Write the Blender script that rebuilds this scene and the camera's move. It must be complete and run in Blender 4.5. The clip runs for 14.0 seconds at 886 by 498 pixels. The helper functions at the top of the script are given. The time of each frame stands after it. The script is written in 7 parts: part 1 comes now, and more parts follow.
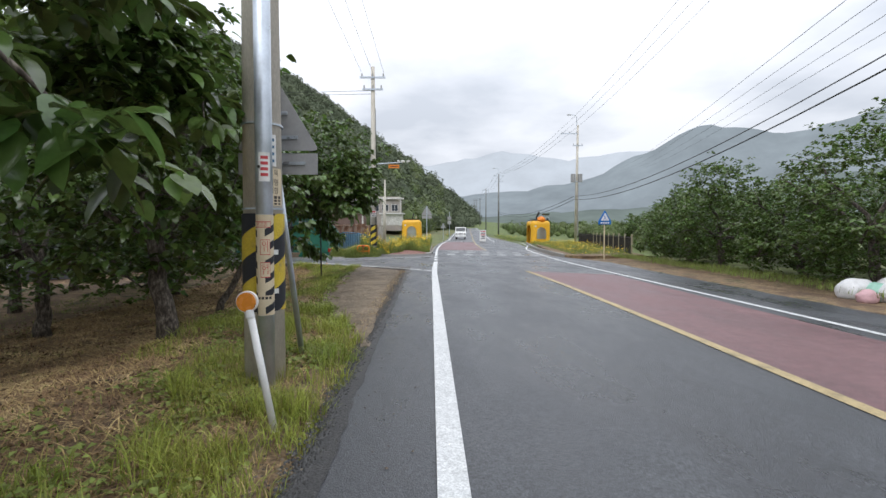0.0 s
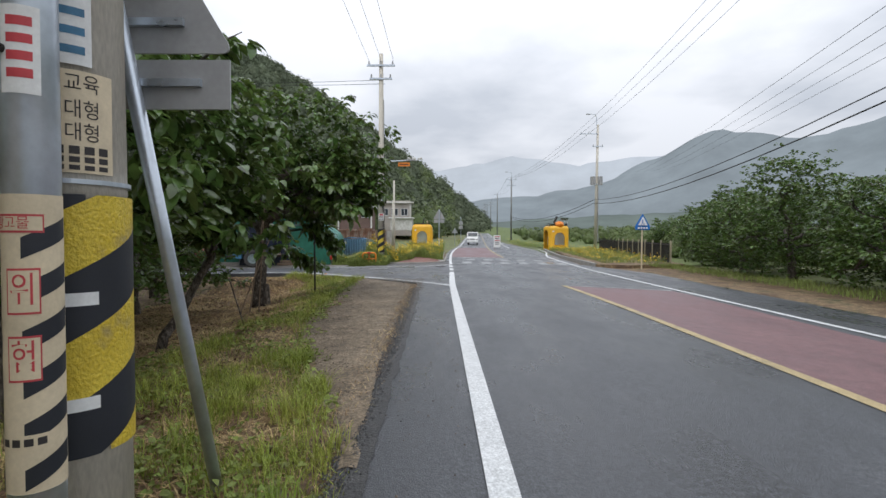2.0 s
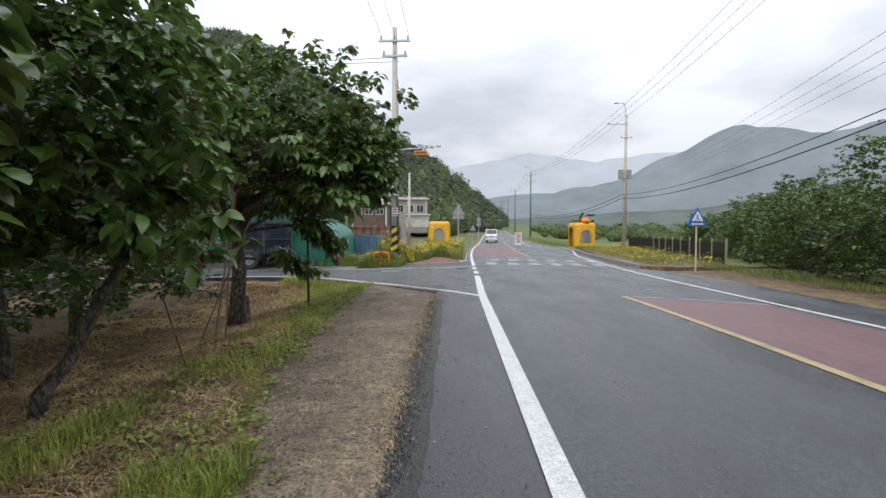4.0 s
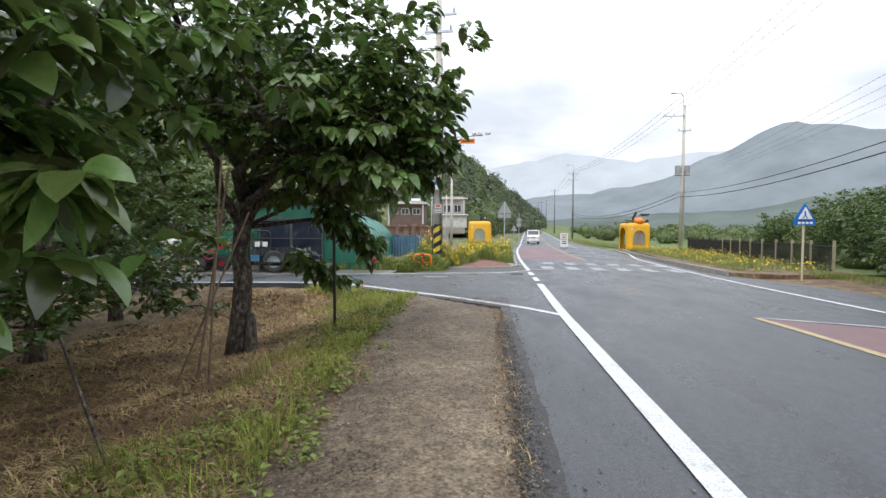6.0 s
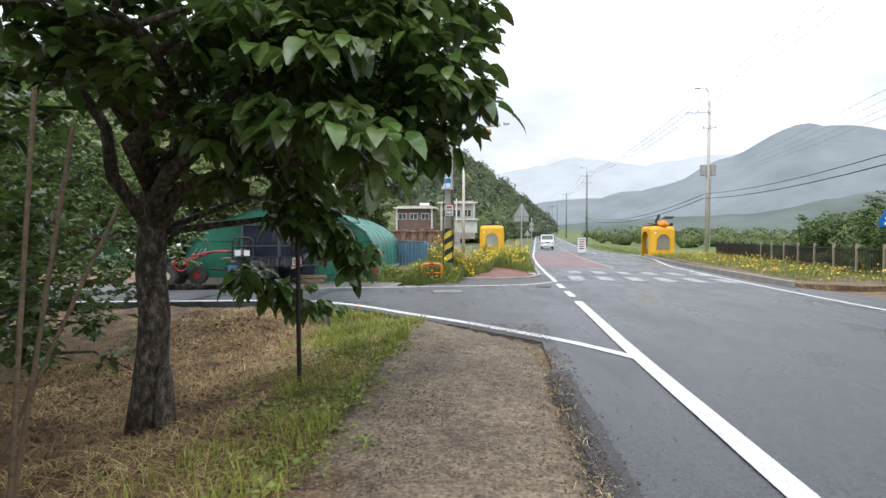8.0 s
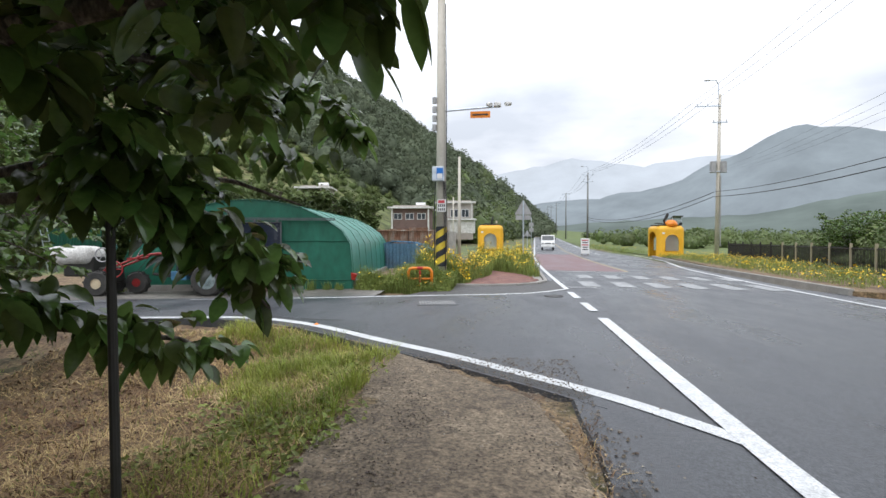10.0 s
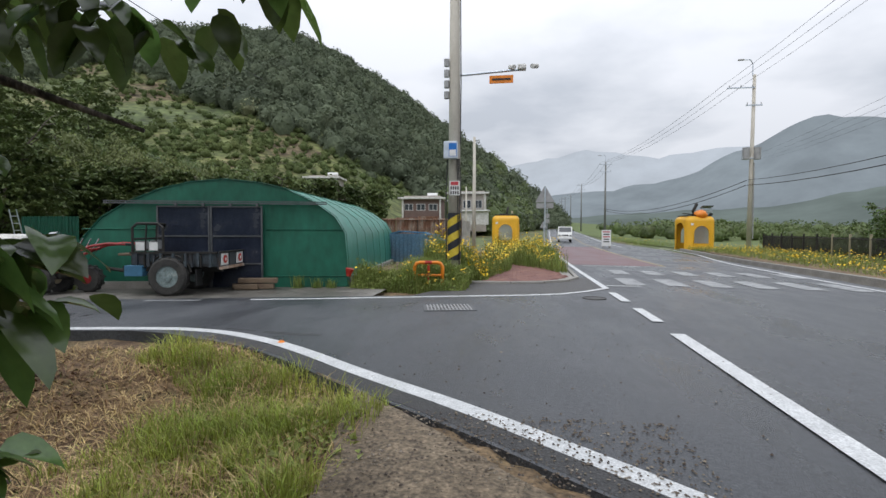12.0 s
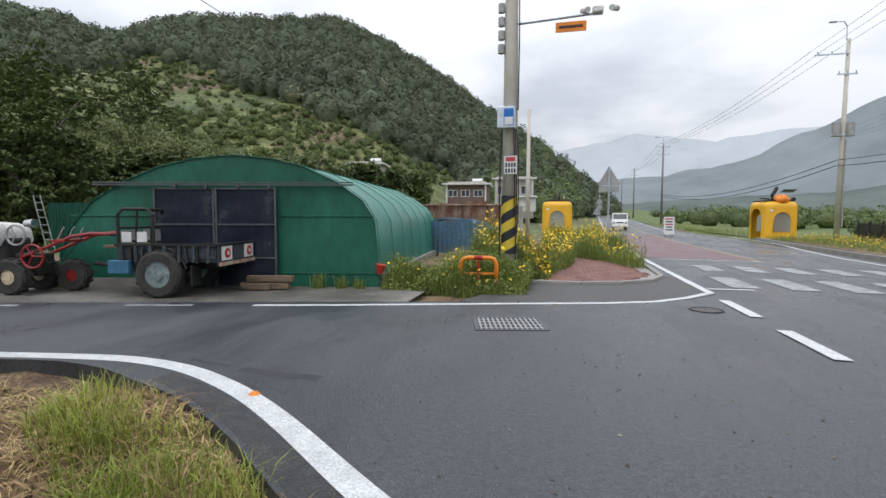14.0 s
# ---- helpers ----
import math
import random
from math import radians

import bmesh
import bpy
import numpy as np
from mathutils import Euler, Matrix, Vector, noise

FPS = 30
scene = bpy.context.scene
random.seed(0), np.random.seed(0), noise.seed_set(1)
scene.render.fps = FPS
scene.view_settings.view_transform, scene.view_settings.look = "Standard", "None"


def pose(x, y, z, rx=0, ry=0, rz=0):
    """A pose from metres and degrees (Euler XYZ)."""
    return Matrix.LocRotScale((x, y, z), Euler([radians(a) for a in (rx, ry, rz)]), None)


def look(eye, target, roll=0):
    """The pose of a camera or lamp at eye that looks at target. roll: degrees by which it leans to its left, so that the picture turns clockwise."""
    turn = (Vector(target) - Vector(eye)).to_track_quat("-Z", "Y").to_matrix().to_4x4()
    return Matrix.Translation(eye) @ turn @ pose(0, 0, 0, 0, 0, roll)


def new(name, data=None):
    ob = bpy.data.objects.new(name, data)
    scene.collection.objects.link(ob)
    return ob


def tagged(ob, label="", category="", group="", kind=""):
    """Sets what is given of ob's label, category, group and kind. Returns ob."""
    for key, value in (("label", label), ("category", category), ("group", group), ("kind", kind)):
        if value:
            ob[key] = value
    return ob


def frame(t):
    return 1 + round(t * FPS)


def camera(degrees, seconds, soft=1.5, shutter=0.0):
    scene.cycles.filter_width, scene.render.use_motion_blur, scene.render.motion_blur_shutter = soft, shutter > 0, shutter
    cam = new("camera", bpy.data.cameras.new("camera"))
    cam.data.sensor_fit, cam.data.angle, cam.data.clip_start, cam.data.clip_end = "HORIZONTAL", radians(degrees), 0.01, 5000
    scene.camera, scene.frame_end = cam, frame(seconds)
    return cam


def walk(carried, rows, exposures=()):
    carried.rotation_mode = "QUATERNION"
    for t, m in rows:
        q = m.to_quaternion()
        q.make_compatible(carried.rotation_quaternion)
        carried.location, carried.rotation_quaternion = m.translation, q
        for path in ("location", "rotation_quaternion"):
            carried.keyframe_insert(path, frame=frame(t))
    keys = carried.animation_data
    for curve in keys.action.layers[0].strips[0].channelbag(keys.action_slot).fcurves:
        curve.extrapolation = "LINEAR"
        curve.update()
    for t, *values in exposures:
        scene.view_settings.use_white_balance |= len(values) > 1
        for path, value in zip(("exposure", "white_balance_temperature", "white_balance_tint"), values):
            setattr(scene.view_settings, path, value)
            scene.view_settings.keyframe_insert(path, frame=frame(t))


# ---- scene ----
cam = camera(84.5, 14.0)
METRES, EYE, TILT, LEAN, TURN = 19.0, 1.5, 1.7, 0.0, -0.9
ROWS = [
    (0.0, 0.0, 0.0, 0.0, -0.0, -3.91, 0.02),
    (0.5, -0.0042, 0.0403, -0.0011, 0.34, -3.87, -0.22),
    (1.0, -0.008, 0.0819, -0.0017, 0.56, -3.9, -0.16),
    (1.5, -0.0141, 0.1214, -0.0012, 0.88, -3.58, -0.3),
    (2.0, -0.0172, 0.162, -0.0037, 1.1, -3.33, -0.14),
    (2.5, -0.0205, 0.2015, -0.0047, 1.68, -3.45, -0.24),
    (5.0, -0.0534, 0.394, -0.0108, 5.12, -3.67, -0.11),
    (5.5, -0.065, 0.4287, -0.0143, 6.73, -3.52, -0.3),
    (6.0, -0.075, 0.4655, -0.016, 7.0, -3.55, -0.19),
    (6.5, -0.083, 0.5012, -0.0173, 7.73, -3.47, -0.26),
    (7.0, -0.0899, 0.5377, -0.0173, 7.76, -3.4, 0.06),
    (7.5, -0.0958, 0.5722, -0.0187, 8.1, -3.13, -0.05),
    (8.0, -0.0984, 0.6065, -0.0198, 8.05, -2.92, 0.21),
    (8.5, -0.1021, 0.6395, -0.021, 8.1, -2.85, 0.01),
    (9.0, -0.1024, 0.6742, -0.0225, 7.8, -2.81, 0.22),
    (11.5, -0.1177, 0.8343, -0.0321, 8.52, -2.89, 0.09),
    (12.0, -0.1242, 0.8641, -0.0341, 9.26, -3.73, 0.12),
    (12.5, -0.1329, 0.894, -0.0347, 10.58, -4.35, 0.19),
    (13.0, -0.1408, 0.923, -0.0358, 11.7, -4.87, 0.17),
    (13.5, -0.1471, 0.9532, -0.0362, 13.36, -5.07, 0.25),
    (14.0, -0.1535, 0.9834, -0.0373, 14.41, -5.24, 0.27),
]
walk(cam, [(t, pose(0, 0, EYE, TILT, LEAN, TURN) @ pose(METRES * x, METRES * y, METRES * z, 90 + pitch, roll, yaw)) for t, x, y, z, yaw, pitch, roll in ROWS],
     [(t, e, 6330, 11) for t, e in ((0.0, 0.0), (1.0, -0.08), (2.0, -0.2), (2.7, -0.24), (5.0, 0.06), (7.5, 0.32), (9.0, 0.32), (11.3, -0.2), (12.0, -0.28), (12.5, -0.25), (14.0, -0.14))])

# ---- light: an overcast sky, brighter overhead, and a very soft sun behind the clouds ----
rng = np.random.default_rng(7)


def make_world():
    w = bpy.data.worlds.new("overcast_sky")
    scene.world = w
    w.use_nodes = True
    nt = w.node_tree
    nt.nodes.clear()
    N, L = nt.nodes.new, nt.links.new
    out, bg = N("ShaderNodeOutputWorld"), N("ShaderNodeBackground")
    tc, sep = N("ShaderNodeTexCoord"), N("ShaderNodeSeparateXYZ")
    L(tc.outputs["Generated"], sep.inputs[0])
    sky = N("ShaderNodeTexSky")
    sky.sky_type, sky.sun_disc = "NISHITA", False
    sky.sun_elevation, sky.sun_rotation = radians(58), radians(202)
    skys = N("ShaderNodeVectorMath")
    skys.operation = "SCALE"
    skys.inputs["Scale"].default_value = 0.06
    L(sky.outputs[0], skys.inputs[0])
    # cloud deck: flattened direction so that clouds shrink towards the horizon
    add = N("ShaderNodeMath"); add.operation = "ADD"; add.inputs[1].default_value = 0.18
    L(sep.outputs[2], add.inputs[0])
    div = N("ShaderNodeVectorMath"); div.operation = "DIVIDE"
    comb = N("ShaderNodeCombineXYZ")
    for k in range(3):
        L(add.outputs[0], comb.inputs[k])
    L(tc.outputs["Generated"], div.inputs[0]); L(comb.outputs[0], div.inputs[1])
    noi = N("ShaderNodeTexNoise")
    noi.inputs["Scale"].default_value, noi.inputs["Detail"].default_value, noi.inputs["Roughness"].default_value = 1.1, 6, 0.5
    L(div.outputs[0], noi.inputs["Vector"])
    ramp = N("ShaderNodeValToRGB")
    ramp.color_ramp.elements[0].position, ramp.color_ramp.elements[0].color = 0.36, (0.64, 0.68, 0.74, 1)
    ramp.color_ramp.elements[1].position, ramp.color_ramp.elements[1].color = 0.58, (0.965, 0.988, 1.03, 1)
    L(noi.outputs[0], ramp.inputs[0])
    # overcast brightness law: brighter towards the zenith
    lum = N("ShaderNodeMapRange")
    lum.inputs[1].default_value, lum.inputs[2].default_value = 0.10, 0.95
    lum.inputs[3].default_value, lum.inputs[4].default_value = 0.98, 2.1
    L(sep.outputs[2], lum.inputs[0])
    clouds = N("ShaderNodeVectorMath"); clouds.operation = "SCALE"
    L(ramp.outputs[0], clouds.inputs[0]); L(lum.outputs[0], clouds.inputs["Scale"])
    mix = N("ShaderNodeMix"); mix.data_type = "RGBA"; mix.inputs["Factor"].default_value = 0.93
    L(skys.outputs[0], mix.inputs["A"]); L(clouds.outputs[0], mix.inputs["B"])
    L(mix.outputs["Result"], bg.inputs[0])
    bg.inputs[1].default_value = 1.0
    L(bg.outputs[0], out.inputs[0])


make_world()
sun = new("sun", bpy.data.lights.new("sun", "SUN"))
sun.data.energy, sun.data.angle, sun.data.color = 1.0, radians(40), (1.0, 0.97, 0.92)
sun.matrix_world = look((-14, -34, 60), (0, 0, 0))

# ---- materials ----


def material(name, stops, scale=3.0, fine=40.0, rough=0.7, bump=0.2, metal=0.0, fine_mix=0.35, stretch=(1, 1, 1), rough_var=0.1, vary=0.0, island=0.0, spec=0.5, translucent=0.0, mottled=0.0, mottle_scale=14.0):
    """Procedural surface: coarse colour stops, fine grain, roughness changes and bump, in metres."""
    m = bpy.data.materials.new(name)
    m.use_nodes = True
    nt = m.node_tree
    nt.nodes.clear()
    N, L = nt.nodes.new, nt.links.new
    out, b = N("ShaderNodeOutputMaterial"), N("ShaderNodeBsdfPrincipled")
    tc, mp = N("ShaderNodeTexCoord"), N("ShaderNodeMapping")
    L(tc.outputs["Object"], mp.inputs[0])
    mp.inputs["Scale"].default_value = stretch
    n1, n2 = N("ShaderNodeTexNoise"), N("ShaderNodeTexNoise")
    n1.inputs["Scale"].default_value, n1.inputs["Detail"].default_value, n1.inputs["Roughness"].default_value = scale, 7, 0.6
    n2.inputs["Scale"].default_value, n2.inputs["Detail"].default_value = fine, 4
    L(mp.outputs[0], n1.inputs["Vector"]); L(mp.outputs[0], n2.inputs["Vector"])
    ramp = N("ShaderNodeValToRGB")
    els = ramp.color_ramp.elements
    while len(els) < len(stops):
        els.new(0.5)
    for e, (p, c) in zip(els, stops):
        e.position, e.color = p, (*c, 1)
    L(n1.outputs[0], ramp.inputs[0])
    gr = N("ShaderNodeMapRange")
    gr.inputs[1].default_value, gr.inputs[2].default_value = 0.25, 0.75
    gr.inputs[3].default_value, gr.inputs[4].default_value = 1 - fine_mix, 1 + fine_mix
    L(n2.outputs[0], gr.inputs[0])
    sc = N("ShaderNodeVectorMath"); sc.operation = "SCALE"
    L(ramp.outputs[0], sc.inputs[0]); L(gr.outputs[0], sc.inputs["Scale"])
    col = sc.outputs[0]
    if mottled:
        n3 = N("ShaderNodeTexNoise")
        n3.inputs["Scale"].default_value, n3.inputs["Detail"].default_value, n3.inputs["Roughness"].default_value = mottle_scale, 3, 0.7
        L(tc.outputs["Object"], n3.inputs["Vector"])
        mr = N("ShaderNodeMapRange")
        mr.inputs[1].default_value, mr.inputs[2].default_value = 0.3, 0.7
        mr.inputs[3].default_value, mr.inputs[4].default_value = 1 - mottled, 1 + mottled
        L(n3.outputs[0], mr.inputs[0])
        s3 = N("ShaderNodeVectorMath"); s3.operation = "SCALE"
        L(col, s3.inputs[0]); L(mr.outputs[0], s3.inputs["Scale"])
        col = s3.outputs[0]
    if vary or island:
        hs = N("ShaderNodeHueSaturation")
        src = N("ShaderNodeNewGeometry").outputs["Random Per Island"] if island else N("ShaderNodeObjectInfo").outputs["Random"]
        amt = island or vary
        vr = N("ShaderNodeMapRange")
        vr.inputs[3].default_value, vr.inputs[4].default_value = 1 - amt, 1 + amt
        L(src, vr.inputs[0]); L(vr.outputs[0], hs.inputs["Value"])
        hr = N("ShaderNodeMapRange")
        hr.inputs[3].default_value, hr.inputs[4].default_value = 0.5 - amt * 0.05, 0.5 + amt * 0.03
        L(src, hr.inputs[0]); L(hr.outputs[0], hs.inputs["Hue"])
        L(col, hs.inputs["Color"])
        col = hs.outputs[0]
    L(col, b.inputs["Base Color"])
    rr = N("ShaderNodeMapRange")
    rr.inputs[1].default_value, rr.inputs[2].default_value = 0.3, 0.7
    rr.inputs[3].default_value, rr.inputs[4].default_value = max(0.03, rough - rough_var), min(1, rough + rough_var)
    L(n1.outputs[0], rr.inputs[0]); L(rr.outputs[0], b.inputs["Roughness"])
    b.inputs["Metallic"].default_value, b.inputs["Specular IOR Level"].default_value = metal, spec
    if bump:
        bp = N("ShaderNodeBump")
        bp.inputs["Strength"].default_value, bp.inputs["Distance"].default_value = bump, 0.01
        L(n2.outputs[0], bp.inputs["Height"]); L(bp.outputs[0], b.inputs["Normal"])
    if translucent:
        tr, mx = N("ShaderNodeBsdfTranslucent"), N("ShaderNodeMixShader")
        L(col, tr.inputs[0]); mx.inputs[0].default_value = translucent
        L(b.outputs[0], mx.inputs[1]); L(tr.outputs[0], mx.inputs[2]); L(mx.outputs[0], out.inputs[0])
    else:
        L(b.outputs[0], out.inputs[0])
    return m


def plain(name, c, rough=0.5, metal=0.0, var=0.12, scale=6.0, bump=0.05, **k):
    return material(name, [(0.3, tuple(v * (1 - var) for v in c)), (0.7, tuple(min(1, v * (1 + var)) for v in c))], scale, scale * 12, rough, bump, metal, 0.06, **k)


def glass(name, c=(0.6, 0.7, 0.7), rough=0.03):
    m = bpy.data.materials.new(name)
    m.use_nodes = True
    b = m.node_tree.nodes["Principled BSDF"]
    b.inputs["Base Color"].default_value = (*c, 1)
    b.inputs["Roughness"].default_value, b.inputs["Transmission Weight"].default_value = rough, 0.9
    return m


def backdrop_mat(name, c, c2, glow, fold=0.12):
    """Far mountains: haze put into the colour as a pale glow, with faint ridges."""
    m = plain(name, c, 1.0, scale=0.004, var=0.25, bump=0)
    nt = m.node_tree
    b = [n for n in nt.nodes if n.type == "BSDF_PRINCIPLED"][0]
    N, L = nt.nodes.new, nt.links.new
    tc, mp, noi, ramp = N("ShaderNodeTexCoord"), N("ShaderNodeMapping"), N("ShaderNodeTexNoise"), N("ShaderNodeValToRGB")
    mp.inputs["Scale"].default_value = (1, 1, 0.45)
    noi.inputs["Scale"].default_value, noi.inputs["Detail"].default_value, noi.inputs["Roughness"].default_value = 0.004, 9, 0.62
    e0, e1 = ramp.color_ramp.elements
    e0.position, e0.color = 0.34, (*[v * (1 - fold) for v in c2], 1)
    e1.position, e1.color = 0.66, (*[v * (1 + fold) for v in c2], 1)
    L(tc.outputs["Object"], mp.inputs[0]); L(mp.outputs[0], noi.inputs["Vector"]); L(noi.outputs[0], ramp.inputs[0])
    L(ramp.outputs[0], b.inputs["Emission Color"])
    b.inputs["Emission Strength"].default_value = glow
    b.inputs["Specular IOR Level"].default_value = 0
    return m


M = {}
M["asphalt"] = material("wet_asphalt", [(0.28, (0.030, 0.032, 0.036)), (0.42, (0.046, 0.049, 0.055)), (0.55, (0.060, 0.064, 0.071)), (0.72, (0.088, 0.092, 0.098))], 0.45, 75, 0.38, 0.6, fine_mix=0.65, stretch=(1.6, 0.6, 1), rough_var=0.26, mottled=0.32, mottle_scale=22)
M["asphalt_rough"] = material("coarse_asphalt", [(0.3, (0.045, 0.044, 0.044)), (0.7, (0.10, 0.095, 0.09))], 2.0, 60, 0.6, 0.9, fine_mix=0.6)
M["rough_margin"] = material("coarse_dark_margin", [(0.3, (0.020, 0.020, 0.021)), (0.55, (0.042, 0.041, 0.041)), (0.75, (0.075, 0.072, 0.068))], 7, 55, 0.55, 1.0, fine_mix=0.7, mottled=0.35, mottle_scale=40)
M["tar"] = material("dark_tar", [(0.3, (0.018, 0.018, 0.02)), (0.7, (0.04, 0.04, 0.043))], 6, 60, 0.5, 0.5)
M["red_road"] = material("red_paving", [(0.25, (0.115, 0.062, 0.066)), (0.5, (0.155, 0.080, 0.084)), (0.8, (0.19, 0.105, 0.105))], 0.5, 80, 0.5, 0.4, fine_mix=0.4, stretch=(1.5, 0.6, 1), mottled=0.2, mottle_scale=7)
M["white_line"] = material("road_paint_white", [(0.2, (0.25, 0.25, 0.25)), (0.34, (0.52, 0.53, 0.53)), (0.7, (0.68, 0.69, 0.69))], 6, 70, 0.5, 0.4, fine_mix=0.35, mottled=0.12, mottle_scale=25)
M["worn_line"] = material("road_paint_worn", [(0.30, (0.10, 0.10, 0.105)), (0.46, (0.26, 0.265, 0.27)), (0.7, (0.42, 0.43, 0.43))], 4, 90, 0.55, 0.3, fine_mix=0.3)
M["yellow_line"] = material("road_paint_yellow", [(0.28, (0.20, 0.16, 0.09)), (0.45, (0.36, 0.28, 0.14)), (0.75, (0.46, 0.36, 0.19))], 4, 70, 0.55, 0.3, fine_mix=0.3, mottled=0.15, mottle_scale=20)
M["soil"] = material("orchard_soil", [(0.25, (0.055, 0.034, 0.022)), (0.42, (0.125, 0.080, 0.046)), (0.55, (0.21, 0.145, 0.08)), (0.66, (0.07, 0.065, 0.03)), (0.8, (0.10, 0.10, 0.042))], 1.1, 26, 0.95, 1.0, fine_mix=0.75, mottled=0.4, mottle_scale=6)
M["meadow"] = material("meadow", [(0.25, (0.058, 0.082, 0.028)), (0.42, (0.088, 0.112, 0.040)), (0.53, (0.135, 0.150, 0.050)), (0.60, (0.145, 0.105, 0.064)), (0.68, (0.108, 0.122, 0.048)), (0.78, (0.082, 0.108, 0.040))], 0.035, 0.8, 0.95, 0.4, fine_mix=0.6, mottled=0.45, mottle_scale=0.35)
M["gravel"] = material("packed_gravel", [(0.25, (0.085, 0.062, 0.040)), (0.5, (0.172, 0.132, 0.088)), (0.75, (0.25, 0.20, 0.14))], 1.1, 38, 0.85, 1.0, fine_mix=0.7, mottled=0.42, mottle_scale=8)
M["stone"] = material("small_stones", [(0.3, (0.085, 0.068, 0.05)), (0.5, (0.15, 0.12, 0.09)), (0.7, (0.30, 0.265, 0.22))], 3, 60, 0.85, 0.4, island=0.55)
M["concrete"] = material("weathered_concrete", [(0.25, (0.20, 0.19, 0.17)), (0.5, (0.30, 0.285, 0.26)), (0.8, (0.38, 0.365, 0.34))], 1.6, 60, 0.8, 0.4, fine_mix=0.2)
M["wet_concrete"] = material("wet_concrete", [(0.25, (0.075, 0.068, 0.058)), (0.5, (0.14, 0.13, 0.115)), (0.75, (0.23, 0.215, 0.19))], 0.9, 50, 0.5, 0.4, fine_mix=0.25, rough_var=0.2, mottled=0.25, mottle_scale=6)
M["pole_concrete"] = material("pole_concrete", [(0.25, (0.416, 0.377, 0.312)), (0.5, (0.559, 0.520, 0.448)), (0.8, (0.676, 0.637, 0.559))], 2.5, 70, 0.85, 0.3, fine_mix=0.15, stretch=(1, 1, 0.3))
M["grass"] = material("grass_blades", [(0.3, (0.18, 0.25, 0.030)), (0.7, (0.42, 0.44, 0.090))], 0.8, 20, 0.6, 0, island=0.4, translucent=0.3)
M["grass_dry"] = material("straw", [(0.32, (0.17, 0.098, 0.05)), (0.5, (0.35, 0.24, 0.115)), (0.68, (0.55, 0.41, 0.21))], 1.3, 20, 0.9, 0, island=0.65)
M["weeds"] = material("weeds", [(0.3, (0.13, 0.18, 0.035)), (0.7, (0.26, 0.31, 0.08))], 1.0, 20, 0.7, 0, island=0.4, translucent=0.25)
M["leaf"] = material("persimmon_leaf", [(0.3, (0.060, 0.112, 0.028)), (0.7, (0.145, 0.212, 0.052))], 0.9, 25, 0.24, 0.12, island=0.55, translucent=0.38, fine_mix=0.18, spec=0.8)
M["pale_leaf"] = material("cream_blossom", [(0.3, (0.16, 0.19, 0.09)), (0.7, (0.36, 0.37, 0.22))], 0.3, 4, 0.8, 0, island=0.3)
M["litter"] = material("fallen_leaves", [(0.3, (0.045, 0.026, 0.016)), (0.5, (0.12, 0.068, 0.036)), (0.7, (0.22, 0.14, 0.075))], 1.5, 20, 0.9, 0, island=0.5)
M["weed_leaf"] = material("weed_leaves", [(0.3, (0.15, 0.20, 0.04)), (0.7, (0.30, 0.34, 0.085))], 0.8, 20, 0.6, 0, island=0.4, translucent=0.25)
M["leaf_far"] = material("tree_leaves", [(0.3, (0.062, 0.098, 0.030)), (0.7, (0.158, 0.204, 0.062))], 0.35, 10, 0.6, 0, island=0.3, translucent=0.15)
M["bamboo_leaf"] = material("bamboo_leaves", [(0.3, (0.085, 0.118, 0.034)), (0.7, (0.20, 0.225, 0.072))], 0.4, 10, 0.6, 0, island=0.25, translucent=0.25)
# hill leaf greens lifted and greyed: haze over the slope painted in
M["wood_leaf"] = material("hazed_wood_leaves", [(0.3, (0.078, 0.098, 0.062)), (0.5, (0.112, 0.136, 0.086)), (0.7, (0.150, 0.174, 0.108))], 0.16, 2, 0.85, 0, island=0.12, translucent=0.1, spec=0.2, mottled=0.3, mottle_scale=0.035)
M["bush_leaf"] = material("hill_bush_leaves", [(0.3, (0.074, 0.105, 0.036)), (0.55, (0.112, 0.142, 0.050)), (0.75, (0.155, 0.172, 0.064))], 0.12, 3, 0.85, 0, island=0.15, translucent=0.1, spec=0.2)
M["bark"] = material("persimmon_bark", [(0.30, (0.022, 0.017, 0.014)), (0.48, (0.080, 0.064, 0.052)), (0.68, (0.25, 0.215, 0.18))], 22, 80, 0.95, 1.0, fine_mix=0.6, stretch=(1, 1, 0.45))
M["steel"] = plain("galvanised_steel", (0.54, 0.59, 0.65), 0.36, 0.7, 0.2, 3)
M["grey_paint"] = plain("grey_sign_back", (0.34, 0.34, 0.34), 0.55, 0.2, 0.15, 3)
M["dark_steel"] = plain("dark_steel", (0.035, 0.033, 0.03), 0.6, 0.4)
M["black"] = plain("black_rubber", (0.012, 0.012, 0.013), 0.7)
M["wheel_rim"] = material("weathered_turquoise_rim", [(0.3, (0.10, 0.12, 0.12)), (0.5, (0.20, 0.26, 0.26)), (0.7, (0.34, 0.38, 0.36))], 9, 60, 0.7, 0.3)
M["tyre"] = material("tyre_rubber", [(0.3, (0.018, 0.018, 0.018)), (0.7, (0.07, 0.066, 0.06))], 6, 40, 0.85, 0.3)
# darker grey for the shafts of poles beyond y = 100
M["far_pole"] = plain("dark_grey_pole", (0.20, 0.20, 0.19), 0.85, 0, 0.2, 2)
M["wire"] = plain("cable_black", (0.015, 0.015, 0.016), 0.6)
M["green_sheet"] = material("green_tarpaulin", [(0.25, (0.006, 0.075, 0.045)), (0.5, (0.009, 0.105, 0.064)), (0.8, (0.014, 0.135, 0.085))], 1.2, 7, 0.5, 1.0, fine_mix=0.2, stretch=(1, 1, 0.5))
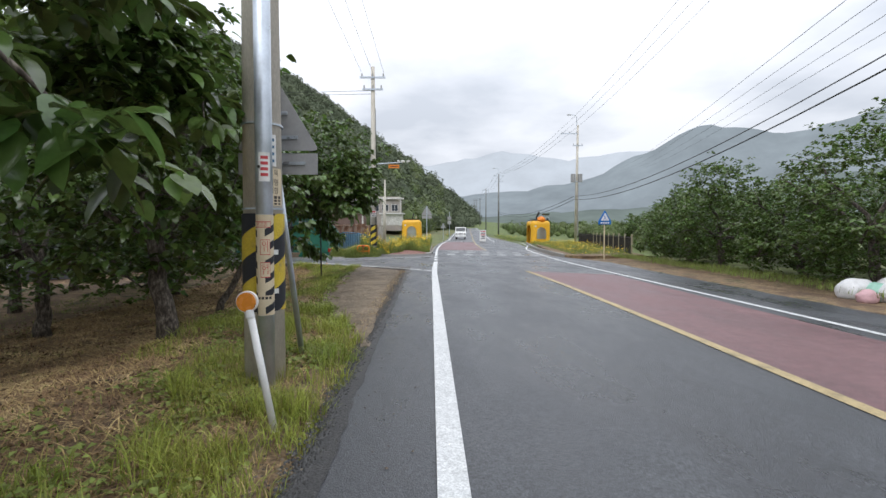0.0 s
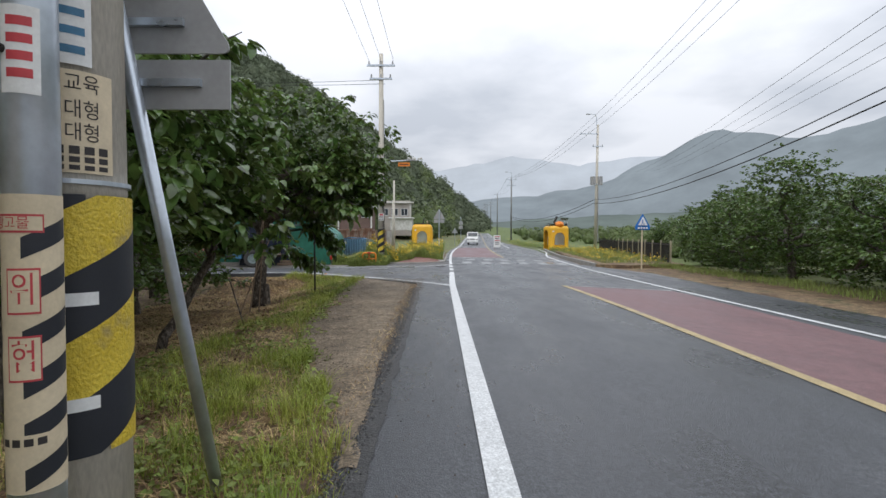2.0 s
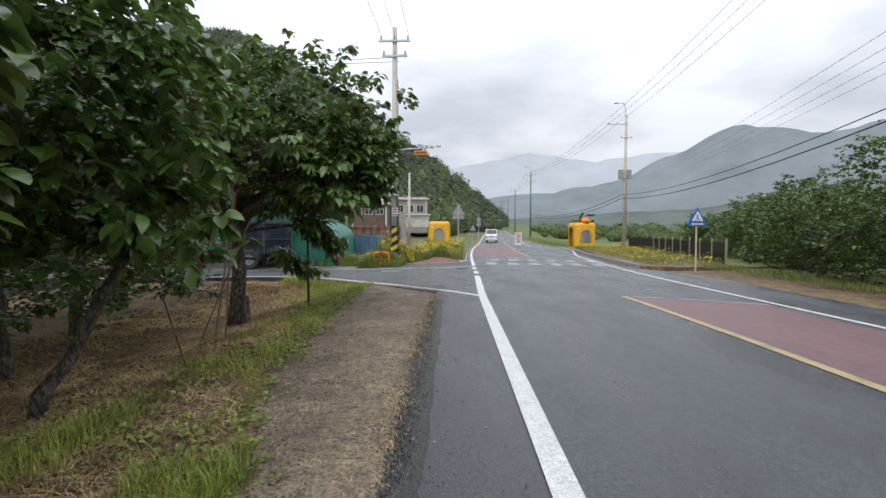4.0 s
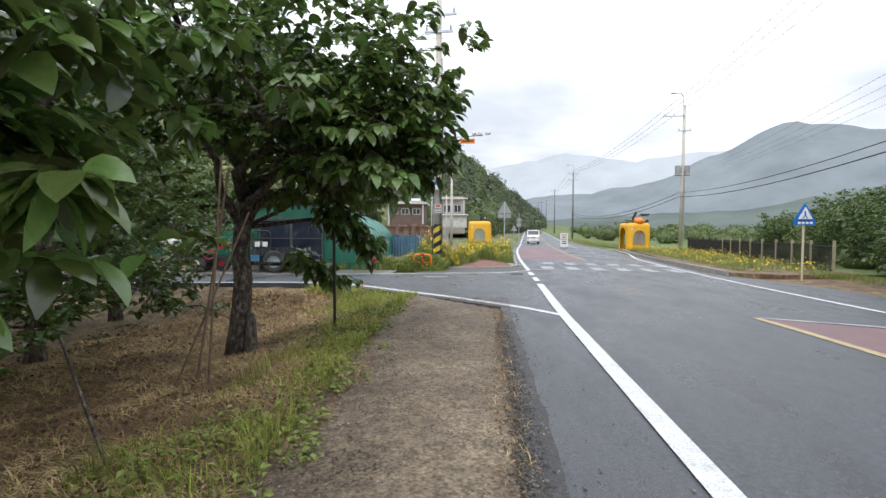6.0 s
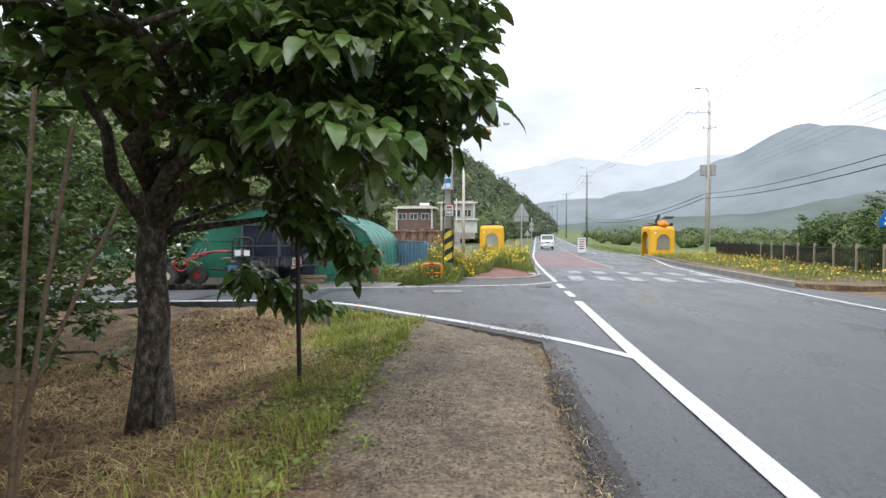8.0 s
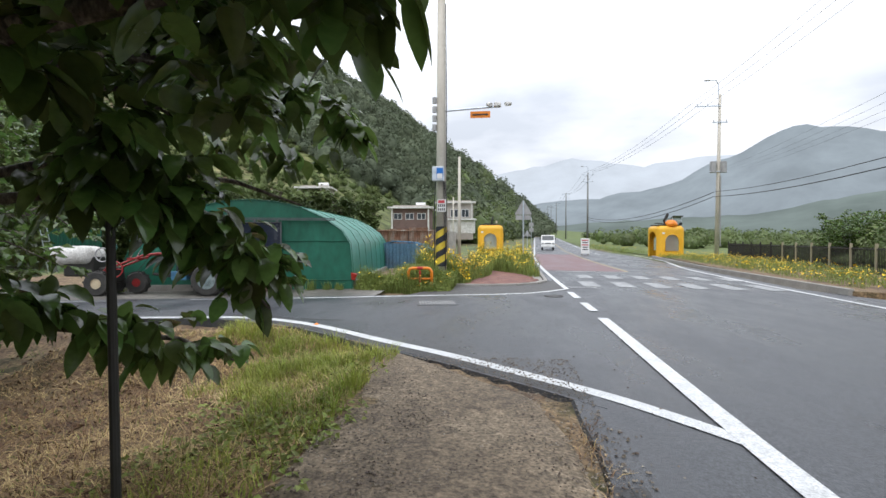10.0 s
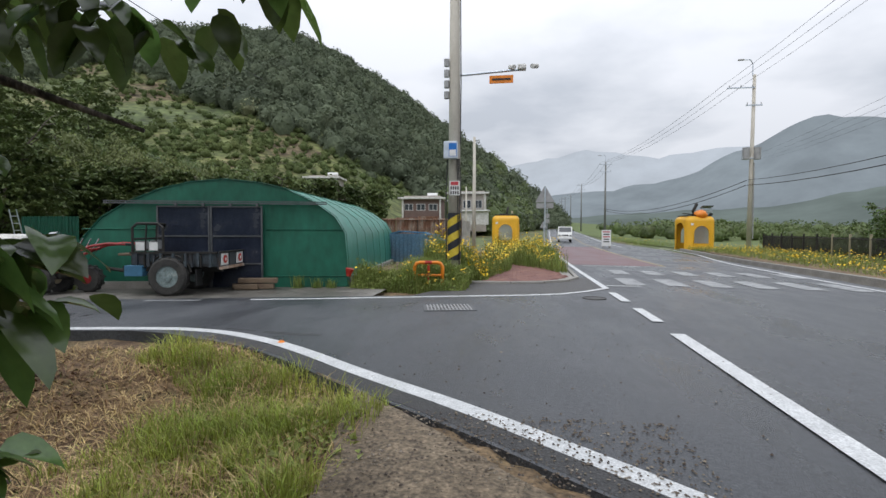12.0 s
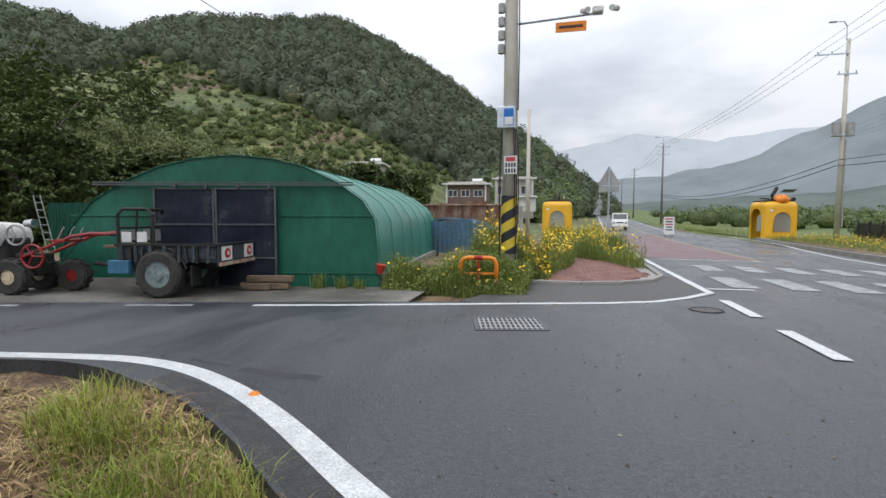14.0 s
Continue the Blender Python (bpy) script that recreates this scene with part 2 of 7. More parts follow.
# roof sheet: a paler, mintier green than the front
M["green_top"] = material("green_tarpaulin_pale", [(0.25, (0.025, 0.16, 0.115)), (0.5, (0.045, 0.22, 0.165)), (0.8, (0.09, 0.29, 0.23))], 1.5, 9, 0.42, 0.9, fine_mix=0.16, stretch=(1, 1, 0.35))
M["old_metal"] = plain("weathered_dark_metal", (0.10, 0.105, 0.11), 0.5, 0.3, 0.3, 4)
M["black_sheet"] = material("dark_door_sheet", [(0.3, (0.010, 0.013, 0.024)), (0.55, (0.022, 0.028, 0.046)), (0.66, (0.045, 0.05, 0.06)), (0.76, (0.15, 0.14, 0.13))], 1.5, 25, 0.22, 0.2, fine_mix=0.2)
M["yellow_shelter"] = plain("yellow_shelter_paint", (0.80, 0.43, 0.025), 0.4, 0, 0.1, 1.5)
M["orange"] = plain("orange_plastic", (0.75, 0.22, 0.012), 0.4)
M["orange_reflector"] = material("orange_reflector", [(0.3, (0.62, 0.20, 0.012)), (0.7, (0.80, 0.30, 0.03))], 10, 220, 0.3, 0.5, fine_mix=0.12)
M["red"] = plain("red_paint", (0.45, 0.03, 0.02), 0.45)
M["dark_red"] = plain("red_machine_paint", (0.30, 0.022, 0.022), 0.4)
M["white"] = plain("white_paint", (0.78, 0.78, 0.77), 0.4, 0, 0.06)
M["dirty_white"] = material("dirty_white", [(0.25, (0.40, 0.38, 0.34)), (0.6, (0.68, 0.67, 0.64)), (0.8, (0.76, 0.75, 0.73))], 2.5, 30, 0.6, 0.2)
M["blue_sign"] = plain("blue_sign", (0.010, 0.15, 0.50), 0.35)
M["blue_metal"] = material("blue_sheet_metal", [(0.25, (0.192, 0.240, 0.288)), (0.5, (0.156, 0.300, 0.432)), (0.75, (0.240, 0.408, 0.552))], 1.0, 20, 0.6, 0.2)
M["blue_faded"] = plain("faded_blue_paint", (0.05, 0.16, 0.27), 0.6, 0, 0.3, 5)
M["bed_paint"] = material("scraped_rusty_bed_paint", [(0.30, (0.045, 0.026, 0.018)), (0.44, (0.032, 0.036, 0.042)), (0.56, (0.05, 0.068, 0.082)), (0.72, (0.14, 0.16, 0.16))], 5, 50, 0.7, 0.4, fine_mix=0.3, stretch=(1, 1, 0.5))
M["rust"] = material("rusty_sheet_metal", [(0.25, (0.135, 0.061, 0.034)), (0.45, (0.297, 0.162, 0.101)), (0.6, (0.446, 0.365, 0.297)), (0.8, (0.540, 0.486, 0.432))], 1.6, 20, 0.8, 0.3, stretch=(2, 2, 0.6))
M["black_band"] = plain("black_band", (0.016, 0.018, 0.024), 0.6)
M["yellow_band"] = material("yellow_band", [(0.25, (0.34, 0.26, 0.10)), (0.42, (0.58, 0.42, 0.03)), (0.7, (0.66, 0.50, 0.05))], 6, 70, 0.45, 0.9, fine_mix=0.2)
M["cream"] = plain("cream_sticker", (0.62, 0.52, 0.36), 0.5, 0, 0.12, 6)
M["paper"] = plain("white_sticker", (0.72, 0.72, 0.70), 0.5, 0, 0.1, 6)
M["ink"] = plain("dark_ink", (0.03, 0.025, 0.025), 0.6)
M["red_ink"] = plain("red_ink", (0.48, 0.05, 0.06), 0.6)
M["brick"] = material("red_paver", [(0.3, (0.16, 0.075, 0.058)), (0.7, (0.27, 0.135, 0.105))], 6, 60, 0.8, 0.4, vary=0.3)
M["timber"] = material("worn_timber", [(0.25, (0.09, 0.065, 0.045)), (0.5, (0.19, 0.135, 0.09)), (0.8, (0.27, 0.20, 0.14))], 4, 50, 0.8, 0.5, stretch=(1, 6, 6))
M["house_wall"] = plain("house_wall", (0.42, 0.38, 0.34), 0.8, 0, 0.2, 0.6)
M["house_brick"] = plain("house_brick_wall", (0.17, 0.11, 0.095), 0.8, 0, 0.25, 1.5)
M["window_dark"] = plain("dark_window_glass", (0.035, 0.045, 0.055), 0.12)
M["post_paint"] = plain("pale_fence_post", (0.30, 0.27, 0.18), 0.7, 0, 0.25, 3)
M["clear"] = glass("clear_plastic", (0.86, 0.88, 0.88), 0.35)
M["chrome"] = plain("bright_metal", (0.6, 0.6, 0.6), 0.25, 0.9)
M["petal"] = plain("yellow_petals", (0.78, 0.53, 0.012), 0.6, island=0.2)
M["field"] = material("rice_field", [(0.3, (0.080, 0.115, 0.030)), (0.7, (0.135, 0.17, 0.05))], 0.15, 5, 0.9, 0.3, mottled=0.25, mottle_scale=1.5)
M["bag"] = plain("white_woven_bag", (0.66, 0.66, 0.66), 0.55, 0, 0.15, 8, 0.4)
M["pink_bag"] = plain("pink_woven_bag", (0.58, 0.36, 0.38), 0.55, 0, 0.15, 8, 0.4)
M["mint_bag"] = plain("green_woven_bag", (0.30, 0.52, 0.42), 0.55, 0, 0.15, 8, 0.4)
# air haze is mixed into these mountain colours and made to glow
M["far_1"] = backdrop_mat("hazed_mountain_pale", (0.10, 0.11, 0.12), (0.50, 0.54, 0.585), 0.95, 0.06)
M["far_2"] = backdrop_mat("hazed_mountain_blue", (0.06, 0.07, 0.075), (0.245, 0.28, 0.305), 0.95, 0.16)
M["far_3"] = backdrop_mat("hazed_mountain_green", (0.05, 0.065, 0.055), (0.135, 0.155, 0.155), 0.95, 0.2)
# ---- mesh helpers ----


def link_mesh(name, verts, faces, mat, smooth=False, mats=None, idx=None):
    me = bpy.data.meshes.new(name)
    me.from_pydata([tuple(map(float, v)) for v in verts], [], [tuple(map(int, q)) for q in faces])
    for m in (mats or [mat]):
        me.materials.append(m)
    if idx is not None:
        me.polygons.foreach_set("material_index", np.asarray(idx, dtype=np.int32))
    if smooth:
        me.polygons.foreach_set("use_smooth", np.ones(len(me.polygons), dtype=bool))
    me.update()
    return new(name, me)


def part(name, bm, mat, parent=None, label="", smooth=False, at=None):
    me = bpy.data.meshes.new(name)
    bmesh.ops.recalc_face_normals(bm, faces=bm.faces)
    bm.to_mesh(me)
    bm.free()
    for m in (mat if isinstance(mat, list) else [mat]):
        me.materials.append(m)
    if smooth:
        me.polygons.foreach_set("use_smooth", np.ones(len(me.polygons), dtype=bool))
    ob = new(name, me)
    if parent:
        ob.parent = parent
    if at is not None:
        ob.matrix_basis = at
    if label:
        tagged(ob, label)
    return ob


def thing(name, label, category, m=None, group="", kind=""):
    ob = new(name)
    ob.empty_display_size = 0.2
    if m is not None:
        ob.matrix_basis = m
    return tagged(ob, label, category, group, kind)


def box(bm, c, s, rot=None, bevel=0.0):
    r = bmesh.ops.create_cube(bm, size=1.0)
    m = Matrix.Translation(c) @ (rot or Matrix.Identity(4)) @ Matrix.Diagonal((*s, 1))
    bmesh.ops.transform(bm, matrix=m, verts=r["verts"])
    if bevel:
        es = list({e for v in r["verts"] for e in v.link_edges})
        bmesh.ops.bevel(bm, geom=es, offset=bevel, segments=2, affect="EDGES", profile=0.5)
    return bm


def rod(bm, a, b, r0, r1=None, n=12, caps=True):
    a, b = Vector(a), Vector(b)
    d = b - a
    r = bmesh.ops.create_cone(bm, cap_ends=caps, segments=n, radius1=r0, radius2=r0 if r1 is None else r1, depth=d.length)
    q = d.to_track_quat("Z", "Y").to_matrix().to_4x4()
    bmesh.ops.transform(bm, matrix=Matrix.Translation((a + b) / 2) @ q, verts=r["verts"])
    return bm


def pipe(bm, pts, r, n=8):
    """A bent round tube through pts; r a number or one radius per point."""
    pts = [Vector(p) for p in pts]
    rs = r if isinstance(r, (list, tuple)) else [r] * len(pts)
    rings, s = [], None
    for i, p in enumerate(pts):
        d = (pts[min(i + 1, len(pts) - 1)] - pts[max(i - 1, 0)]).normalized()
        if s is None:
            s = d.cross(Vector((0, 0, 1)) if abs(d.z) < .9 else Vector((1, 0, 0)))
        s = (s - d * s.dot(d)).normalized()
        u = s.cross(d)
        rings.append([bm.verts.new(p + rs[i] * (math.cos(k * math.tau / n) * s + math.sin(k * math.tau / n) * u)) for k in range(n)])
    for a, b in zip(rings, rings[1:]):
        for k in range(n):
            bm.faces.new((a[k], a[(k + 1) % n], b[(k + 1) % n], b[k]))
    bm.faces.new(rings[0][::-1])
    bm.faces.new(rings[-1])
    return bm


def B():
    return bmesh.new()


def prism(bm, outline, depth, m=None):
    """An outline in x, z pushed through depth along y."""
    a = [bm.verts.new((x, -depth / 2, z)) for x, z in outline]
    b = [bm.verts.new((x, depth / 2, z)) for x, z in outline]
    bm.faces.new(a)
    bm.faces.new(b[::-1])
    k = len(a)
    for i in range(k):
        bm.faces.new((a[i], b[i], b[(i + 1) % k], a[(i + 1) % k]))
    if m is not None:
        bmesh.ops.transform(bm, matrix=m, verts=a + b)
    return bm


def smoothstep(a, b, v):
    t = np.clip((v - a) / (b - a), 0, 1)
    return t * t * (3 - 2 * t)


# ---- the lie of the land ----
HILL_AZ = np.array([-180, -120, -90, -70, -55, -52, -46, -39, -32, -25, -19, -12.5, -6, 0.0, 3.3, 5.2, 7, 180])
HILL_EL = np.array([0, 0, 14, 17, 17.8, 18.0, 17.3, 19.6, 20.3, 21.0, 18.8, 15.4, 11.0, 7.0, 4.2, 1.4, 0, 0])
FOOT_AZ = np.array([-180, -60, -35, -20, -10, -3, 2, 6, 180])
FOOT_R = np.array([60, 50, 52, 56, 84, 100, 150, 210, 260])


def bend(y):
    """How far the main road has swung to the right at y."""
    y = np.asarray(y, float)
    return np.where(y < 28, 0, np.where(y < 58, 0.065 * (y - 28) ** 2 / 60, 0.065 * (y - 43)))


def base_z(x, y):
    return -0.012 * np.clip(x, 0, 12) + 0.020 * np.clip(np.asarray(y, float) - 75, 0, 300)


def side_far(x):
    return 27.15 + 0.27 * np.minimum(np.asarray(x, float), -0.6) + 0.15


SN_X = np.linspace(-60, 1, 1221)
SN_Y = np.interp(SN_X, [-60, -20, -12, -8, -6.6, -5.8, -4.9, -4.2, -3.57, -2.5, -0.7, -0.05, 1], [8.6, 18.7, 21.5, 22.3, 22.52, 22.38, 21.93, 21.42, 20.9, 20.15, 18.6, 17.75, 16.4])
for _ in range(60):
    SN_Y[1:-1] = 0.5 * SN_Y[1:-1] + 0.25 * (SN_Y[:-2] + SN_Y[2:])


def side_near(x):
    return np.interp(np.asarray(x, float), SN_X, SN_Y)


def hill_h(x, y):
    az = np.degrees(np.arctan2(x + 1.3, y - 9.0))
    r = np.hypot(x + 1.3, y - 9.0)
    el, r0 = np.interp(az, HILL_AZ, HILL_EL), np.interp(az, FOOT_AZ, FOOT_R)
    top = 300.0
    t = np.clip((r - r0) / (top - r0), 0, 1.6)
    up = np.maximum(0, np.tan(np.radians(el)) * top - 11.0 * np.clip(el / 4, 0, 1))
    s = np.where(t < 1, 0.55 * t + 0.45 * t * t * (3 - 2 * t), 1 - 0.4 * (t - 1) ** 2)
    return up * s


def land(x, y):
    """Height of the ground sheet."""
    x, y = np.asarray(x, float), np.asarray(y, float)
    z = base_z(x, y) + hill_h(x, y)
    south = 1 - smoothstep(19.5, 21.8, y)
    z = z - 0.55 * smoothstep(2.7, 6.5, -x) * south
    ditch = smoothstep(5.6, 6.4, -x) * (1 - smoothstep(0.55, 0.75, np.abs(y - side_near(x) + 0.75)))
    z = z - 0.12 * ditch
    z = z + 0.30 * smoothstep(27.6, 30.0, y) * smoothstep(3.15, 3.7, -x) * (1 - smoothstep(45, 60, y)) * (1 - smoothstep(6.0, 6.6, -x))
    onroad = (x > -1.02) & (x < 8.6 + bend(y)) & (y < 500)
    onside = (x <= -0.9) & (y > side_near(x) - np.where(x > -6.0, 0.36, 0.1)) & (y < side_far(x) + 1.9)
    z = np.where(onroad, z - 0.06, np.where(onside, z - 0.09, z - 0.02))
    return z


def axis(*runs):
    out = []
    for a, b, s in runs:
        out += list(np.arange(a, b, s))
    return np.array(out + [runs[-1][1]])


def grid_object(name, xs, ys, fn, mat, smooth=True):
    X, Y = np.meshgrid(xs, ys)
    Z = fn(X, Y)
    v = np.stack([X.ravel(), Y.ravel(), Z.ravel()], 1)
    nx, ny = len(xs), len(ys)
    i = np.arange(nx * ny).reshape(ny, nx)
    f = np.stack([i[:-1, :-1].ravel(), i[:-1, 1:].ravel(), i[1:, 1:].ravel(), i[1:, :-1].ravel()], 1)
    return link_mesh(name, v, f, mat, smooth)


def rough_land(x, y):
    z = land(x, y)
    near = (x < -2.5) & (x > -12) & (y < 23)
    bump = np.array([noise.fractal(Vector((a * 0.9, b * 0.9, 0)), 1.0, 2.0, 4) if k else 0.0 for a, b, k in zip(x.ravel(), y.ravel(), near.ravel())]).reshape(x.shape)
    return z + 0.05 * bump


ground = grid_object("ground", axis((-900, -300, 60), (-300, -40, 12), (-40, -12, 2), (-12, 0, 0.25), (0, 16, 1.0), (16, 60, 4), (60, 1500, 90)),
                     axis((-80, 0, 5), (0, 24, 0.25), (24, 60, 1), (60, 330, 9), (330, 2400, 90)), rough_land, M["soil"])
ground.data.materials.append(M["meadow"])
for pl in ground.data.polygons:
    c = pl.center
    if c.y > 44 or c.x > 12.5 or c.x < -20:
        pl.material_index = 1
tagged(ground, "brown orchard soil with straw and patches of grass", "ground", kind="structure")


def strip(name, outline_fn, ys, mat, lift=0.0, label="", nx=2, kind="structure", skirt=0.0):
    """A sheet between two x edges, laid on the road surface, with turned-down edges."""
    v, f = [], []
    cols = nx + (2 if skirt else 0)
    for y in ys:
        a, b = outline_fn(y)
        xs = list(np.linspace(a, b, nx))
        row = [(x, y, float(base_z(x - bend(y), y)) + lift) for x in xs]
        if skirt:
            row = [(row[0][0] - 0.05, y, row[0][2] - skirt)] + row + [(row[-1][0] + 0.05, y, row[-1][2] - skirt)]
        v += row
    for j in range(len(ys) - 1):
        for i in range(cols - 1):
            k = j * cols + i
            f.append((k, k + 1, k + cols + 1, k + cols))
    ob = link_mesh(name, v, f, mat)
    return tagged(ob, label, name.replace("_", " "), kind=kind)


road_ys = axis((-60, 0, 6), (0, 30, 0.5), (30, 80, 2), (80, 500, 12))


def edge_left(y):
    wob = 0.04 * noise.noise(Vector((y * 1.3, 3, 0))) + 0.02 * noise.noise(Vector((y * 5, 1, 0)))
    near = np.interp(y, [-60, 3, 6, 14, 17], [-0.85, -0.85, -0.93, -1.06, -1.15])
    if y > 28.6:
        return float(bend(y)) - 0.35
    return float(near) + wob


def edge_right(y):
    wob = 0.06 * noise.noise(Vector((y * 0.8, 9, 0)))
    return float(bend(y)) + float(np.interp(y, [-60, 18, 24, 30, 40, 58, 75, 90, 500], [8.3, 8.5, 8.7, 7.2, 8.0, 8.9, 8.5, 6.9, 6.9])) + wob


main_road = strip("road", lambda y: (edge_left(y), edge_right(y)), road_ys, M["asphalt"], 0.0, "wet grey asphalt of the two-lane country road", 6, skirt=0.08)


def surf(x, y):
    return float(base_z(x - float(bend(y)), y))


def ribbon(name, pts, width, mat, lift, label, z=surf):
    """A painted stripe along pts."""
    v, f = [], []
    P = [Vector((x, y, 0)) for x, y in pts]
    for i, p in enumerate(P):
        d = (P[min(i + 1, len(P) - 1)] - P[max(i - 1, 0)]).normalized()
        n = Vector((-d.y, d.x, 0)) * width / 2
        for q in (p + n, p - n):
            v.append((q.x, q.y, z(q.x, q.y) + lift))
    for i in range(len(P) - 1):
        f.append((2 * i, 2 * i + 1, 2 * i + 3, 2 * i + 2))
    return tagged(link_mesh(name, v, f, mat), label, "road marking", kind="structure")


# side road, from the orchard corner to the concrete apron
def build_side_road():
    xs = axis((-60, -12, 3), (-12, -0.9, 0.3))
    v, f = [], []
    for x in xs:
        a, b = float(side_near(x)) - float(np.interp(x, [-7.2, -6.0], [0.14, 0.42])) - 0.03 * noise.noise(Vector((x * 2.3, 8, 0))), float(side_far(x)) + 0.25
        b = min(b, 28.5)
        for k in range(6):
            y = a + (b - a) * k / 5
            v.append((x, y, 0.0015))
        v.append((x, a - 0.03, -0.5 if x < -6 else -0.12))
    for i in range(len(xs) - 1):
        for k in range(5):
            q = i * 7 + k
            f.append((q, q + 7, q + 8, q + 1))
        q = i * 7
        f.append((q, q + 6, q + 13, q + 7))
    return tagged(link_mesh("side_road", v, f, M["asphalt"]), "patched wet asphalt of the side lane", "side road", kind="structure")


build_side_road()
# apron between lane and greenhouse
v, f = [], []
for i, x in enumerate(axis((-22, -5.0, 0.6))):
    y0 = float(side_far(x)) + 0.22
    v += [(x, y0, -0.002), (x, y0 + 1.0, 0.012), (x, y0 + 2.2, 0.02)]
    if i:
        k = 3 * i
        f += [(k - 3, k, k + 1, k - 2), (k - 2, k + 1, k + 2, k - 1)]
tagged(link_mesh("concrete_apron", v, f, M["wet_concrete"]), "stained concrete apron in front of the greenhouse", "pavement", kind="structure")


# red paving
def sheet(name, x0, x1, y0, y1, mat, lift, label):
    ys = np.linspace(y0, y1, max(2, int((y1 - y0) / 2)))
    return strip(name, lambda y: (x0 + float(bend(y)), x1 + float(bend(y))), ys, mat, lift, label)


def centre_x(y):
    return float(np.interp(y, [-60, 8, 13.6, 16.8, 18.2], [3.74, 3.72, 3.64, 3.52, 3.42]))


strip("red_paving", lambda y: (centre_x(y) + .09, float(np.interp(y, [17.1, 18.1], [6.32, 3.6]))), np.concatenate([np.linspace(-60, 16, 38), np.linspace(16.3, 18.05, 12)]), M["red_road"], 0.004, "dull red school-zone paving on the lane")
sheet("red_paving", 0.12, 3.62, 37.0, 62.0, M["red_road"], 0.004, "dull red school-zone paving on the lane")


def straight(x, y0, y1, w, mat, label, name="lane_line", lift=0.008):
    n = max(2, int((y1 - y0) / 1.5))
    return ribbon(name, [(x + float(bend(y)) if y > 28 else x, y) for y in np.linspace(y0, y1, n)], w, mat, lift, label)


ribbon("lane_line", [(float(np.interp(y, [-60, 0, 9, 18, 23.2], [0.2, 0.13, 0.05, -0.04, 0.02])), y) for y in np.linspace(-60, 23.2, 60)], 0.19, M["white_line"], 0.008, "solid white edge line of the road")
for a, b in ((24.08, 25.36), (26.2, 27.6)):
    straight(0.03, a, b, 0.17, M["white_line"], "short white dash across the side lane")
straight(0.05, 28.4, 480, 0.15, M["white_line"], "solid white edge line of the road")
ribbon("lane_line", [(centre_x(q), q) for q in np.linspace(-60, 18.2, 70)], 0.16, M["yellow_line"], 0.008, "worn yellow centre line of the road")
straight(3.74, 37.0, 480, 0.14, M["yellow_line"], "worn yellow centre line of the road")
ribbon("edge_line", [(float(bend(y)) + float(np.interp(y, [-60, 8, 22, 26, 32, 40, 50, 58, 64], [6.75, 6.75, 6.45, 6.5, 6.8, 7.3, 9.0, 9.5, 9.3])), y) for y in np.linspace(-60, 62, 60)], 0.14, M["white_line"], 0.008, "solid white edge line along the right lane")
for y0 in np.arange(36, 66, 4.2):
    straight(6.55, y0, y0 + 1.7, 0.12, M["worn_line"], "worn white dash at the bus bay")
straight(6.45, 64, 480, 0.14, M["white_line"], "solid white edge line of the road")
ribbon("stop_line", [(3.5, 18.2), (5.0, 17.72), (6.3, 17.15)], 0.13, M["worn_line"], 0.009, "thin white line ending the red paving")
ribbon("stop_line", [(0.3 + 0.3, 36.4), (3.8, 36.6)], 0.16, M["white_line"], 0.009, "white stop line before the crossing")
ribbon("stop_line", [(2.5, 62.5), (6.2, 62.5)], 0.22, M["worn_line"], 0.009, "white stop line across the lane")
ribbon("stop_line", [(0.15, 29.0), (1.0, 29.1)], 0.12, M["white_line"], 0.009, "short white guide line on asphalt")
# zebra crossing, two worn rows
for row, (ya, yb) in enumerate(((29.35, 31.2), (32.7, 34.4))):
    for k in range(6):
        x = 0.95 + 1.05 * k + 0.38 * row
        ribbon("zebra_stripe", [(x, ya), (x + 0.06, yb)], 0.52, M["worn_line"], 0.009, "worn white zebra stripe on asphalt")
# curved line round the orchard corner, and the lane's far line
curve = [(x, float(side_near(x))) for x in np.linspace(-0.05, -7.5, 60)] + [(x, float(side_near(x))) for x in np.linspace(-8, -40, 20)]
ribbon("curved_line", curve, 0.17, M["white_line"], 0.004, "curved white line round the orchard corner", lambda x, y: 0.0)
far = [(-30, 19.1), (-16, 22.9), (-10.65, 24.4)]
ribbon("lane_line", far, 0.12, M["worn_line"], 0.004, "worn white line along the apron", lambda x, y: 0.0)
ribbon("lane_line", [(-9.1, 24.82), (-8.1, 25.07)], 0.12, M["worn_line"], 0.004, "worn white line along the apron", lambda x, y: 0.0)
ribbon("lane_line", [(-7.2, 25.3), (-5.9, 25.65), (-3.4, 26.42), (-1.9, 26.85), (-1.1, 27.2), (-0.5, 27.75), (0.05, 28.45)], 0.13, M["white_line"], 0.004, "white line round the pavement corner", lambda x, y: 0.0)
g = np.random.default_rng(41)
for pts, w in (([(-6.0, 22.62), (-5.45, 22.5)], .05), ([(-5.38, 22.48), (-4.95, 22.42), (-4.5, 22.4)], .12)):
    fine_pts = []
    for a, b in zip(pts, pts[1:]):
        for k in range(8):
            t = k / 8
            fine_pts.append((a[0] + (b[0] - a[0]) * t + g.normal(0, .006), a[1] + (b[1] - a[1]) * t + g.normal(0, .008)))
    ribbon("road_crack", fine_pts, w, M["tar"], 0.003, "dark ragged crack in the asphalt")
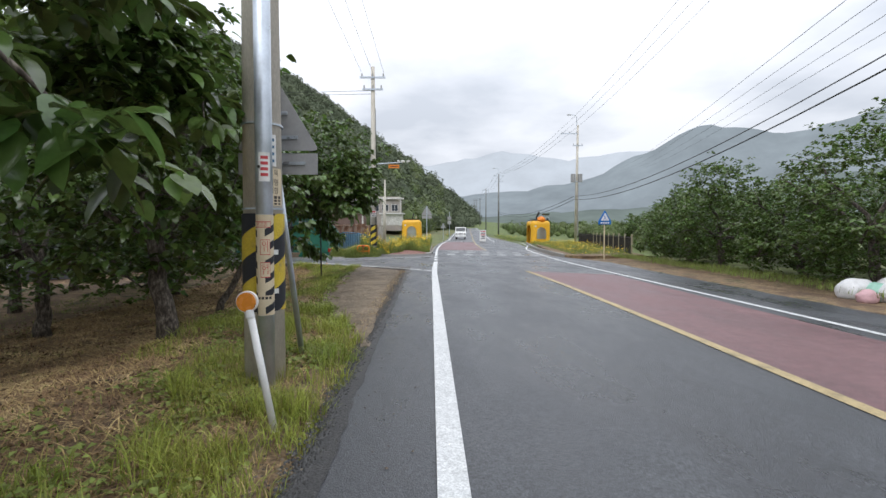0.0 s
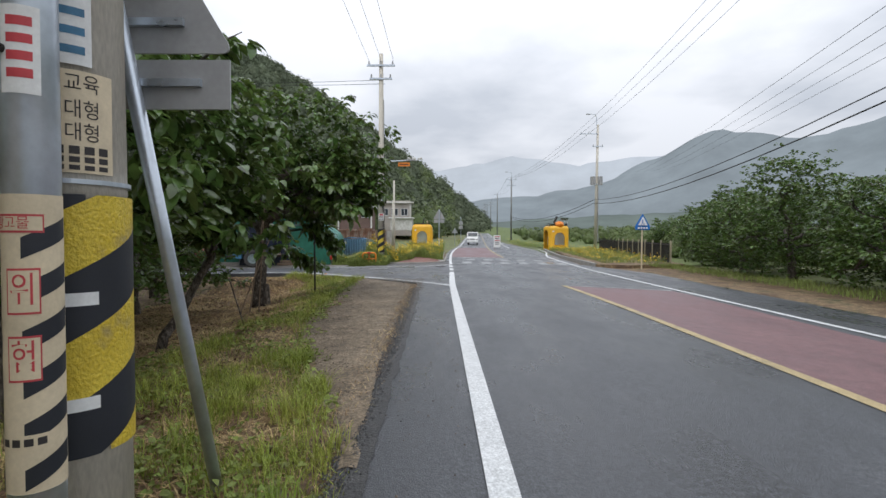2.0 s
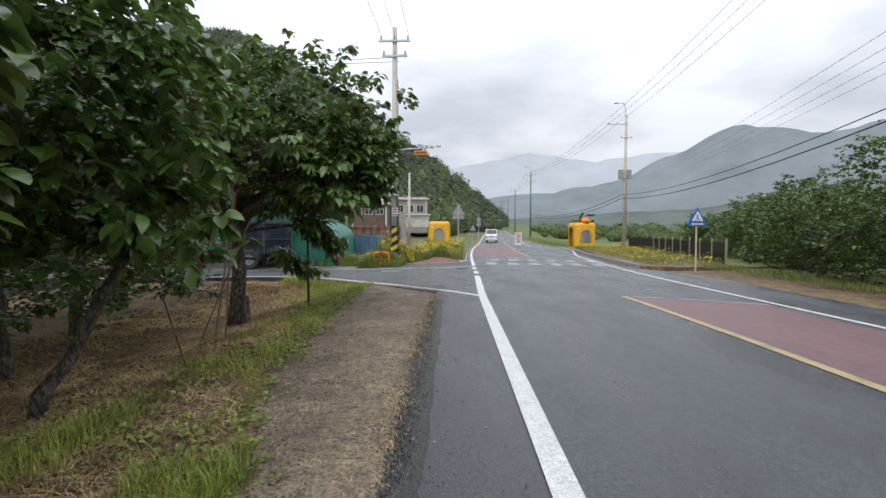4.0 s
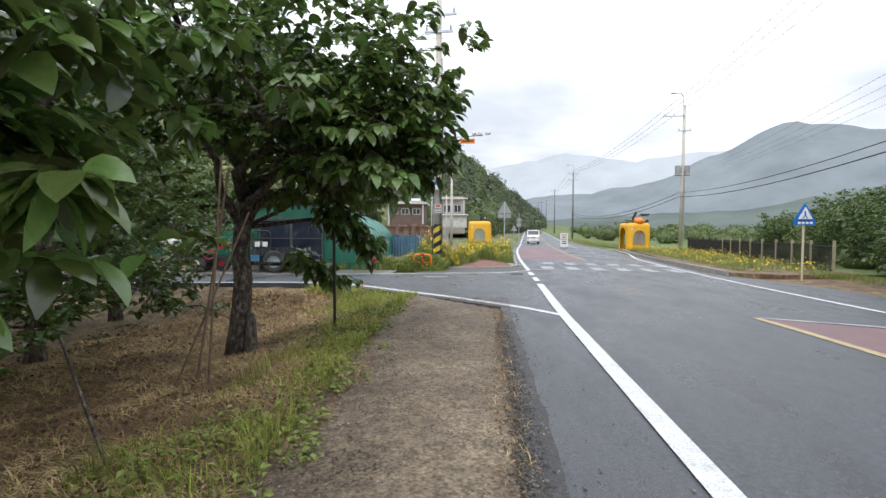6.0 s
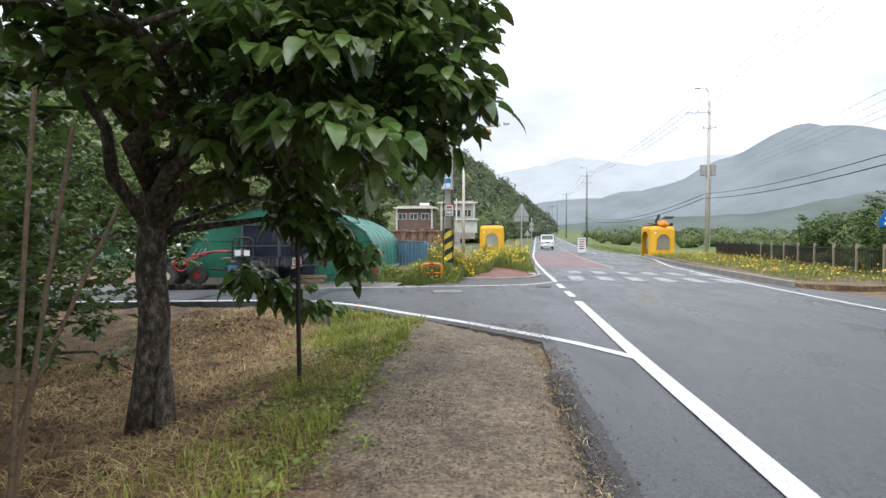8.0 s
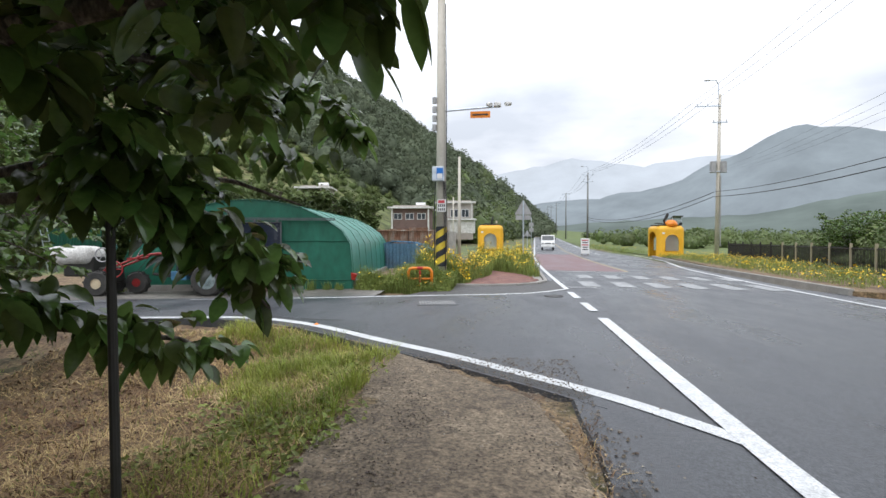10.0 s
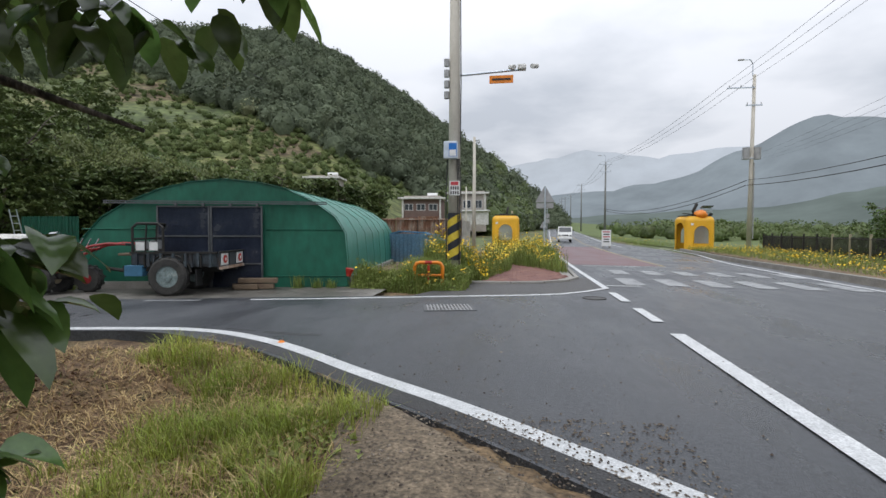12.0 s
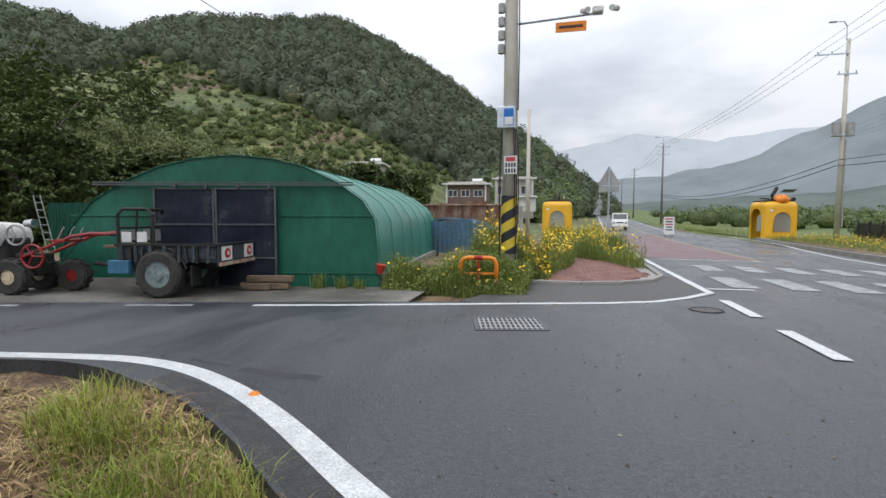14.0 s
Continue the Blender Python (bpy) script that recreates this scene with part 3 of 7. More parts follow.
# gravel shoulder


def shoulder_edge(y):
    """Where the weeds meet the gravel."""
    return np.interp(y, [6.2, 7, 8.4, 10, 11.3, 14.3, 17, 18.3, 20.3, 20.8], [-1.0, -1.15, -1.75, -2.25, -2.6, -2.85, -3.12, -3.05, -3.4, -3.3])


gv, gf = [], []
gys = axis((6.2, 20.8, 0.25))
for j, y in enumerate(gys):
    l = float(shoulder_edge(y)) + 0.12 * noise.noise(Vector((y * 1.7, 5, 0)))
    r = min(-0.75, float(np.interp(y, [6, 17.4, 18.6, 20.2, 20.8], [-0.8, -0.8, -1.1, -2.65, -3.2])))
    r = min(r, float(np.interp(-(y + .38), -SN_Y[1060:], SN_X[1060:])))
    l = min(l, r - .05)
    for k in range(9):
        x = l + (r - l) * k / 8
        z = 0.012 - 0.03 * abs(k / 4 - 1) ** 2 + 0.015 * noise.noise(Vector((x * 2, y * 2, 0)))
        gv.append((x, y, z - (0.045 if k > 6 else 0)))
    if j:
        for k in range(8):
            q = j * 9 + k
            gf.append((q - 9, q - 8, q + 1, q))
tagged(link_mesh("gravel_shoulder", gv, gf, M["gravel"], True), "packed brown gravel shoulder", "shoulder", kind="structure")

# distant mountains, far beyond everything, their haze painted into glowing colours


def ridge(name, r, prof, mat, label, amp):
    az = np.linspace(prof[0][0], prof[-1][0], 160)
    el = np.interp(az, [p[0] for p in prof], [p[1] for p in prof])
    v, f = [], []
    for i, (a, e) in enumerate(zip(az, el)):
        e = e + amp * noise.fractal(Vector((a * 0.35, r * 0.01, 0)), 1.0, 2.0, 5)
        x, y = r * math.sin(radians(a)), r * math.cos(radians(a))
        h = r * math.tan(radians(max(e, 0.1)))
        for k in range(7):
            q = k / 6
            v.append((x * (1 - 0.25 * (1 - q)), y * (1 - 0.25 * (1 - q)), -10 + (h + 10) * q))
    for i in range(len(az) - 1):
        for k in range(6):
            q = i * 7 + k
            f.append((q, q + 7, q + 8, q + 1))
    return tagged(link_mesh(name, v, f, mat, True), label, "mountain", kind="structure")


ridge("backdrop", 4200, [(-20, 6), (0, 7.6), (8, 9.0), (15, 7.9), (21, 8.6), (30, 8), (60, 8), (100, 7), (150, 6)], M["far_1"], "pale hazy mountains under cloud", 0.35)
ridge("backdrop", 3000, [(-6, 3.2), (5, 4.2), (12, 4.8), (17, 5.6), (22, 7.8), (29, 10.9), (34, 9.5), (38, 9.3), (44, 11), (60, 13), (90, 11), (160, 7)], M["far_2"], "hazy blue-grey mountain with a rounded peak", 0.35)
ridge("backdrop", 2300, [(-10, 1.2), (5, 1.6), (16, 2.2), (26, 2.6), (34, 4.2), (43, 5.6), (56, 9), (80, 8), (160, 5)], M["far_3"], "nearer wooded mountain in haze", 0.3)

# ---- plants ----


def leaves_mesh(name, pos, axis_dir, size, mat, detail=True, seed=0):
    """One mesh of many folded, drooping leaves."""
    g = np.random.default_rng(seed)
    n = len(pos)
    d = axis_dir / (np.linalg.norm(axis_dir, axis=1, keepdims=True) + 1e-9)
    up = np.tile([0, 0, 1.0], (n, 1)) + g.normal(0, 0.35, (n, 3))
    s = np.cross(d, up)
    s /= np.linalg.norm(s, axis=1, keepdims=True) + 1e-9
    u = np.cross(s, d)
    L = (size * g.uniform(0.7, 1.25, n))[:, None]
    W = L * (0.34 if detail else 0.32)
    down = np.array([0, 0, -1.0])
    if detail:
        vs, fs = [pos], []
        curl = (g.uniform(.2, .65, n))[:, None]
        fold = (g.uniform(.0, .45, n))[:, None]
        for q, (t, wd) in enumerate(((.12, .60), (.34, 1.0), (.62, .95), (.86, .55))):
            c = pos + d * L * t + down * L * curl * t * t
            vs += [c + s * W * wd + u * W * wd * fold, c, c - s * W * wd + u * W * wd * fold]
        vs.append(pos + d * L * .98 + down * L * curl * 1.12)
        fs = [(0, 2, 1), (0, 3, 2)]
        for q in range(3):
            a, b = 1 + 3 * q, 4 + 3 * q
            fs += [(a, a + 1, b + 1, b), (a + 1, a + 2, b + 2, b + 1)]
        fs += [(10, 11, 13), (11, 12, 13)]
    else:
        m = pos + d * L * .5
        vs = [pos, m + s * W * 1.2 + u * W * .3, pos + d * L + down * L * .2, m - s * W * 1.2 + u * W * .3]
        fs = [(0, 3, 2, 1)]
    k = len(vs)
    V = np.stack(vs, 1).reshape(-1, 3)
    F = [tuple(k * i + q for q in fc) for i in range(n) for fc in fs]
    return link_mesh(name, V, F, mat, detail)


def grow(g, base, height, spread, trunk_r, lean=(0, 0), fork=0.32, limbs=5, subs=4, twigs=5, low=0.0, bias=(0, 0)):
    """Branch tubes and the points and directions at which leaves sit."""
    tubes, tips = [], []
    base = Vector(base)
    top = base + Vector((lean[0], lean[1], height * fork))
    n = 6
    tr = []
    for i in range(n + 1):
        t = i / n
        tr.append(base.lerp(top, t) + Vector((g.normal(0, .03), g.normal(0, .03), 0)) * (0 < t < 1))
    tubes.append((tr, [trunk_r * (1.22 - 0.22 * min(1, 3 * i / n) - 0.2 * i / n) for i in range(n + 1)]))
    a0 = g.uniform(0, math.tau)
    for i in range(limbs):
        a = a0 + i * math.tau / limbs + g.uniform(-.35, .35)
        reach = spread * g.uniform(.62, 1.0)
        rise = height * (1 - fork) * g.uniform(.25 - low, 1.0)
        start = tr[-1 - (i % 2)]
        end = start + Vector((math.cos(a) * reach * .85 + bias[0], math.sin(a) * reach * .85 + bias[1], rise))
        pts = []
        for k in range(7):
            t = k / 6
            p = start.lerp(end, t)
            p.z += math.sin(t * math.pi) * 0.12 * reach + (0.10 * rise * t * (1 - t))
            if 0 < k < 6:
                p += Vector((g.normal(0, .09), g.normal(0, .09), g.normal(0, .06)))
            pts.append(p)
        r0 = trunk_r * g.uniform(.42, .62)
        tubes.append((pts, [r0 * (1 - .78 * k / 6) for k in range(7)]))
        for j in range(subs + 2):
            t = g.uniform(.35, 1.0) if j < subs else 1.0
            k = min(5, int(t * 6))
            s = pts[k].lerp(pts[k + 1], t * 6 - k)
            aa = a + g.uniform(-1.5, 1.5)
            ln = spread * g.uniform(.22, .5)
            e = s + Vector((math.cos(aa) * ln, math.sin(aa) * ln, ln * g.uniform(-.45, .75)))
            mid = s.lerp(e, .5) + Vector((0, 0, .12 * ln))
            tubes.append(([s, mid, e], [r0 * .3, r0 * .2, r0 * .08]))
            for q in range(twigs):
                t2 = g.uniform(.25, 1.0)
                s2 = s.lerp(mid, t2 * 2) if t2 < .5 else mid.lerp(e, t2 * 2 - 1)
                ab = aa + g.uniform(-1.9, 1.9)
                l2 = g.uniform(.12, .42)
                e2 = s2 + Vector((math.cos(ab) * l2, math.sin(ab) * l2, l2 * g.uniform(-.7, .6)))
                tips.append((s2, e2))
    return tubes, tips


def leaf_cloud(g, tips, per, spread):
    pos, dr = [], []
    for s, e in tips:
        d = e - s
        for q in range(per):
            t = g.uniform(.15, 1.08)
            p = s + d * t
            a = g.uniform(0, math.tau)
            out = Vector((math.cos(a), math.sin(a), 0))
            v = d.normalized() * .6 + out * .9 + Vector((0, 0, g.uniform(-.75, .15)))
            pos.append(p + out * spread * g.uniform(0, 1))
            dr.append(v)
    return np.array(pos), np.array(dr)


def tree(x, y, seed, height=4.2, spread=2.2, trunk_r=.14, per=9, leaf=.125, label="", detail=True, lean=(0, 0), name="persimmon_tree", mat=None, extra=(), z=None, fill=420, crown_at=None, floor=.12, **k):
    g = np.random.default_rng(seed)
    z0 = float(land(x, y)) - 0.05 if z is None else z
    root = thing(name, label, "tree", pose(x, y, z0))
    tubes, tips = grow(g, (0, 0, 0), height, spread, trunk_r, lean, **k)
    for pts, along in extra:
        pts = [Vector(p) - Vector((x, y, z0)) for p in pts]
        tubes.append((pts, [along * (1 - .8 * i / (len(pts) - 1)) for i in range(len(pts))]))
        for q in range(26):
            t = g.uniform(.3, 1) * (len(pts) - 1)
            i = min(len(pts) - 2, int(t))
            s = pts[i].lerp(pts[i + 1], t - i)
            a = g.uniform(0, math.tau)
            l2 = g.uniform(.12, .38)
            tips.append((s, s + Vector((math.cos(a) * l2, math.sin(a) * l2, l2 * g.uniform(-.9, .5)))))
    c = Vector((lean[0] + k.get("bias", (0, 0))[0], lean[1] + k.get("bias", (0, 0))[1], height * (.60 - .5 * k.get("low", 0) * .4)))
    rad = Vector((spread, spread, height * (.40 + .2 * k.get("low", 0))))
    masses = [crown_at] if crown_at and not isinstance(crown_at, list) else crown_at
    for q in range(fill):
        if masses:
            ms = masses[q % len(masses)]
            c, rad = Vector(ms[:3]) - Vector((x, y, z0)), Vector(ms[3:])
        u = Vector(g.normal(0, 1, 3)).normalized() * (g.uniform(.25, 1) ** .4)
        u *= 1 + .28 * noise.noise(u * 2.3 + Vector((seed, 0, 0)))
        e = c + Vector((u.x * rad.x, u.y * rad.y, u.z * rad.z))
        e.z += .3 * noise.noise(Vector((e.x * 1.3 + seed, e.y * 1.3, 0)))
        s = e + Vector((-u.x, -u.y, -.4)) * g.uniform(.2, .4)
        tips.append((s, e))
    bm = B()
    gone = False
    for i, (pts, rs) in enumerate(tubes):
        if len(pts) != 3:
            gone = False
        elif gone:
            continue
        if any((q.x + x + .137 * (q.y + y) > -.4 and q.z + z0 < 1.9) or (q.x + x + .137 * (q.y + y) > -1.7 and q.z + z0 < 1.5) for q in pts[1:]) and x < 5 and i:
            gone = gone or len(pts) == 7
            continue
        pipe(bm, pts, rs, 14 if i == 0 else 7)
    part("trunk", bm, M["bark"], root, smooth=True)
    pos, dr = leaf_cloud(g, tips, per, .07)
    wx = pos[:, 0] + x + .137 * (pos[:, 1] + y)
    wz = pos[:, 2] + z0
    ok = ~((wx > -.38) & (wz < 2.1)) & ~((wx > -1.3) & (wz < 1.6)) & (wx < .9) | (x > 5)
    ok &= wz > floor
    pos, dr = pos[ok], dr[ok]
    crown = leaves_mesh("crown", pos, dr, leaf, mat or M["leaf"], detail, seed)
    crown.parent = root
    return root


dark = "persimmon tree, dark trunk, large drooping leaves,"
tree(-3.1, -0.3, 11, 4.6, 2.4, .15, 7, .15, dark + " beside the road", bias=(.1, .4), fill=650, crown_at=[(-3.0, .8, 3.3, 1.9, 2.2, 1.4), (-2.6, 2.6, 3.6, 1.1, 1.2, .8)], extra=[([(-3.0, .2, 2.2), (-2.2, 1.2, 2.35), (-1.55, 1.75, 2.15), (-1.25, 2.0, 1.75)], .03), ([(-3.0, .3, 2.6), (-2.1, 2.0, 2.95), (-1.55, 2.9, 2.8)], .035)])
tree(-4.0, 7.3, 12, 4.9, 2.1, .14, 8, .145, dark + " in dry grass", lean=(-.25, .1), fork=.38, limbs=6, low=.35, fill=1000, crown_at=[(-4.5, 7.5, 2.6, 2.0, 2.0, 2.0), (-4.5, 7.5, 2.6, 2.0, 2.0, 2.0), (-4.4, 7.4, 3.6, 2.2, 2.0, 1.6), (-2.85, 4.5, 3.05, .8, .9, .75)], floor=.35, extra=[([(-3.9, 7.2, 2.2), (-2.9, 5.9, 3.0), (-2.3, 4.9, 2.9), (-2.05, 4.4, 2.5)], .035), ([(-3.9, 7.2, 2.6), (-3.0, 6.2, 3.5), (-2.5, 5.0, 3.4)], .035)])
corner = tree(-5.25, 16.0, 13, 5.2, 2.3, .155, 8, .155, "large persimmon tree with split dark trunk at the corner", lean=(.12, 0), fork=.46, limbs=7, subs=5, bias=(.8, -.5), fill=880, crown_at=[(-3.85, 15.75, 3.75, 2.3, 1.8, 1.6), (-3.85, 15.75, 3.75, 2.3, 1.8, 1.6), (-3.1, 15.7, 3.05, 1.35, 1.2, .95), (-5.3, 15.1, 3.8, 2.1, 1.7, 1.3)], floor=1.75,
     extra=[([(-5.2, 16.0, 1.45), (-4.75, 15.85, 1.95), (-3.4, 15.6, 2.15), (-2.5, 15.8, 2.4), (-1.8, 15.7, 2.35)], .075), ([(-5.0, 15.9, 2.2), (-3.6, 14.9, 2.4), (-2.75, 14.45, 2.2), (-2.45, 14.25, 1.9)], .03), ([(-3.4, 15.6, 2.3), (-2.4, 15.3, 2.75), (-1.7, 15.4, 2.55)], .03), ([(-5.1, 16.0, 2.3), (-4.1, 16.9, 2.8), (-3.35, 17.8, 2.6), (-2.95, 18.3, 2.35)], .035), ([(-5.1, 16.1, 2.3), (-4.6, 17.0, 2.9), (-4.3, 18.0, 2.7)], .035)])
part("low_branch", pipe(B(), [(.1, 0, 2.0), (1.0, .5, 2.15), (1.5, 1.1, 1.95), (1.78, 1.5, 1.4)], [.04, .03, .02, .008], 7), M["bark"], corner, smooth=True)
part("low_branch", pipe(B(), [(0, .1, 1.45), (.6, .7, 1.4), (1.03, 1.55, 1.15), (1.23, 2.05, .85)], [.035, .028, .018, .008], 7), M["bark"], corner, smooth=True)
part("low_branch", pipe(B(), [(.1, .05, 2.0), (.5, 1.1, 2.45), (1.2, 2.05, 2.4), (1.75, 2.15, 2.2)], [.04, .03, .02, .008], 7), M["bark"], corner, smooth=True)
part("stump", pipe(B(), [(.29, -.06, -.1), (.27, -.08, .25), (.28, -.09, .62), (.28, -.09, .7)], [.12, .095, .075, .045], 10), M["bark"], corner, "dark split stump beside the trunk", smooth=True)
g = np.random.default_rng(77)
tips = []
for pts, m_ in (([(-4.55, 18.0, 2.5), (-3.95, 18.1, 2.3), (-3.5, 18.15, 2.2)], 12), ([(-4.05, 16.35, 1.8), (-3.72, 17.1, 1.6), (-3.38, 17.5, 1.12)], 52), ([(-4.6, 16.45, 1.15), (-4.25, 17.35, .8), (-4.05, 17.85, .5)], 34), ([(-4.1, 16.9, 1.85), (-3.85, 17.2, 1.6), (-3.6, 17.5, 1.3)], 26), ([(-3.9, 16.5, 2.1), (-3.8, 16.6, 1.95), (-3.7, 16.8, 1.85)], 20)):
    pts = [Vector(p) for p in pts]
    for q in range(m_):
        t = g.uniform(0, 2)
        i = min(1, int(t))
        b_ = pts[i].lerp(pts[i + 1], t - i)
        a = g.uniform(0, math.tau)
        tips.append((b_, b_ + Vector((math.cos(a) * .22, math.sin(a) * .22, g.uniform(-.25, .15)))))
pos, dr = leaf_cloud(g, tips, 7, .06)
low_leaves = leaves_mesh("hanging_leaves", pos - np.array(corner.matrix_basis.translation), dr, .16, M["leaf"], True, 78)
low_leaves.parent = corner
tree(-4.75, 10.7, 14, 4.0, 1.6, .07, 8, .15, "slender persimmon tree with leaning grey trunk", lean=(.75, .3), fork=.45, limbs=5, low=.35, fill=650, crown_at=(-4.3, 10.5, 2.75, 1.55, 1.5, 1.55), floor=.9)
for k, (x, y) in enumerate(((-7.6, 9.5), (-10.6, 12.4), (-7.8, 5.0), (-8.3, 15.6), (-11.5, 7.5), (-7.0, 12.6), (-12.5, 17.0), (-15.5, 11.5), (-6.6, 1.0), (-14, 3.5), (-9.8, 19.0))):
    tree(x, y, 30 + k, 4.3 + .5 * (k % 3), 2.4, .13, 11, .13, "persimmon tree in the orchard row", detail=False, limbs=6, low=.45, fill=600)
for k, (x, y, h, s) in enumerate(((12.2, 13.2, 5.0, 2.3), (13.0, 17.0, 3.6, 2.2), (12.4, 20.8, 4.9, 2.1), (13.2, 25.0, 3.5, 2.2), (16.5, 15.0, 4.2, 2.6), (17.5, 20.0, 4.2, 2.6), (17.5, 25.5, 4.0, 2.4), (15.0, 9.0, 4.6, 2.6), (13.5, 5.0, 4.4, 2.6))):
    tree(x, y, 60 + k, h, s, .14, 9, .13, "persimmon tree across the road by the field", detail=False, limbs=6, low=.6, lean=(-.2, 0), fill=1050)
for k, (x, y, h, s) in enumerate(((15.6, 29.5, 4.6, 2.2), (17.6, 33.5, 4.4, 2.3), (18.6, 38.0, 3.8, 2.2), (20.6, 42.5, 4.6, 2.3), (20.0, 47.0, 3.2, 2.0), (22.5, 51.0, 3.8, 2.2), (22.5, 36.0, 4.8, 2.6), (25.5, 44.0, 4.8, 2.6), (27, 52, 4.4, 2.6))):
    tree(x, y, 90 + k, h, s, .13, 9, .15, "persimmon tree behind the black fence", detail=False, limbs=6, low=.6, fill=800)


def floor_z(x, y):
    return rough_land(np.asarray(x, float), np.asarray(y, float))


def tuft_mesh(name, xy, h, lean, width, mat, seed, zfn=floor_z, bend_k=.6):
    """Many blades: each a bent two-piece strip."""
    g = np.random.default_rng(seed)
    n = len(xy)
    z = zfn(xy[:, 0], xy[:, 1])
    p = np.column_stack([xy, z])
    a = g.uniform(0, math.tau, n)
    o = np.column_stack([np.cos(a), np.sin(a), np.zeros(n)])
    s = np.column_stack([-np.sin(a), np.cos(a), np.zeros(n)])
    H = (h * g.uniform(.5, 1.25, n))[:, None]
    ln = (lean * g.uniform(.3, 1.3, n))[:, None]
    w = width * g.uniform(.7, 1.3, n)[:, None]
    up = np.array([0, 0, 1.0])
    m = p + up * H * .6 + o * H * ln * .35
    t = p + up * H * (1 - .25 * np.minimum(ln, 2) * bend_k) + o * H * ln
    V = np.stack([p + s * w, p - s * w, m + s * w * .8, m - s * w * .8, t], 1).reshape(-1, 3)
    F = []
    for i in range(n):
        k = 5 * i
        F += [(k, k + 1, k + 3, k + 2), (k + 2, k + 3, k + 4)]
    return link_mesh(name, V, F, mat)


def scatter(g, n, x0, x1, y0, y1, clump=0.0, keep=None):
    xy = np.column_stack([g.uniform(x0, x1, n), g.uniform(y0, y1, n)])
    if clump:
        v = np.array([noise.noise(Vector((a * clump, b * clump, 2.2))) for a, b in xy])
        xy = xy[v > g.uniform(-.35, .35, n)]
    if keep is not None:
        xy = xy[keep(xy[:, 0], xy[:, 1])]
    return xy


g = np.random.default_rng(5)
lush = np.concatenate([
    scatter(g, 46000, -3.0, -.82, -.5, 9.5, 1.7, keep=lambda x, y: (x > -2.45 + .3 * np.sin(y * 2.1)) & (x < np.where(y > 6.2, shoulder_edge(y) + .1 * np.sin(y * 5), -.86))),
    scatter(g, 24000, -4.0, -2.0, 6.0, 20, .9, keep=lambda x, y: (x < shoulder_edge(y) - .05)),
    scatter(g, 30000, -6.6, -2.9, 17.6, 22.4, 1.3, keep=lambda x, y: (y < side_near(x) - .46) & (x < -3.15 + .05 * (y - 18)) & (x > -5.0 - .45 * (y - 19.5) - .5 * np.sin(y * 3)))])
tagged(tuft_mesh("verge_grass", lush, .10 + .17 * smoothstep(-.3, .5, np.array([noise.noise(Vector((a * 1.9, b * 1.9, 7))) for a, b in lush])), .8, .0036, M["grass"], 1), "bright green grass on the verge", "grass", kind="stuff")
low_green = scatter(g, 17000, -11, -1.9, 0, 22, .8, keep=lambda x, y: (y < side_near(x) - .5) & (x < shoulder_edge(y) + .05))
tagged(tuft_mesh("orchard_grass", low_green, .08, 1.3, .004, M["weeds"], 2), "short green weeds on the orchard floor", "grass", kind="stuff")
dry = scatter(g, 120000, -8.5, -1.3, 0, 22, 0, keep=lambda x, y: (y < side_near(x) - .45) & (x < np.minimum(shoulder_edge(y) - .12, -1.35)))
tagged(tuft_mesh("dry_grass", dry, .06, 3.8, .005, M["grass_dry"], 3), "flattened dry straw-coloured grass", "dry grass", kind="stuff")

mats = scatter(g, 26000, -8.5, -1.5, 1, 22, 1.0, keep=lambda x, y: (y < side_near(x) - .55) & (x < np.minimum(shoulder_edge(y) - .2, -1.6)))
tagged(tuft_mesh("straw_mats", mats, .055, 6.5, .0055, M["grass_dry"], 61), "long tangled dry stalks on the orchard floor", "dry grass", kind="stuff")
bleached = scatter(g, 7000, -6.6, -3.0, 16.5, 22.2, 1.6, keep=lambda x, y: (y < side_near(x) - .5) & (x < -3.2 + .05 * (y - 18)))
tagged(tuft_mesh("bleached_grass", bleached, .17, 1.5, .003, M["grass_dry"], 62), "bleached grass blades at the orchard corner", "dry grass", kind="stuff")
edge_straw = scatter(g, 3500, -1.3, -.84, -.5, 18, keep=lambda x, y: (x < -.88 - .012 * y) & (x > -1.12 - .02 * y))
tagged(tuft_mesh("edge_straw", edge_straw, .07, 1.8, .003, M["grass_dry"], 9), "dry straw along the asphalt edge", "dry grass", kind="stuff")
cover = scatter(g, 42000, -5.5, -1.2, .5, 20, 1.1, keep=lambda x, y: (x < shoulder_edge(y) + .12 + .1 * np.sin(y * 4.3) + .08 * np.sin(x * 9 + y * 11)) & (x > -3.4 - .05 * y - .8 * np.sin(y * .8)))
cz = floor_z(cover[:, 0], cover[:, 1])
cd = g.normal(0, 1, (len(cover), 3)) * np.array([1, 1, .25]) + np.array([0, 0, .15])
tagged(leaves_mesh("ground_cover", np.column_stack([cover, cz + g.uniform(.01, .09, len(cover))]), cd, .062, M["weed_leaf"], False, 45), "broad-leaved green weeds on the orchard floor", "weeds", kind="stuff")
fallen = scatter(g, 9000, -9, -2.3, 0, 21.5, .8, keep=lambda x, y: (y < side_near(x) - .6) & (x < -2.5 - .035 * y))
fz = floor_z(fallen[:, 0], fallen[:, 1])
fd_ = g.normal(0, 1, (len(fallen), 3)) * np.array([1, 1, .2])
tagged(leaves_mesh("leaf_litter", np.column_stack([fallen, fz + g.uniform(.01, .045, len(fallen))]), fd_, .07, M["litter"], False, 46), "brown fallen leaves on the orchard floor", "leaf litter", kind="stuff")

# ---- hill woods, as far stuff ----


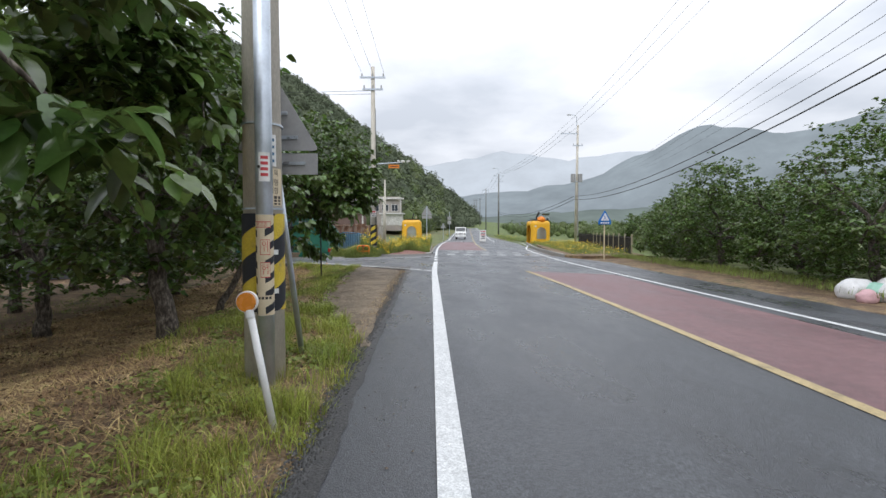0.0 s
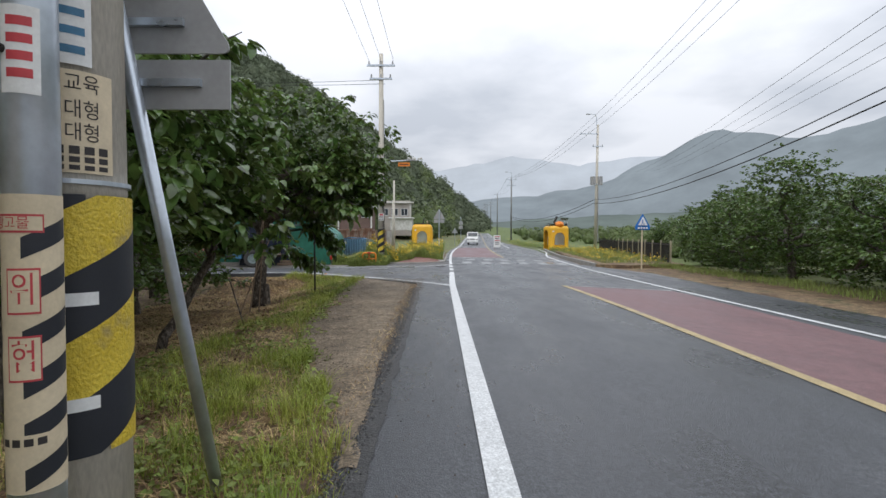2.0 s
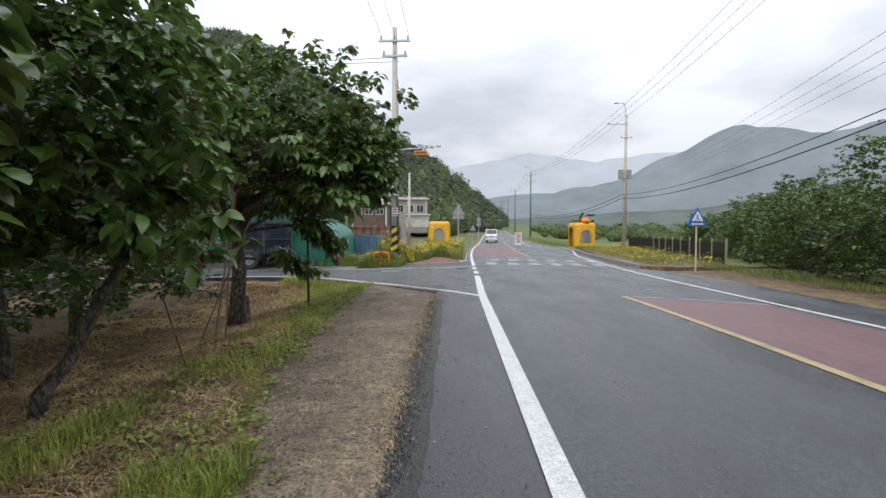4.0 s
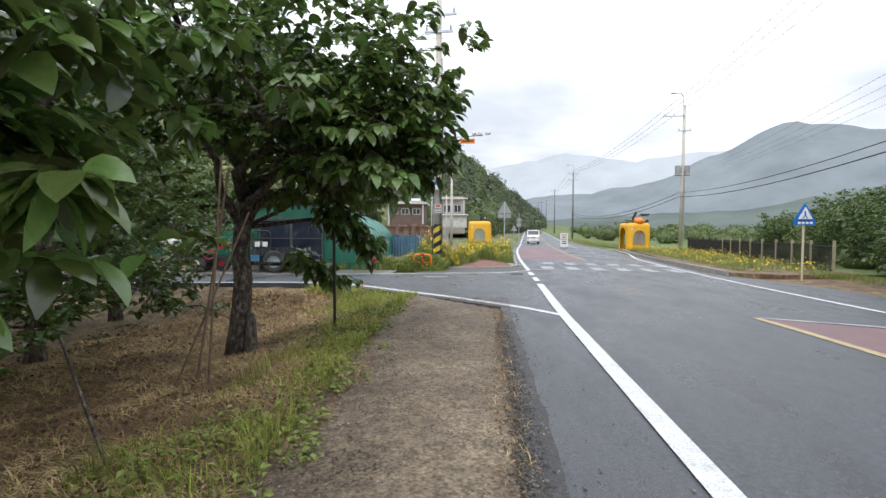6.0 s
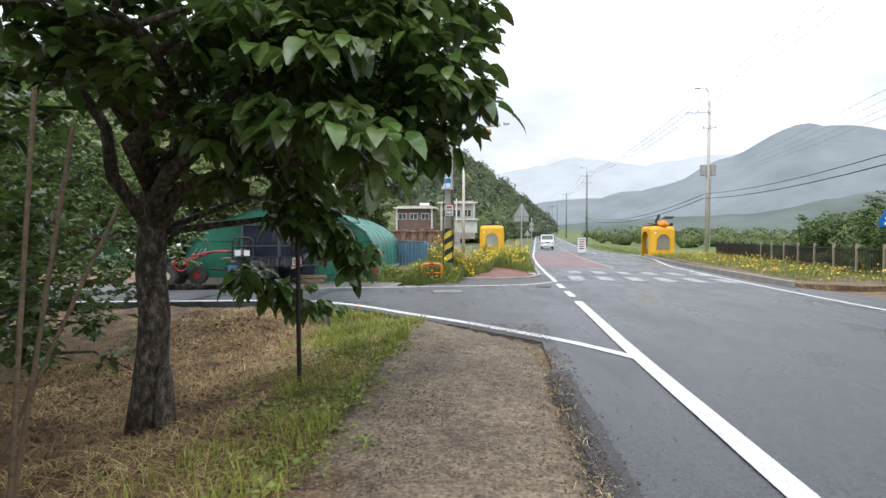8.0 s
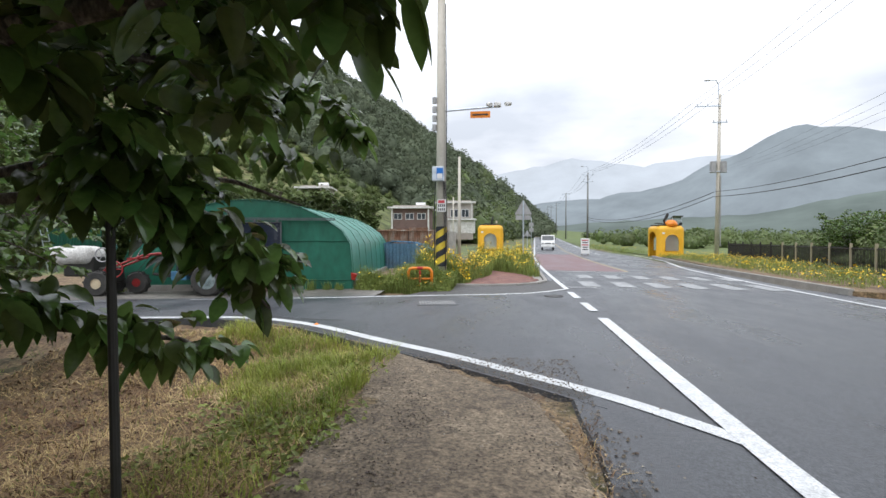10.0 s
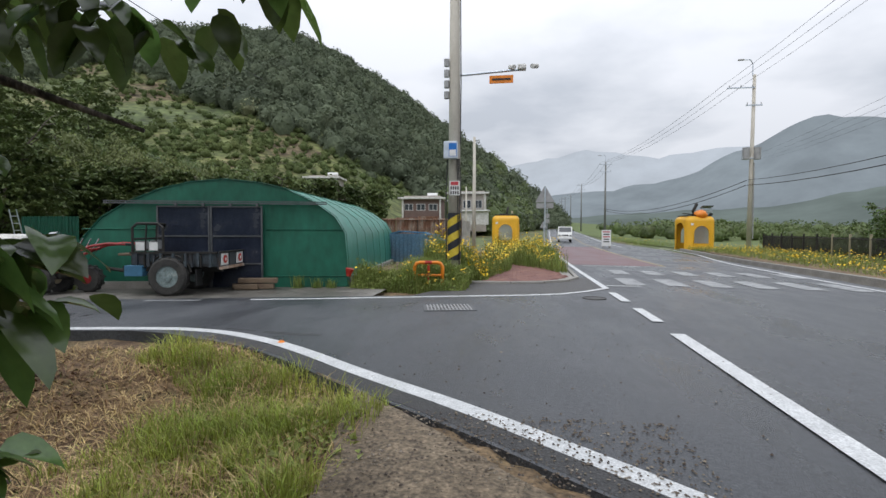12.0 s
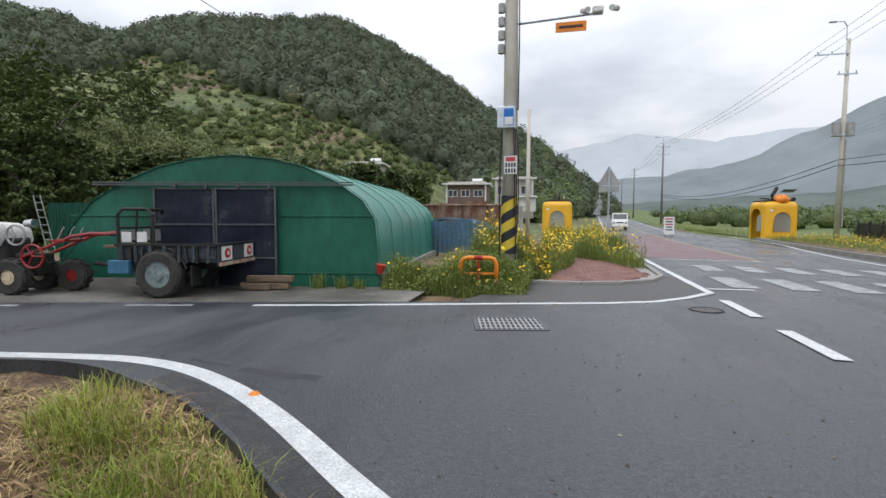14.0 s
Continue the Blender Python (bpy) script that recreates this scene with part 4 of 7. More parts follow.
def woods(name, n, region, size, per, mat, label, seed, card=.9, flat=.8):
    """Crowns: each a lumpy dark core under a loose coat of small leaf clumps."""
    g = np.random.default_rng(seed)
    pts = []
    while len(pts) < n:
        az, r = radians(g.uniform(*region[0])), g.uniform(*region[1])
        x, y = -1.3 + r * math.sin(az), 9 + r * math.cos(az)
        if region[2](math.degrees(az), r, x, y, g):
            pts.append((x, y))
    pts = np.array(pts)
    z = land(pts[:, 0], pts[:, 1])
    ctr = np.column_stack([pts, z])
    crown = size * (.42 + g.uniform(0, 1, n) ** 1.7)
    tall = flat * g.uniform(.8, 1.3, n)
    c, rad, fl = np.repeat(ctr, per, 0), np.repeat(crown, per), np.repeat(tall, per)
    lobes = g.normal(0, 1, (n, 5, 3))
    lobes /= np.linalg.norm(lobes, axis=2, keepdims=True)

    def lump(u, k):
        return .74 + .36 * np.max(np.einsum("ijk,ik->ij", lobes[k], u), axis=1) ** 2

    u = g.normal(0, 1, (n * per, 3))
    u /= np.linalg.norm(u, axis=1, keepdims=True)
    u[:, 2] = np.abs(u[:, 2]) * 1.25 - .25
    u /= np.linalg.norm(u, axis=1, keepdims=True)
    k = np.repeat(np.arange(n), per)
    reach = rad * lump(u, k) * g.uniform(.86, 1.1, n * per)
    p = c + u * reach[:, None] * np.column_stack([np.ones(n * per), np.ones(n * per), fl]) + np.column_stack([np.zeros(n * per), np.zeros(n * per), rad * .45])
    nrm = u + g.normal(0, .6, u.shape)
    nrm /= np.linalg.norm(nrm, axis=1, keepdims=True)
    a = np.cross(nrm, g.normal(0, 1, u.shape))
    a /= np.linalg.norm(a, axis=1, keepdims=True)
    b = np.cross(nrm, a)
    h = (rad * card * .38 * g.uniform(.6, 1.3, n * per))[:, None]
    V = np.stack([p + a * h * 1.25, p + b * h * 1.1 - a * h * .6, p - b * h * 1.1 - a * h * .6 - nrm * h * .2], 1).reshape(-1, 3)
    q = np.arange(n * per) * 3
    F = np.stack([q, q + 1, q + 2], 1)
    # lumpy cores
    rings, seg = 4, 8
    th = np.linspace(.12, 2.5, rings)
    uu = np.array([(math.sin(t) * math.cos(j * math.tau / seg + .3 * i), math.sin(t) * math.sin(j * math.tau / seg + .3 * i), math.cos(t)) for i, t in enumerate(th) for j in range(seg)])
    m = len(uu)
    U, kk = np.tile(uu, (n, 1)), np.repeat(np.arange(n), m)
    cr = np.repeat(crown, m) * lump(U, kk) * g.uniform(.62, .84, n * m)
    C = ctr[kk] + U * cr[:, None] * np.column_stack([np.ones(n * m), np.ones(n * m), np.repeat(tall, m)])
    C[:, 2] += np.repeat(crown, m) * .45
    base = np.array([(i * seg + j, (i + 1) * seg + j, (i + 1) * seg + (j + 1) % seg, i * seg + (j + 1) % seg) for i in range(rings - 1) for j in range(seg)])
    G = (base[None] + (np.arange(n) * m)[:, None, None]).reshape(-1, 4) + len(V)
    lid = [tuple(len(V) + m * i + j for j in range(seg)) for i in range(n)]
    return tagged(link_mesh(name, np.concatenate([V, C]), [tuple(f_) for f_ in F.tolist()] + [tuple(f_) for f_ in G.tolist()] + lid, mat, True), label, "woods", kind="stuff")


def frac(az, r):
    r0 = np.interp(az, FOOT_AZ, FOOT_R)
    return (r - r0) / (300 - r0)


def upper(az, r, x, y, g):
    lim = np.interp(az, [-90, -55, -42, -35, -25, -14, -8, 5], [.3, .3, .55, .36, .27, .20, .08, 0])
    return frac(az, r) > lim + g.normal(0, .02) and not (x > -6 and y < 150 and x > bend(y) - 6)


woods("hill_woods", 4000, ((-64, 5.4), (70, 310), upper), 3.3, 130, M["wood_leaf"], "dense dark green woods on the steep hill, their colour greyed for haze", 3, .25, .95)
woods("hill_bushes", 2300, ((-62, 2), (62, 300), lambda az, r, x, y, g: .06 < frac(az, r) < np.interp(az, [-55, -42, -35, -25, -14, -8], [.3, .55, .36, .27, .20, .08]) and noise.noise(Vector((x * .03, y * .03, 1))) > -.30 + .5 * (g.uniform() - .5) and x < bend(y) - 8 and not (-14.5 < az < -3 and r < 104)), .9, 50, M["bush_leaf"], "green bushes and orchard rows on the lower slope", 4, .34)
woods("flowering_trees", 16, ((-48, -22), (120, 240), lambda az, r, x, y, g: .12 < frac(az, r) < .42), 2.2, 130, M["pale_leaf"], "pale cream flowering trees on the slope", 14, .2)
woods("foot_trees", 110, ((-80, -28), (56, 90), lambda az, r, x, y, g: True), 3.0, 700, M["leaf_far"], "tall trees at the hill's foot", 5, .13, 1.25)
woods("foot_trees", 130, ((-30, -9), (50, 72), lambda az, r, x, y, g: az < -16.5), 1.5, 500, M["leaf_far"], "green shrubs behind the greenhouse", 6, .16)
woods("roadside_trees", 150, ((-8, 4), (95, 260), lambda az, r, x, y, g: bend(y) - 26 < x < bend(y) - 6), 3.2, 420, M["leaf_far"], "trees beside the road below the hill", 8, .16, 1.2)
woods("field_trees", 240, ((9, 48), (62, 260), lambda az, r, x, y, g: x > bend(y) + 12 and noise.noise(Vector((x * .02, y * .03, 4))) > .0), 1.7, 260, M["leaf_far"], "low trees and shrubs beyond the fields", 9, .18)
woods("fence_trees", 90, ((19, 42), (30, 66), lambda az, r, x, y, g: x > 13.2 + (y - 29.6) * .18 + 1.5), 1.25, 420, M["leaf_far"], "shrubs behind the black fence", 10, .16)


def bamboo_clump(x, y, seed, h, spread, culms=34):
    """Arching canes with drooping plumes of small leaves."""
    g = np.random.default_rng(seed)
    root = thing("bamboo_clump", "tall yellow-green bamboo clump behind the greenhouse", "bamboo", pose(x, y, float(land(x, y)) - .1))
    bm, pos, dr = B(), [], []
    for i in range(culms):
        a, q = g.uniform(0, math.tau), math.sqrt(g.uniform(0, 1))
        hh, out = h * g.uniform(.55, 1.0) * (1.05 - .25 * q), spread * (.35 + .65 * q)
        foot = Vector((math.cos(a) * q * spread * .4, math.sin(a) * q * spread * .4, 0))
        d = Vector((math.cos(a), math.sin(a), 0))
        line = [foot + d * out * .62 * t ** 2.2 + Vector((0, 0, hh * (t - .16 * t ** 4))) for t in np.linspace(0, 1, 7)]
        pipe(bm, line, [.035 * (1 - .85 * k / 6) for k in range(7)], 5)
        for k in range(420):
            t = g.uniform(.3, 1.0) ** .8 * 6
            j = min(5, int(t))
            c = line[j].lerp(line[j + 1], t - j)
            r = .32 + .5 * math.sin(math.pi * min(1, max(0, (t / 6 - .2) / .85)))
            b = g.uniform(0, math.tau)
            rr = r * math.sqrt(g.uniform(0, 1))
            pos.append(c + Vector((math.cos(b) * rr, math.sin(b) * rr, -.35 * rr + g.normal(0, .12))))
            dr.append((math.cos(b) * .6 + d.x * .4, math.sin(b) * .6 + d.y * .4, g.uniform(-1.3, -.1)))
    part("canes", bm, M["weeds"], root, "slim green canes", smooth=True)
    crown = leaves_mesh("crown", np.array([tuple(v) for v in pos]), np.array(dr), .18, M["bamboo_leaf"], False, seed)
    crown.parent = root


for k, (x, y, h, s_) in enumerate(((-40, 45, 12, 3.9), (-36.6, 44, 13.0, 3.4), (-44, 48, 12, 4.2), (-36, 51, 13.5, 4.0), (-27, 43, 5.6, 2.4), (-24, 45, 5.2, 2.4), (-21, 46, 5.2, 2.4), (-18, 47, 5.0, 2.4), (-15, 48, 4.8, 2.3), (-12.6, 48.5, 4.4, 2.0), (-25.5, 35.5, 6.4, 2.9), (-30, 37, 7, 3.0))):
    tree(x, y, 200 + k, h, s_, .2, 17, .23, "tall dark green tree behind the greenhouse", detail=False, limbs=6, subs=4, twigs=5, low=.5, fill=950, name="tall_tree", mat=M["leaf_far"])
for k, (x, y, h, s_) in enumerate(((-33.0, 45, 11.8, 2.7), (-30.2, 46, 11.0, 2.6), (-27.6, 45.5, 9.4, 2.4), (-33.5, 40.5, 9.4, 2.4), (-29.6, 41.8, 8.2, 2.2), (-25.8, 46.5, 8.6, 2.0), (-23.6, 47.5, 7.6, 1.9))):
    bamboo_clump(x, y, 240 + k, h, s_)
fields = grid_object("field", np.array([12.5, 30, 60, 120, 220]), axis((30, 66, 6), (66, 320, 20)), lambda x, y: land(x, y) + .06, M["field"])
tagged(fields, "green rice field beyond the road", "field", kind="structure")

# ---- greenhouse ----


def greenhouse():
    a, b = Vector((-12.0, 26.18, 0)), Vector((-6.02, 27.58, 0))
    root = thing("greenhouse", "arched greenhouse covered with dark green tarpaulin sheets", "greenhouse")
    wdt = (b - a).length
    ux = (b - a) / wdt
    back = Vector((-.95, 8.2, 0))
    prof = [(0, 0), (-.02, .6), (.18, 1.1), (.62, 1.62), (1.2, 1.98), (1.9, 2.28), (2.6, 2.45), (3.35, 2.52), (4.1, 2.45), (4.75, 2.3), (5.35, 2.02), (5.85, 1.66), (6.08, 1.28), (6.14, .6), (6.14, 0)]

    def at(s, z, t):
        return a + ux * s + back * t + Vector((0, 0, z + .02))
    bm = B()
    front = [bm.verts.new(at(s, z, 0)) for s, z in prof]
    bm.faces.new(front)
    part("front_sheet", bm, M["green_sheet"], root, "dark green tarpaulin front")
    # roof skin with sags between its hoops
    bm = B()
    rows = []
    for i in range(29):
        t = i / 28
        sag = -.018 * abs(math.sin(t * 7 * math.pi)) + .012 * noise.noise(Vector((t * 9, 0, 3)))
        row = []
        for j, (s, z) in enumerate(prof):
            q = 1 if 0 < j < len(prof) - 1 else 0
            row.append(bm.verts.new(at(s + (sag if s > 3 else -sag) * q * .8, z + sag * q * (z > 1), t - .004)))
        rows.append(row)
    for r0, r1 in zip(rows, rows[1:]):
        for k in range(len(prof) - 1):
            bm.faces.new((r0[k], r0[k + 1], r1[k + 1], r1[k]))
    bm.faces.new([bm.verts.new(v.co) for v in rows[-1]])
    part("roof_sheet", bm, M["green_top"], root, "paler green tarpaulin over the hoops", smooth=True)
    for i in range(8):
        bm = B()
        pipe(bm, [at(s * 1.002 - .006 + (.02 if s > 3 else -.02), z + .008, i / 7) for s, z in prof], .007, 6)
        part("hoop_strap", bm, M["green_sheet"], root)
    n = Vector((ux.y, -ux.x, 0))
    mrot = Matrix(((ux.x, -n.x, 0, 0), (ux.y, -n.y, 0, 0), (0, 0, 1, 0), (0, 0, 0, 1)))
    # two sliding doors hung from a rail
    for k, (s0, s1) in enumerate(((1.84, 3.03), (3.03, 4.22))):
        c = a + ux * ((s0 + s1) / 2) + n * (.05 + .025 * k)
        d = part("door", box(B(), (0, 0, .97), (s1 - s0 - .03, .015, 1.86)), M["black_sheet"], root, "dark plastic sliding door", at=Matrix.Translation(c) @ mrot)
        bm = B()
        for sx in (-1, 1):
            box(bm, (sx * ((s1 - s0) / 2 - .03), -.02, .97), (.035, .03, 1.9))
        for zz in (.03, .58, 1.22, 1.9):
            box(bm, (0, -.02, zz), (s1 - s0 - .1, .025, .03))
        part("door_frame", bm, M["old_metal"], d, "thin metal door frame")
    bm = B()
    box(bm, (0, 0, 0), (4.95, .04, .03), mrot)
    box(bm, (0, 0, .045), (4.95, .02, .025), mrot)
    part("door_rail", bm, M["old_metal"], root, at=Matrix.Translation(at(3.2, 1.95, 0) + n * .1))
    for s in (2.3, 2.9, 3.5, 4.1):
        part("rail_hanger", box(B(), (0, 0, 0), (.05, .06, .07), mrot), M["old_metal"], root, at=Matrix.Translation(at(s, 1.93, 0) + n * .13))
    # seams of the sheet and base boards
    for s0, s1, z in ((.2, 1.8, 1.36), (4.26, 6.05, 1.36), (.06, 1.8, .14), (4.26, 6.1, .26)):
        part("sheet_seam", rod(B(), at(s0, z, 0) + n * .012, at(s1, z, 0) + n * .012, .012, n=6), M["green_sheet"], root)
    part("base_board", box(B(), (0, 0, .08), (4.2, .04, .2), mrot), M["concrete"], root, "concrete base strip", at=Matrix.Translation(a + ux * 2.0 + n * .02))
    bm = B()
    e0, e1 = at(6.18, -.02, .02), at(6.18, -.02, 1)
    dv = (e1 - e0)
    box(bm, (0, 0, 0), (dv.length, .1, .3), Matrix.Rotation(math.atan2(dv.y, dv.x), 4, "Z"))
    part("footing", bm, M["concrete"], root, "low concrete footing along the side", at=Matrix.Translation((e0 + e1) / 2 + Vector((0, 0, .1))))
    part("red_cap", rod(B(), b + n * .05 + Vector((.02, 0, .28)), b + n * .05 + Vector((.06, 0, .46)), .05, .1), M["red"], root, "red plastic funnel at the corner")
    return root


greenhouse()
plank = thing("timber_stack", "short brown timber beams stacked by the greenhouse door", "timber", pose(-7.95, 26.75, .02, 0, 0, 13))
for k, (x, z, l) in enumerate(((0, .07, .9), (.1, .2, .85), (-.12, .07, .5))):
    part("beam", box(B(), (x, -.12 * (k == 2), z), (l, .14, .11), bevel=.008), M["timber"], plank)


def wheel(parent, c, r, w, rim_mat, hub=.5, name="wheel", lug=.035):
    """A tyre with lugs, rim and hub, axle along y."""
    root = part(name, rod(B(), (0, -w * .32, 0), (0, w * .32, 0), r * .93, n=28), M["tyre"], parent, at=Matrix.Translation(c))
    bm = B()
    ring = 24
    prof = [(r * hub, -w / 2), (r * .9, -w / 2), (r, -w * .32), (r, w * .32), (r * .9, w / 2), (r * hub, w / 2)]
    rows = []
    for i in range(ring):
        a = i * math.tau / ring
        rows.append([bm.verts.new((q * math.cos(a), y, q * math.sin(a))) for q, y in prof])
    for i in range(ring):
        for k in range(5):
            bm.faces.new((rows[i][k], rows[(i + 1) % ring][k], rows[(i + 1) % ring][k + 1], rows[i][k + 1]))
    for i in range(ring):
        a = (i + .5) * math.tau / ring
        box(bm, (r * math.cos(a), (-1) ** i * w * .2, r * math.sin(a)), (lug, w * .45, .05), Matrix.Rotation(-a, 4, "Y"))
    part("tyre", bm, M["tyre"], root)
    bm = B()
    rod(bm, (0, -w * .4, 0), (0, w * .4, 0), r * (hub + .02), n=24)
    rod(bm, (0, -w * .46, 0), (0, w * .46, 0), r * hub * .45, n=16)
    for i in range(5):
        a = i * math.tau / 5
        rod(bm, (r * hub * .68 * math.cos(a), -w * .45, r * hub * .68 * math.sin(a)), (r * hub * .68 * math.cos(a), w * .45, r * hub * .68 * math.sin(a)), .018, n=6)
    part("rim", bm, rim_mat, root)
    return root


def trailer():
    root = thing("farm_trailer", "old farm trailer with weathered blue steel bed", "trailer", pose(-9.2, 25.7, .02, 0, 0, 10))
    # local x along the bed to the right (rear), y away
    for y in (-.17, 1.0):
        wheel(root, (.05, y, .38), .395, .2, M["wheel_rim"], .56, lug=.012)
    part("axle", rod(B(), (.05, -.1, .38), (.05, .95, .38), .04), M["dark_steel"], root)
    bm = B()
    box(bm, (.16, .47, .62), (1.72, 1.25, .07))
    box(bm, (.16, -.16, .75), (1.72, .03, .22))
    box(bm, (.16, 1.1, .75), (1.72, .03, .22))
    for k in range(7):
        box(bm, (-.6 + .25 * k, -.19, .72), (.05, .04, .28))
    part("bed", bm, M["bed_paint"], root, "scraped dark blue-grey bed")
    part("top_rail", box(B(), (.16, -.17, .87), (1.77, .07, .04)), M["dark_steel"], root)
    bm = B()
    for y in (.1, .85):
        box(bm, (0, y, .52), (2.06, .08, .12))
    part("chassis", bm, M["dark_steel"], root, "rusty chassis beams")
    bm = B()
    pipe(bm, [(-.72, -.1, .55), (-.72, -.1, 1.38), (-.62, -.1, 1.47), (-.62, .95, 1.47), (-.72, 1.05, 1.38), (-.72, 1.05, .55)], .028)
    rod(bm, (-.7, -.1, 1.15), (-.7, 1.05, 1.15), .02)
    rod(bm, (-.7, .3, .8), (-.66, .3, 1.45), .018)
    rod(bm, (-.7, .7, .8), (-.66, .7, 1.45), .018)
    pipe(bm, [(-.1, -.1, .85), (-.1, -.1, 1.38), (-.2, -.1, 1.47), (-.62, -.1, 1.47)], .026)
    part("roll_frame", bm, M["dark_steel"], root, "dark steel headboard frame")
    for x in (-.55, -.28):
        part("notice", box(B(), (x, -.13, 1.0), (.17, .012, .17)), M["paper"], root, "small white notice")
    part("cross_rail", box(B(), (-.4, -.1, .93), (.6, .03, .04)), M["dark_steel"], root)
    part("tool_box", box(B(), (-.62, -.12, .5), (.36, .3, .22), bevel=.01), M["blue_faded"], root, "blue tool box")
    part("seat", box(B(), (-.85, .45, .82), (.6, .7, .05), bevel=.01), M["timber"], root)
    tail = part("tail_board", box(B(), (1.05, .47, .70), (.05, 1.27, .36), bevel=.008), M["bed_paint"], root, "rusty dark tail board")
    for y in (.06, .86):
        plate_ = part("reflector_plate", box(B(), (1.085, y, .73), (.015, .34, .24)), M["paper"], tail)
        part("reflector", rod(B(), (1.09, y, .73), (1.108, y, .73), .085, n=20), M["red"], plate_, "red ring reflector")
        part("reflector_centre", rod(B(), (1.10, y, .73), (1.114, y, .73), .035, n=14), M["paper"], plate_)
    part("catch_plate", box(B(), (1.085, .46, .73), (.015, .3, .24)), M["old_metal"], tail)
    part("lower_rail", box(B(), (1.09, .47, .55), (.04, 1.3, .06), bevel=.006), M["rust"], tail, "rusty lower rail")
    part("upper_rail", box(B(), (1.085, .47, .88), (.05, 1.3, .035), bevel=.006), M["dark_steel"], tail)
    part("drawbar", pipe(B(), [(-.7, .45, .5), (-1.2, .45, .45), (-1.6, .45, .5)], .04), M["dark_steel"], root)
    for k in range(9):
        part("bed_brace", box(B(), (-.62 + .19 * k, -.2, .70), (.03, .03, .26), Matrix.Rotation(.12 * (k % 3 - 1), 4, "Y")), M["dark_steel"] if k % 2 else M["bed_paint"], root)
    part("mud_flap", box(B(), (.62, -.1, .36), (.03, .26, .34)), M["black"], root)
    for y in (-.05, .5):
        part("head_panel", box(B(), (-.7, y + .25, 1.0), (.02, .46, .22)), M["grey_paint"], root, "grey sheet headboard panel")
    fd = B()
    pipe(fd, [(.05 + .46 * math.cos(a), -.17, .38 + .46 * math.sin(a)) for a in np.linspace(.2, 2.9, 10)], .025, 6)
    part("mudguard", fd, M["dark_steel"], root)
    return root


trailer()


def tiller():
    root = thing("power_tiller", "red two-wheeled power tiller with long handlebars and covered engine", "tiller", pose(-11.75, 25.15, .02, 0, 0, 10))
    for y in (0, .6):
        wheel(root, (-.05, y, .3), .31, .2, M["cream"], .42)
    wheel(root, (.62, .55, .28), .28, .2, M["dark_red"], .4)
    part("gear_case", box(B(), (.1, .3, .5), (.45, .35, .4), bevel=.04), M["dark_steel"], root)
    part("engine", box(B(), (-.55, .3, .72), (.75, .5, .5), bevel=.05), M["dark_steel"], root, "oily dark diesel engine")
    bm = box(B(), (-.75, .3, 1.0), (1.1, .75, .5), bevel=.16)
    for vv in bm.verts:
        vv.co += Vector((noise.noise(vv.co * 4), noise.noise(vv.co * 4 + Vector((5, 0, 0))), noise.noise(vv.co * 3))) * .06
    part("cover", bm, M["dirty_white"], root, "crumpled white plastic cover", smooth=True)
    for y in (.08, .55):
        bm = B()
        pipe(bm, [(.05, y, .62), (.5, y, .8), (1.0, y, 1.0), (1.35, y, 1.05), (1.7, y, 1.04)], .028)
        part("handlebar", bm, M["dark_red"], root, "long red handlebar")
        part("grip", rod(B(), (1.62, y, 1.045), (1.85, y, 1.03), .026), M["black"], root)
    bm = B()
    box(bm, (.75, .3, .92), (.25, .5, .04))
    rod(bm, (1.0, .08, 1.0), (1.0, .55, 1.0), .02)
    part("control_plate", bm, M["dark_red"], root)
    for k in range(3):
        part("lever", pipe(B(), [(.6 + .1 * k, .2 + .1 * k, .9), (.75 + .1 * k, .2 + .1 * k, 1.15)], .012), M["chrome"], root)
    for (x, z, r) in ((.1, 1.02, .17), (.38, .66, .2)):
        bm = B()
        pipe(bm, [(x + r * math.cos(a), -.05, z + r * math.sin(a)) for a in np.linspace(0, math.tau, 17)], .018, 6)
        for a in (0, 2.1, 4.2):
            rod(bm, (x, -.05, z), (x + r * math.cos(a), -.05, z + r * math.sin(a)), .012, n=6)
        part("flywheel", bm, M["grey_paint"] if z > .9 else M["dark_red"], root)
    part("headlamp", rod(B(), (.2, .05, 1.22), (.36, .05, 1.22), .06, .08), M["chrome"], root)
    part("cable", pipe(B(), [(1.2, .08, 1.0), (.9, .0, .6), (.6, .02, .55), (.3, .05, .8)], .008, 5), M["wire"], root)
    return root


tiller()

# ---- poles ----


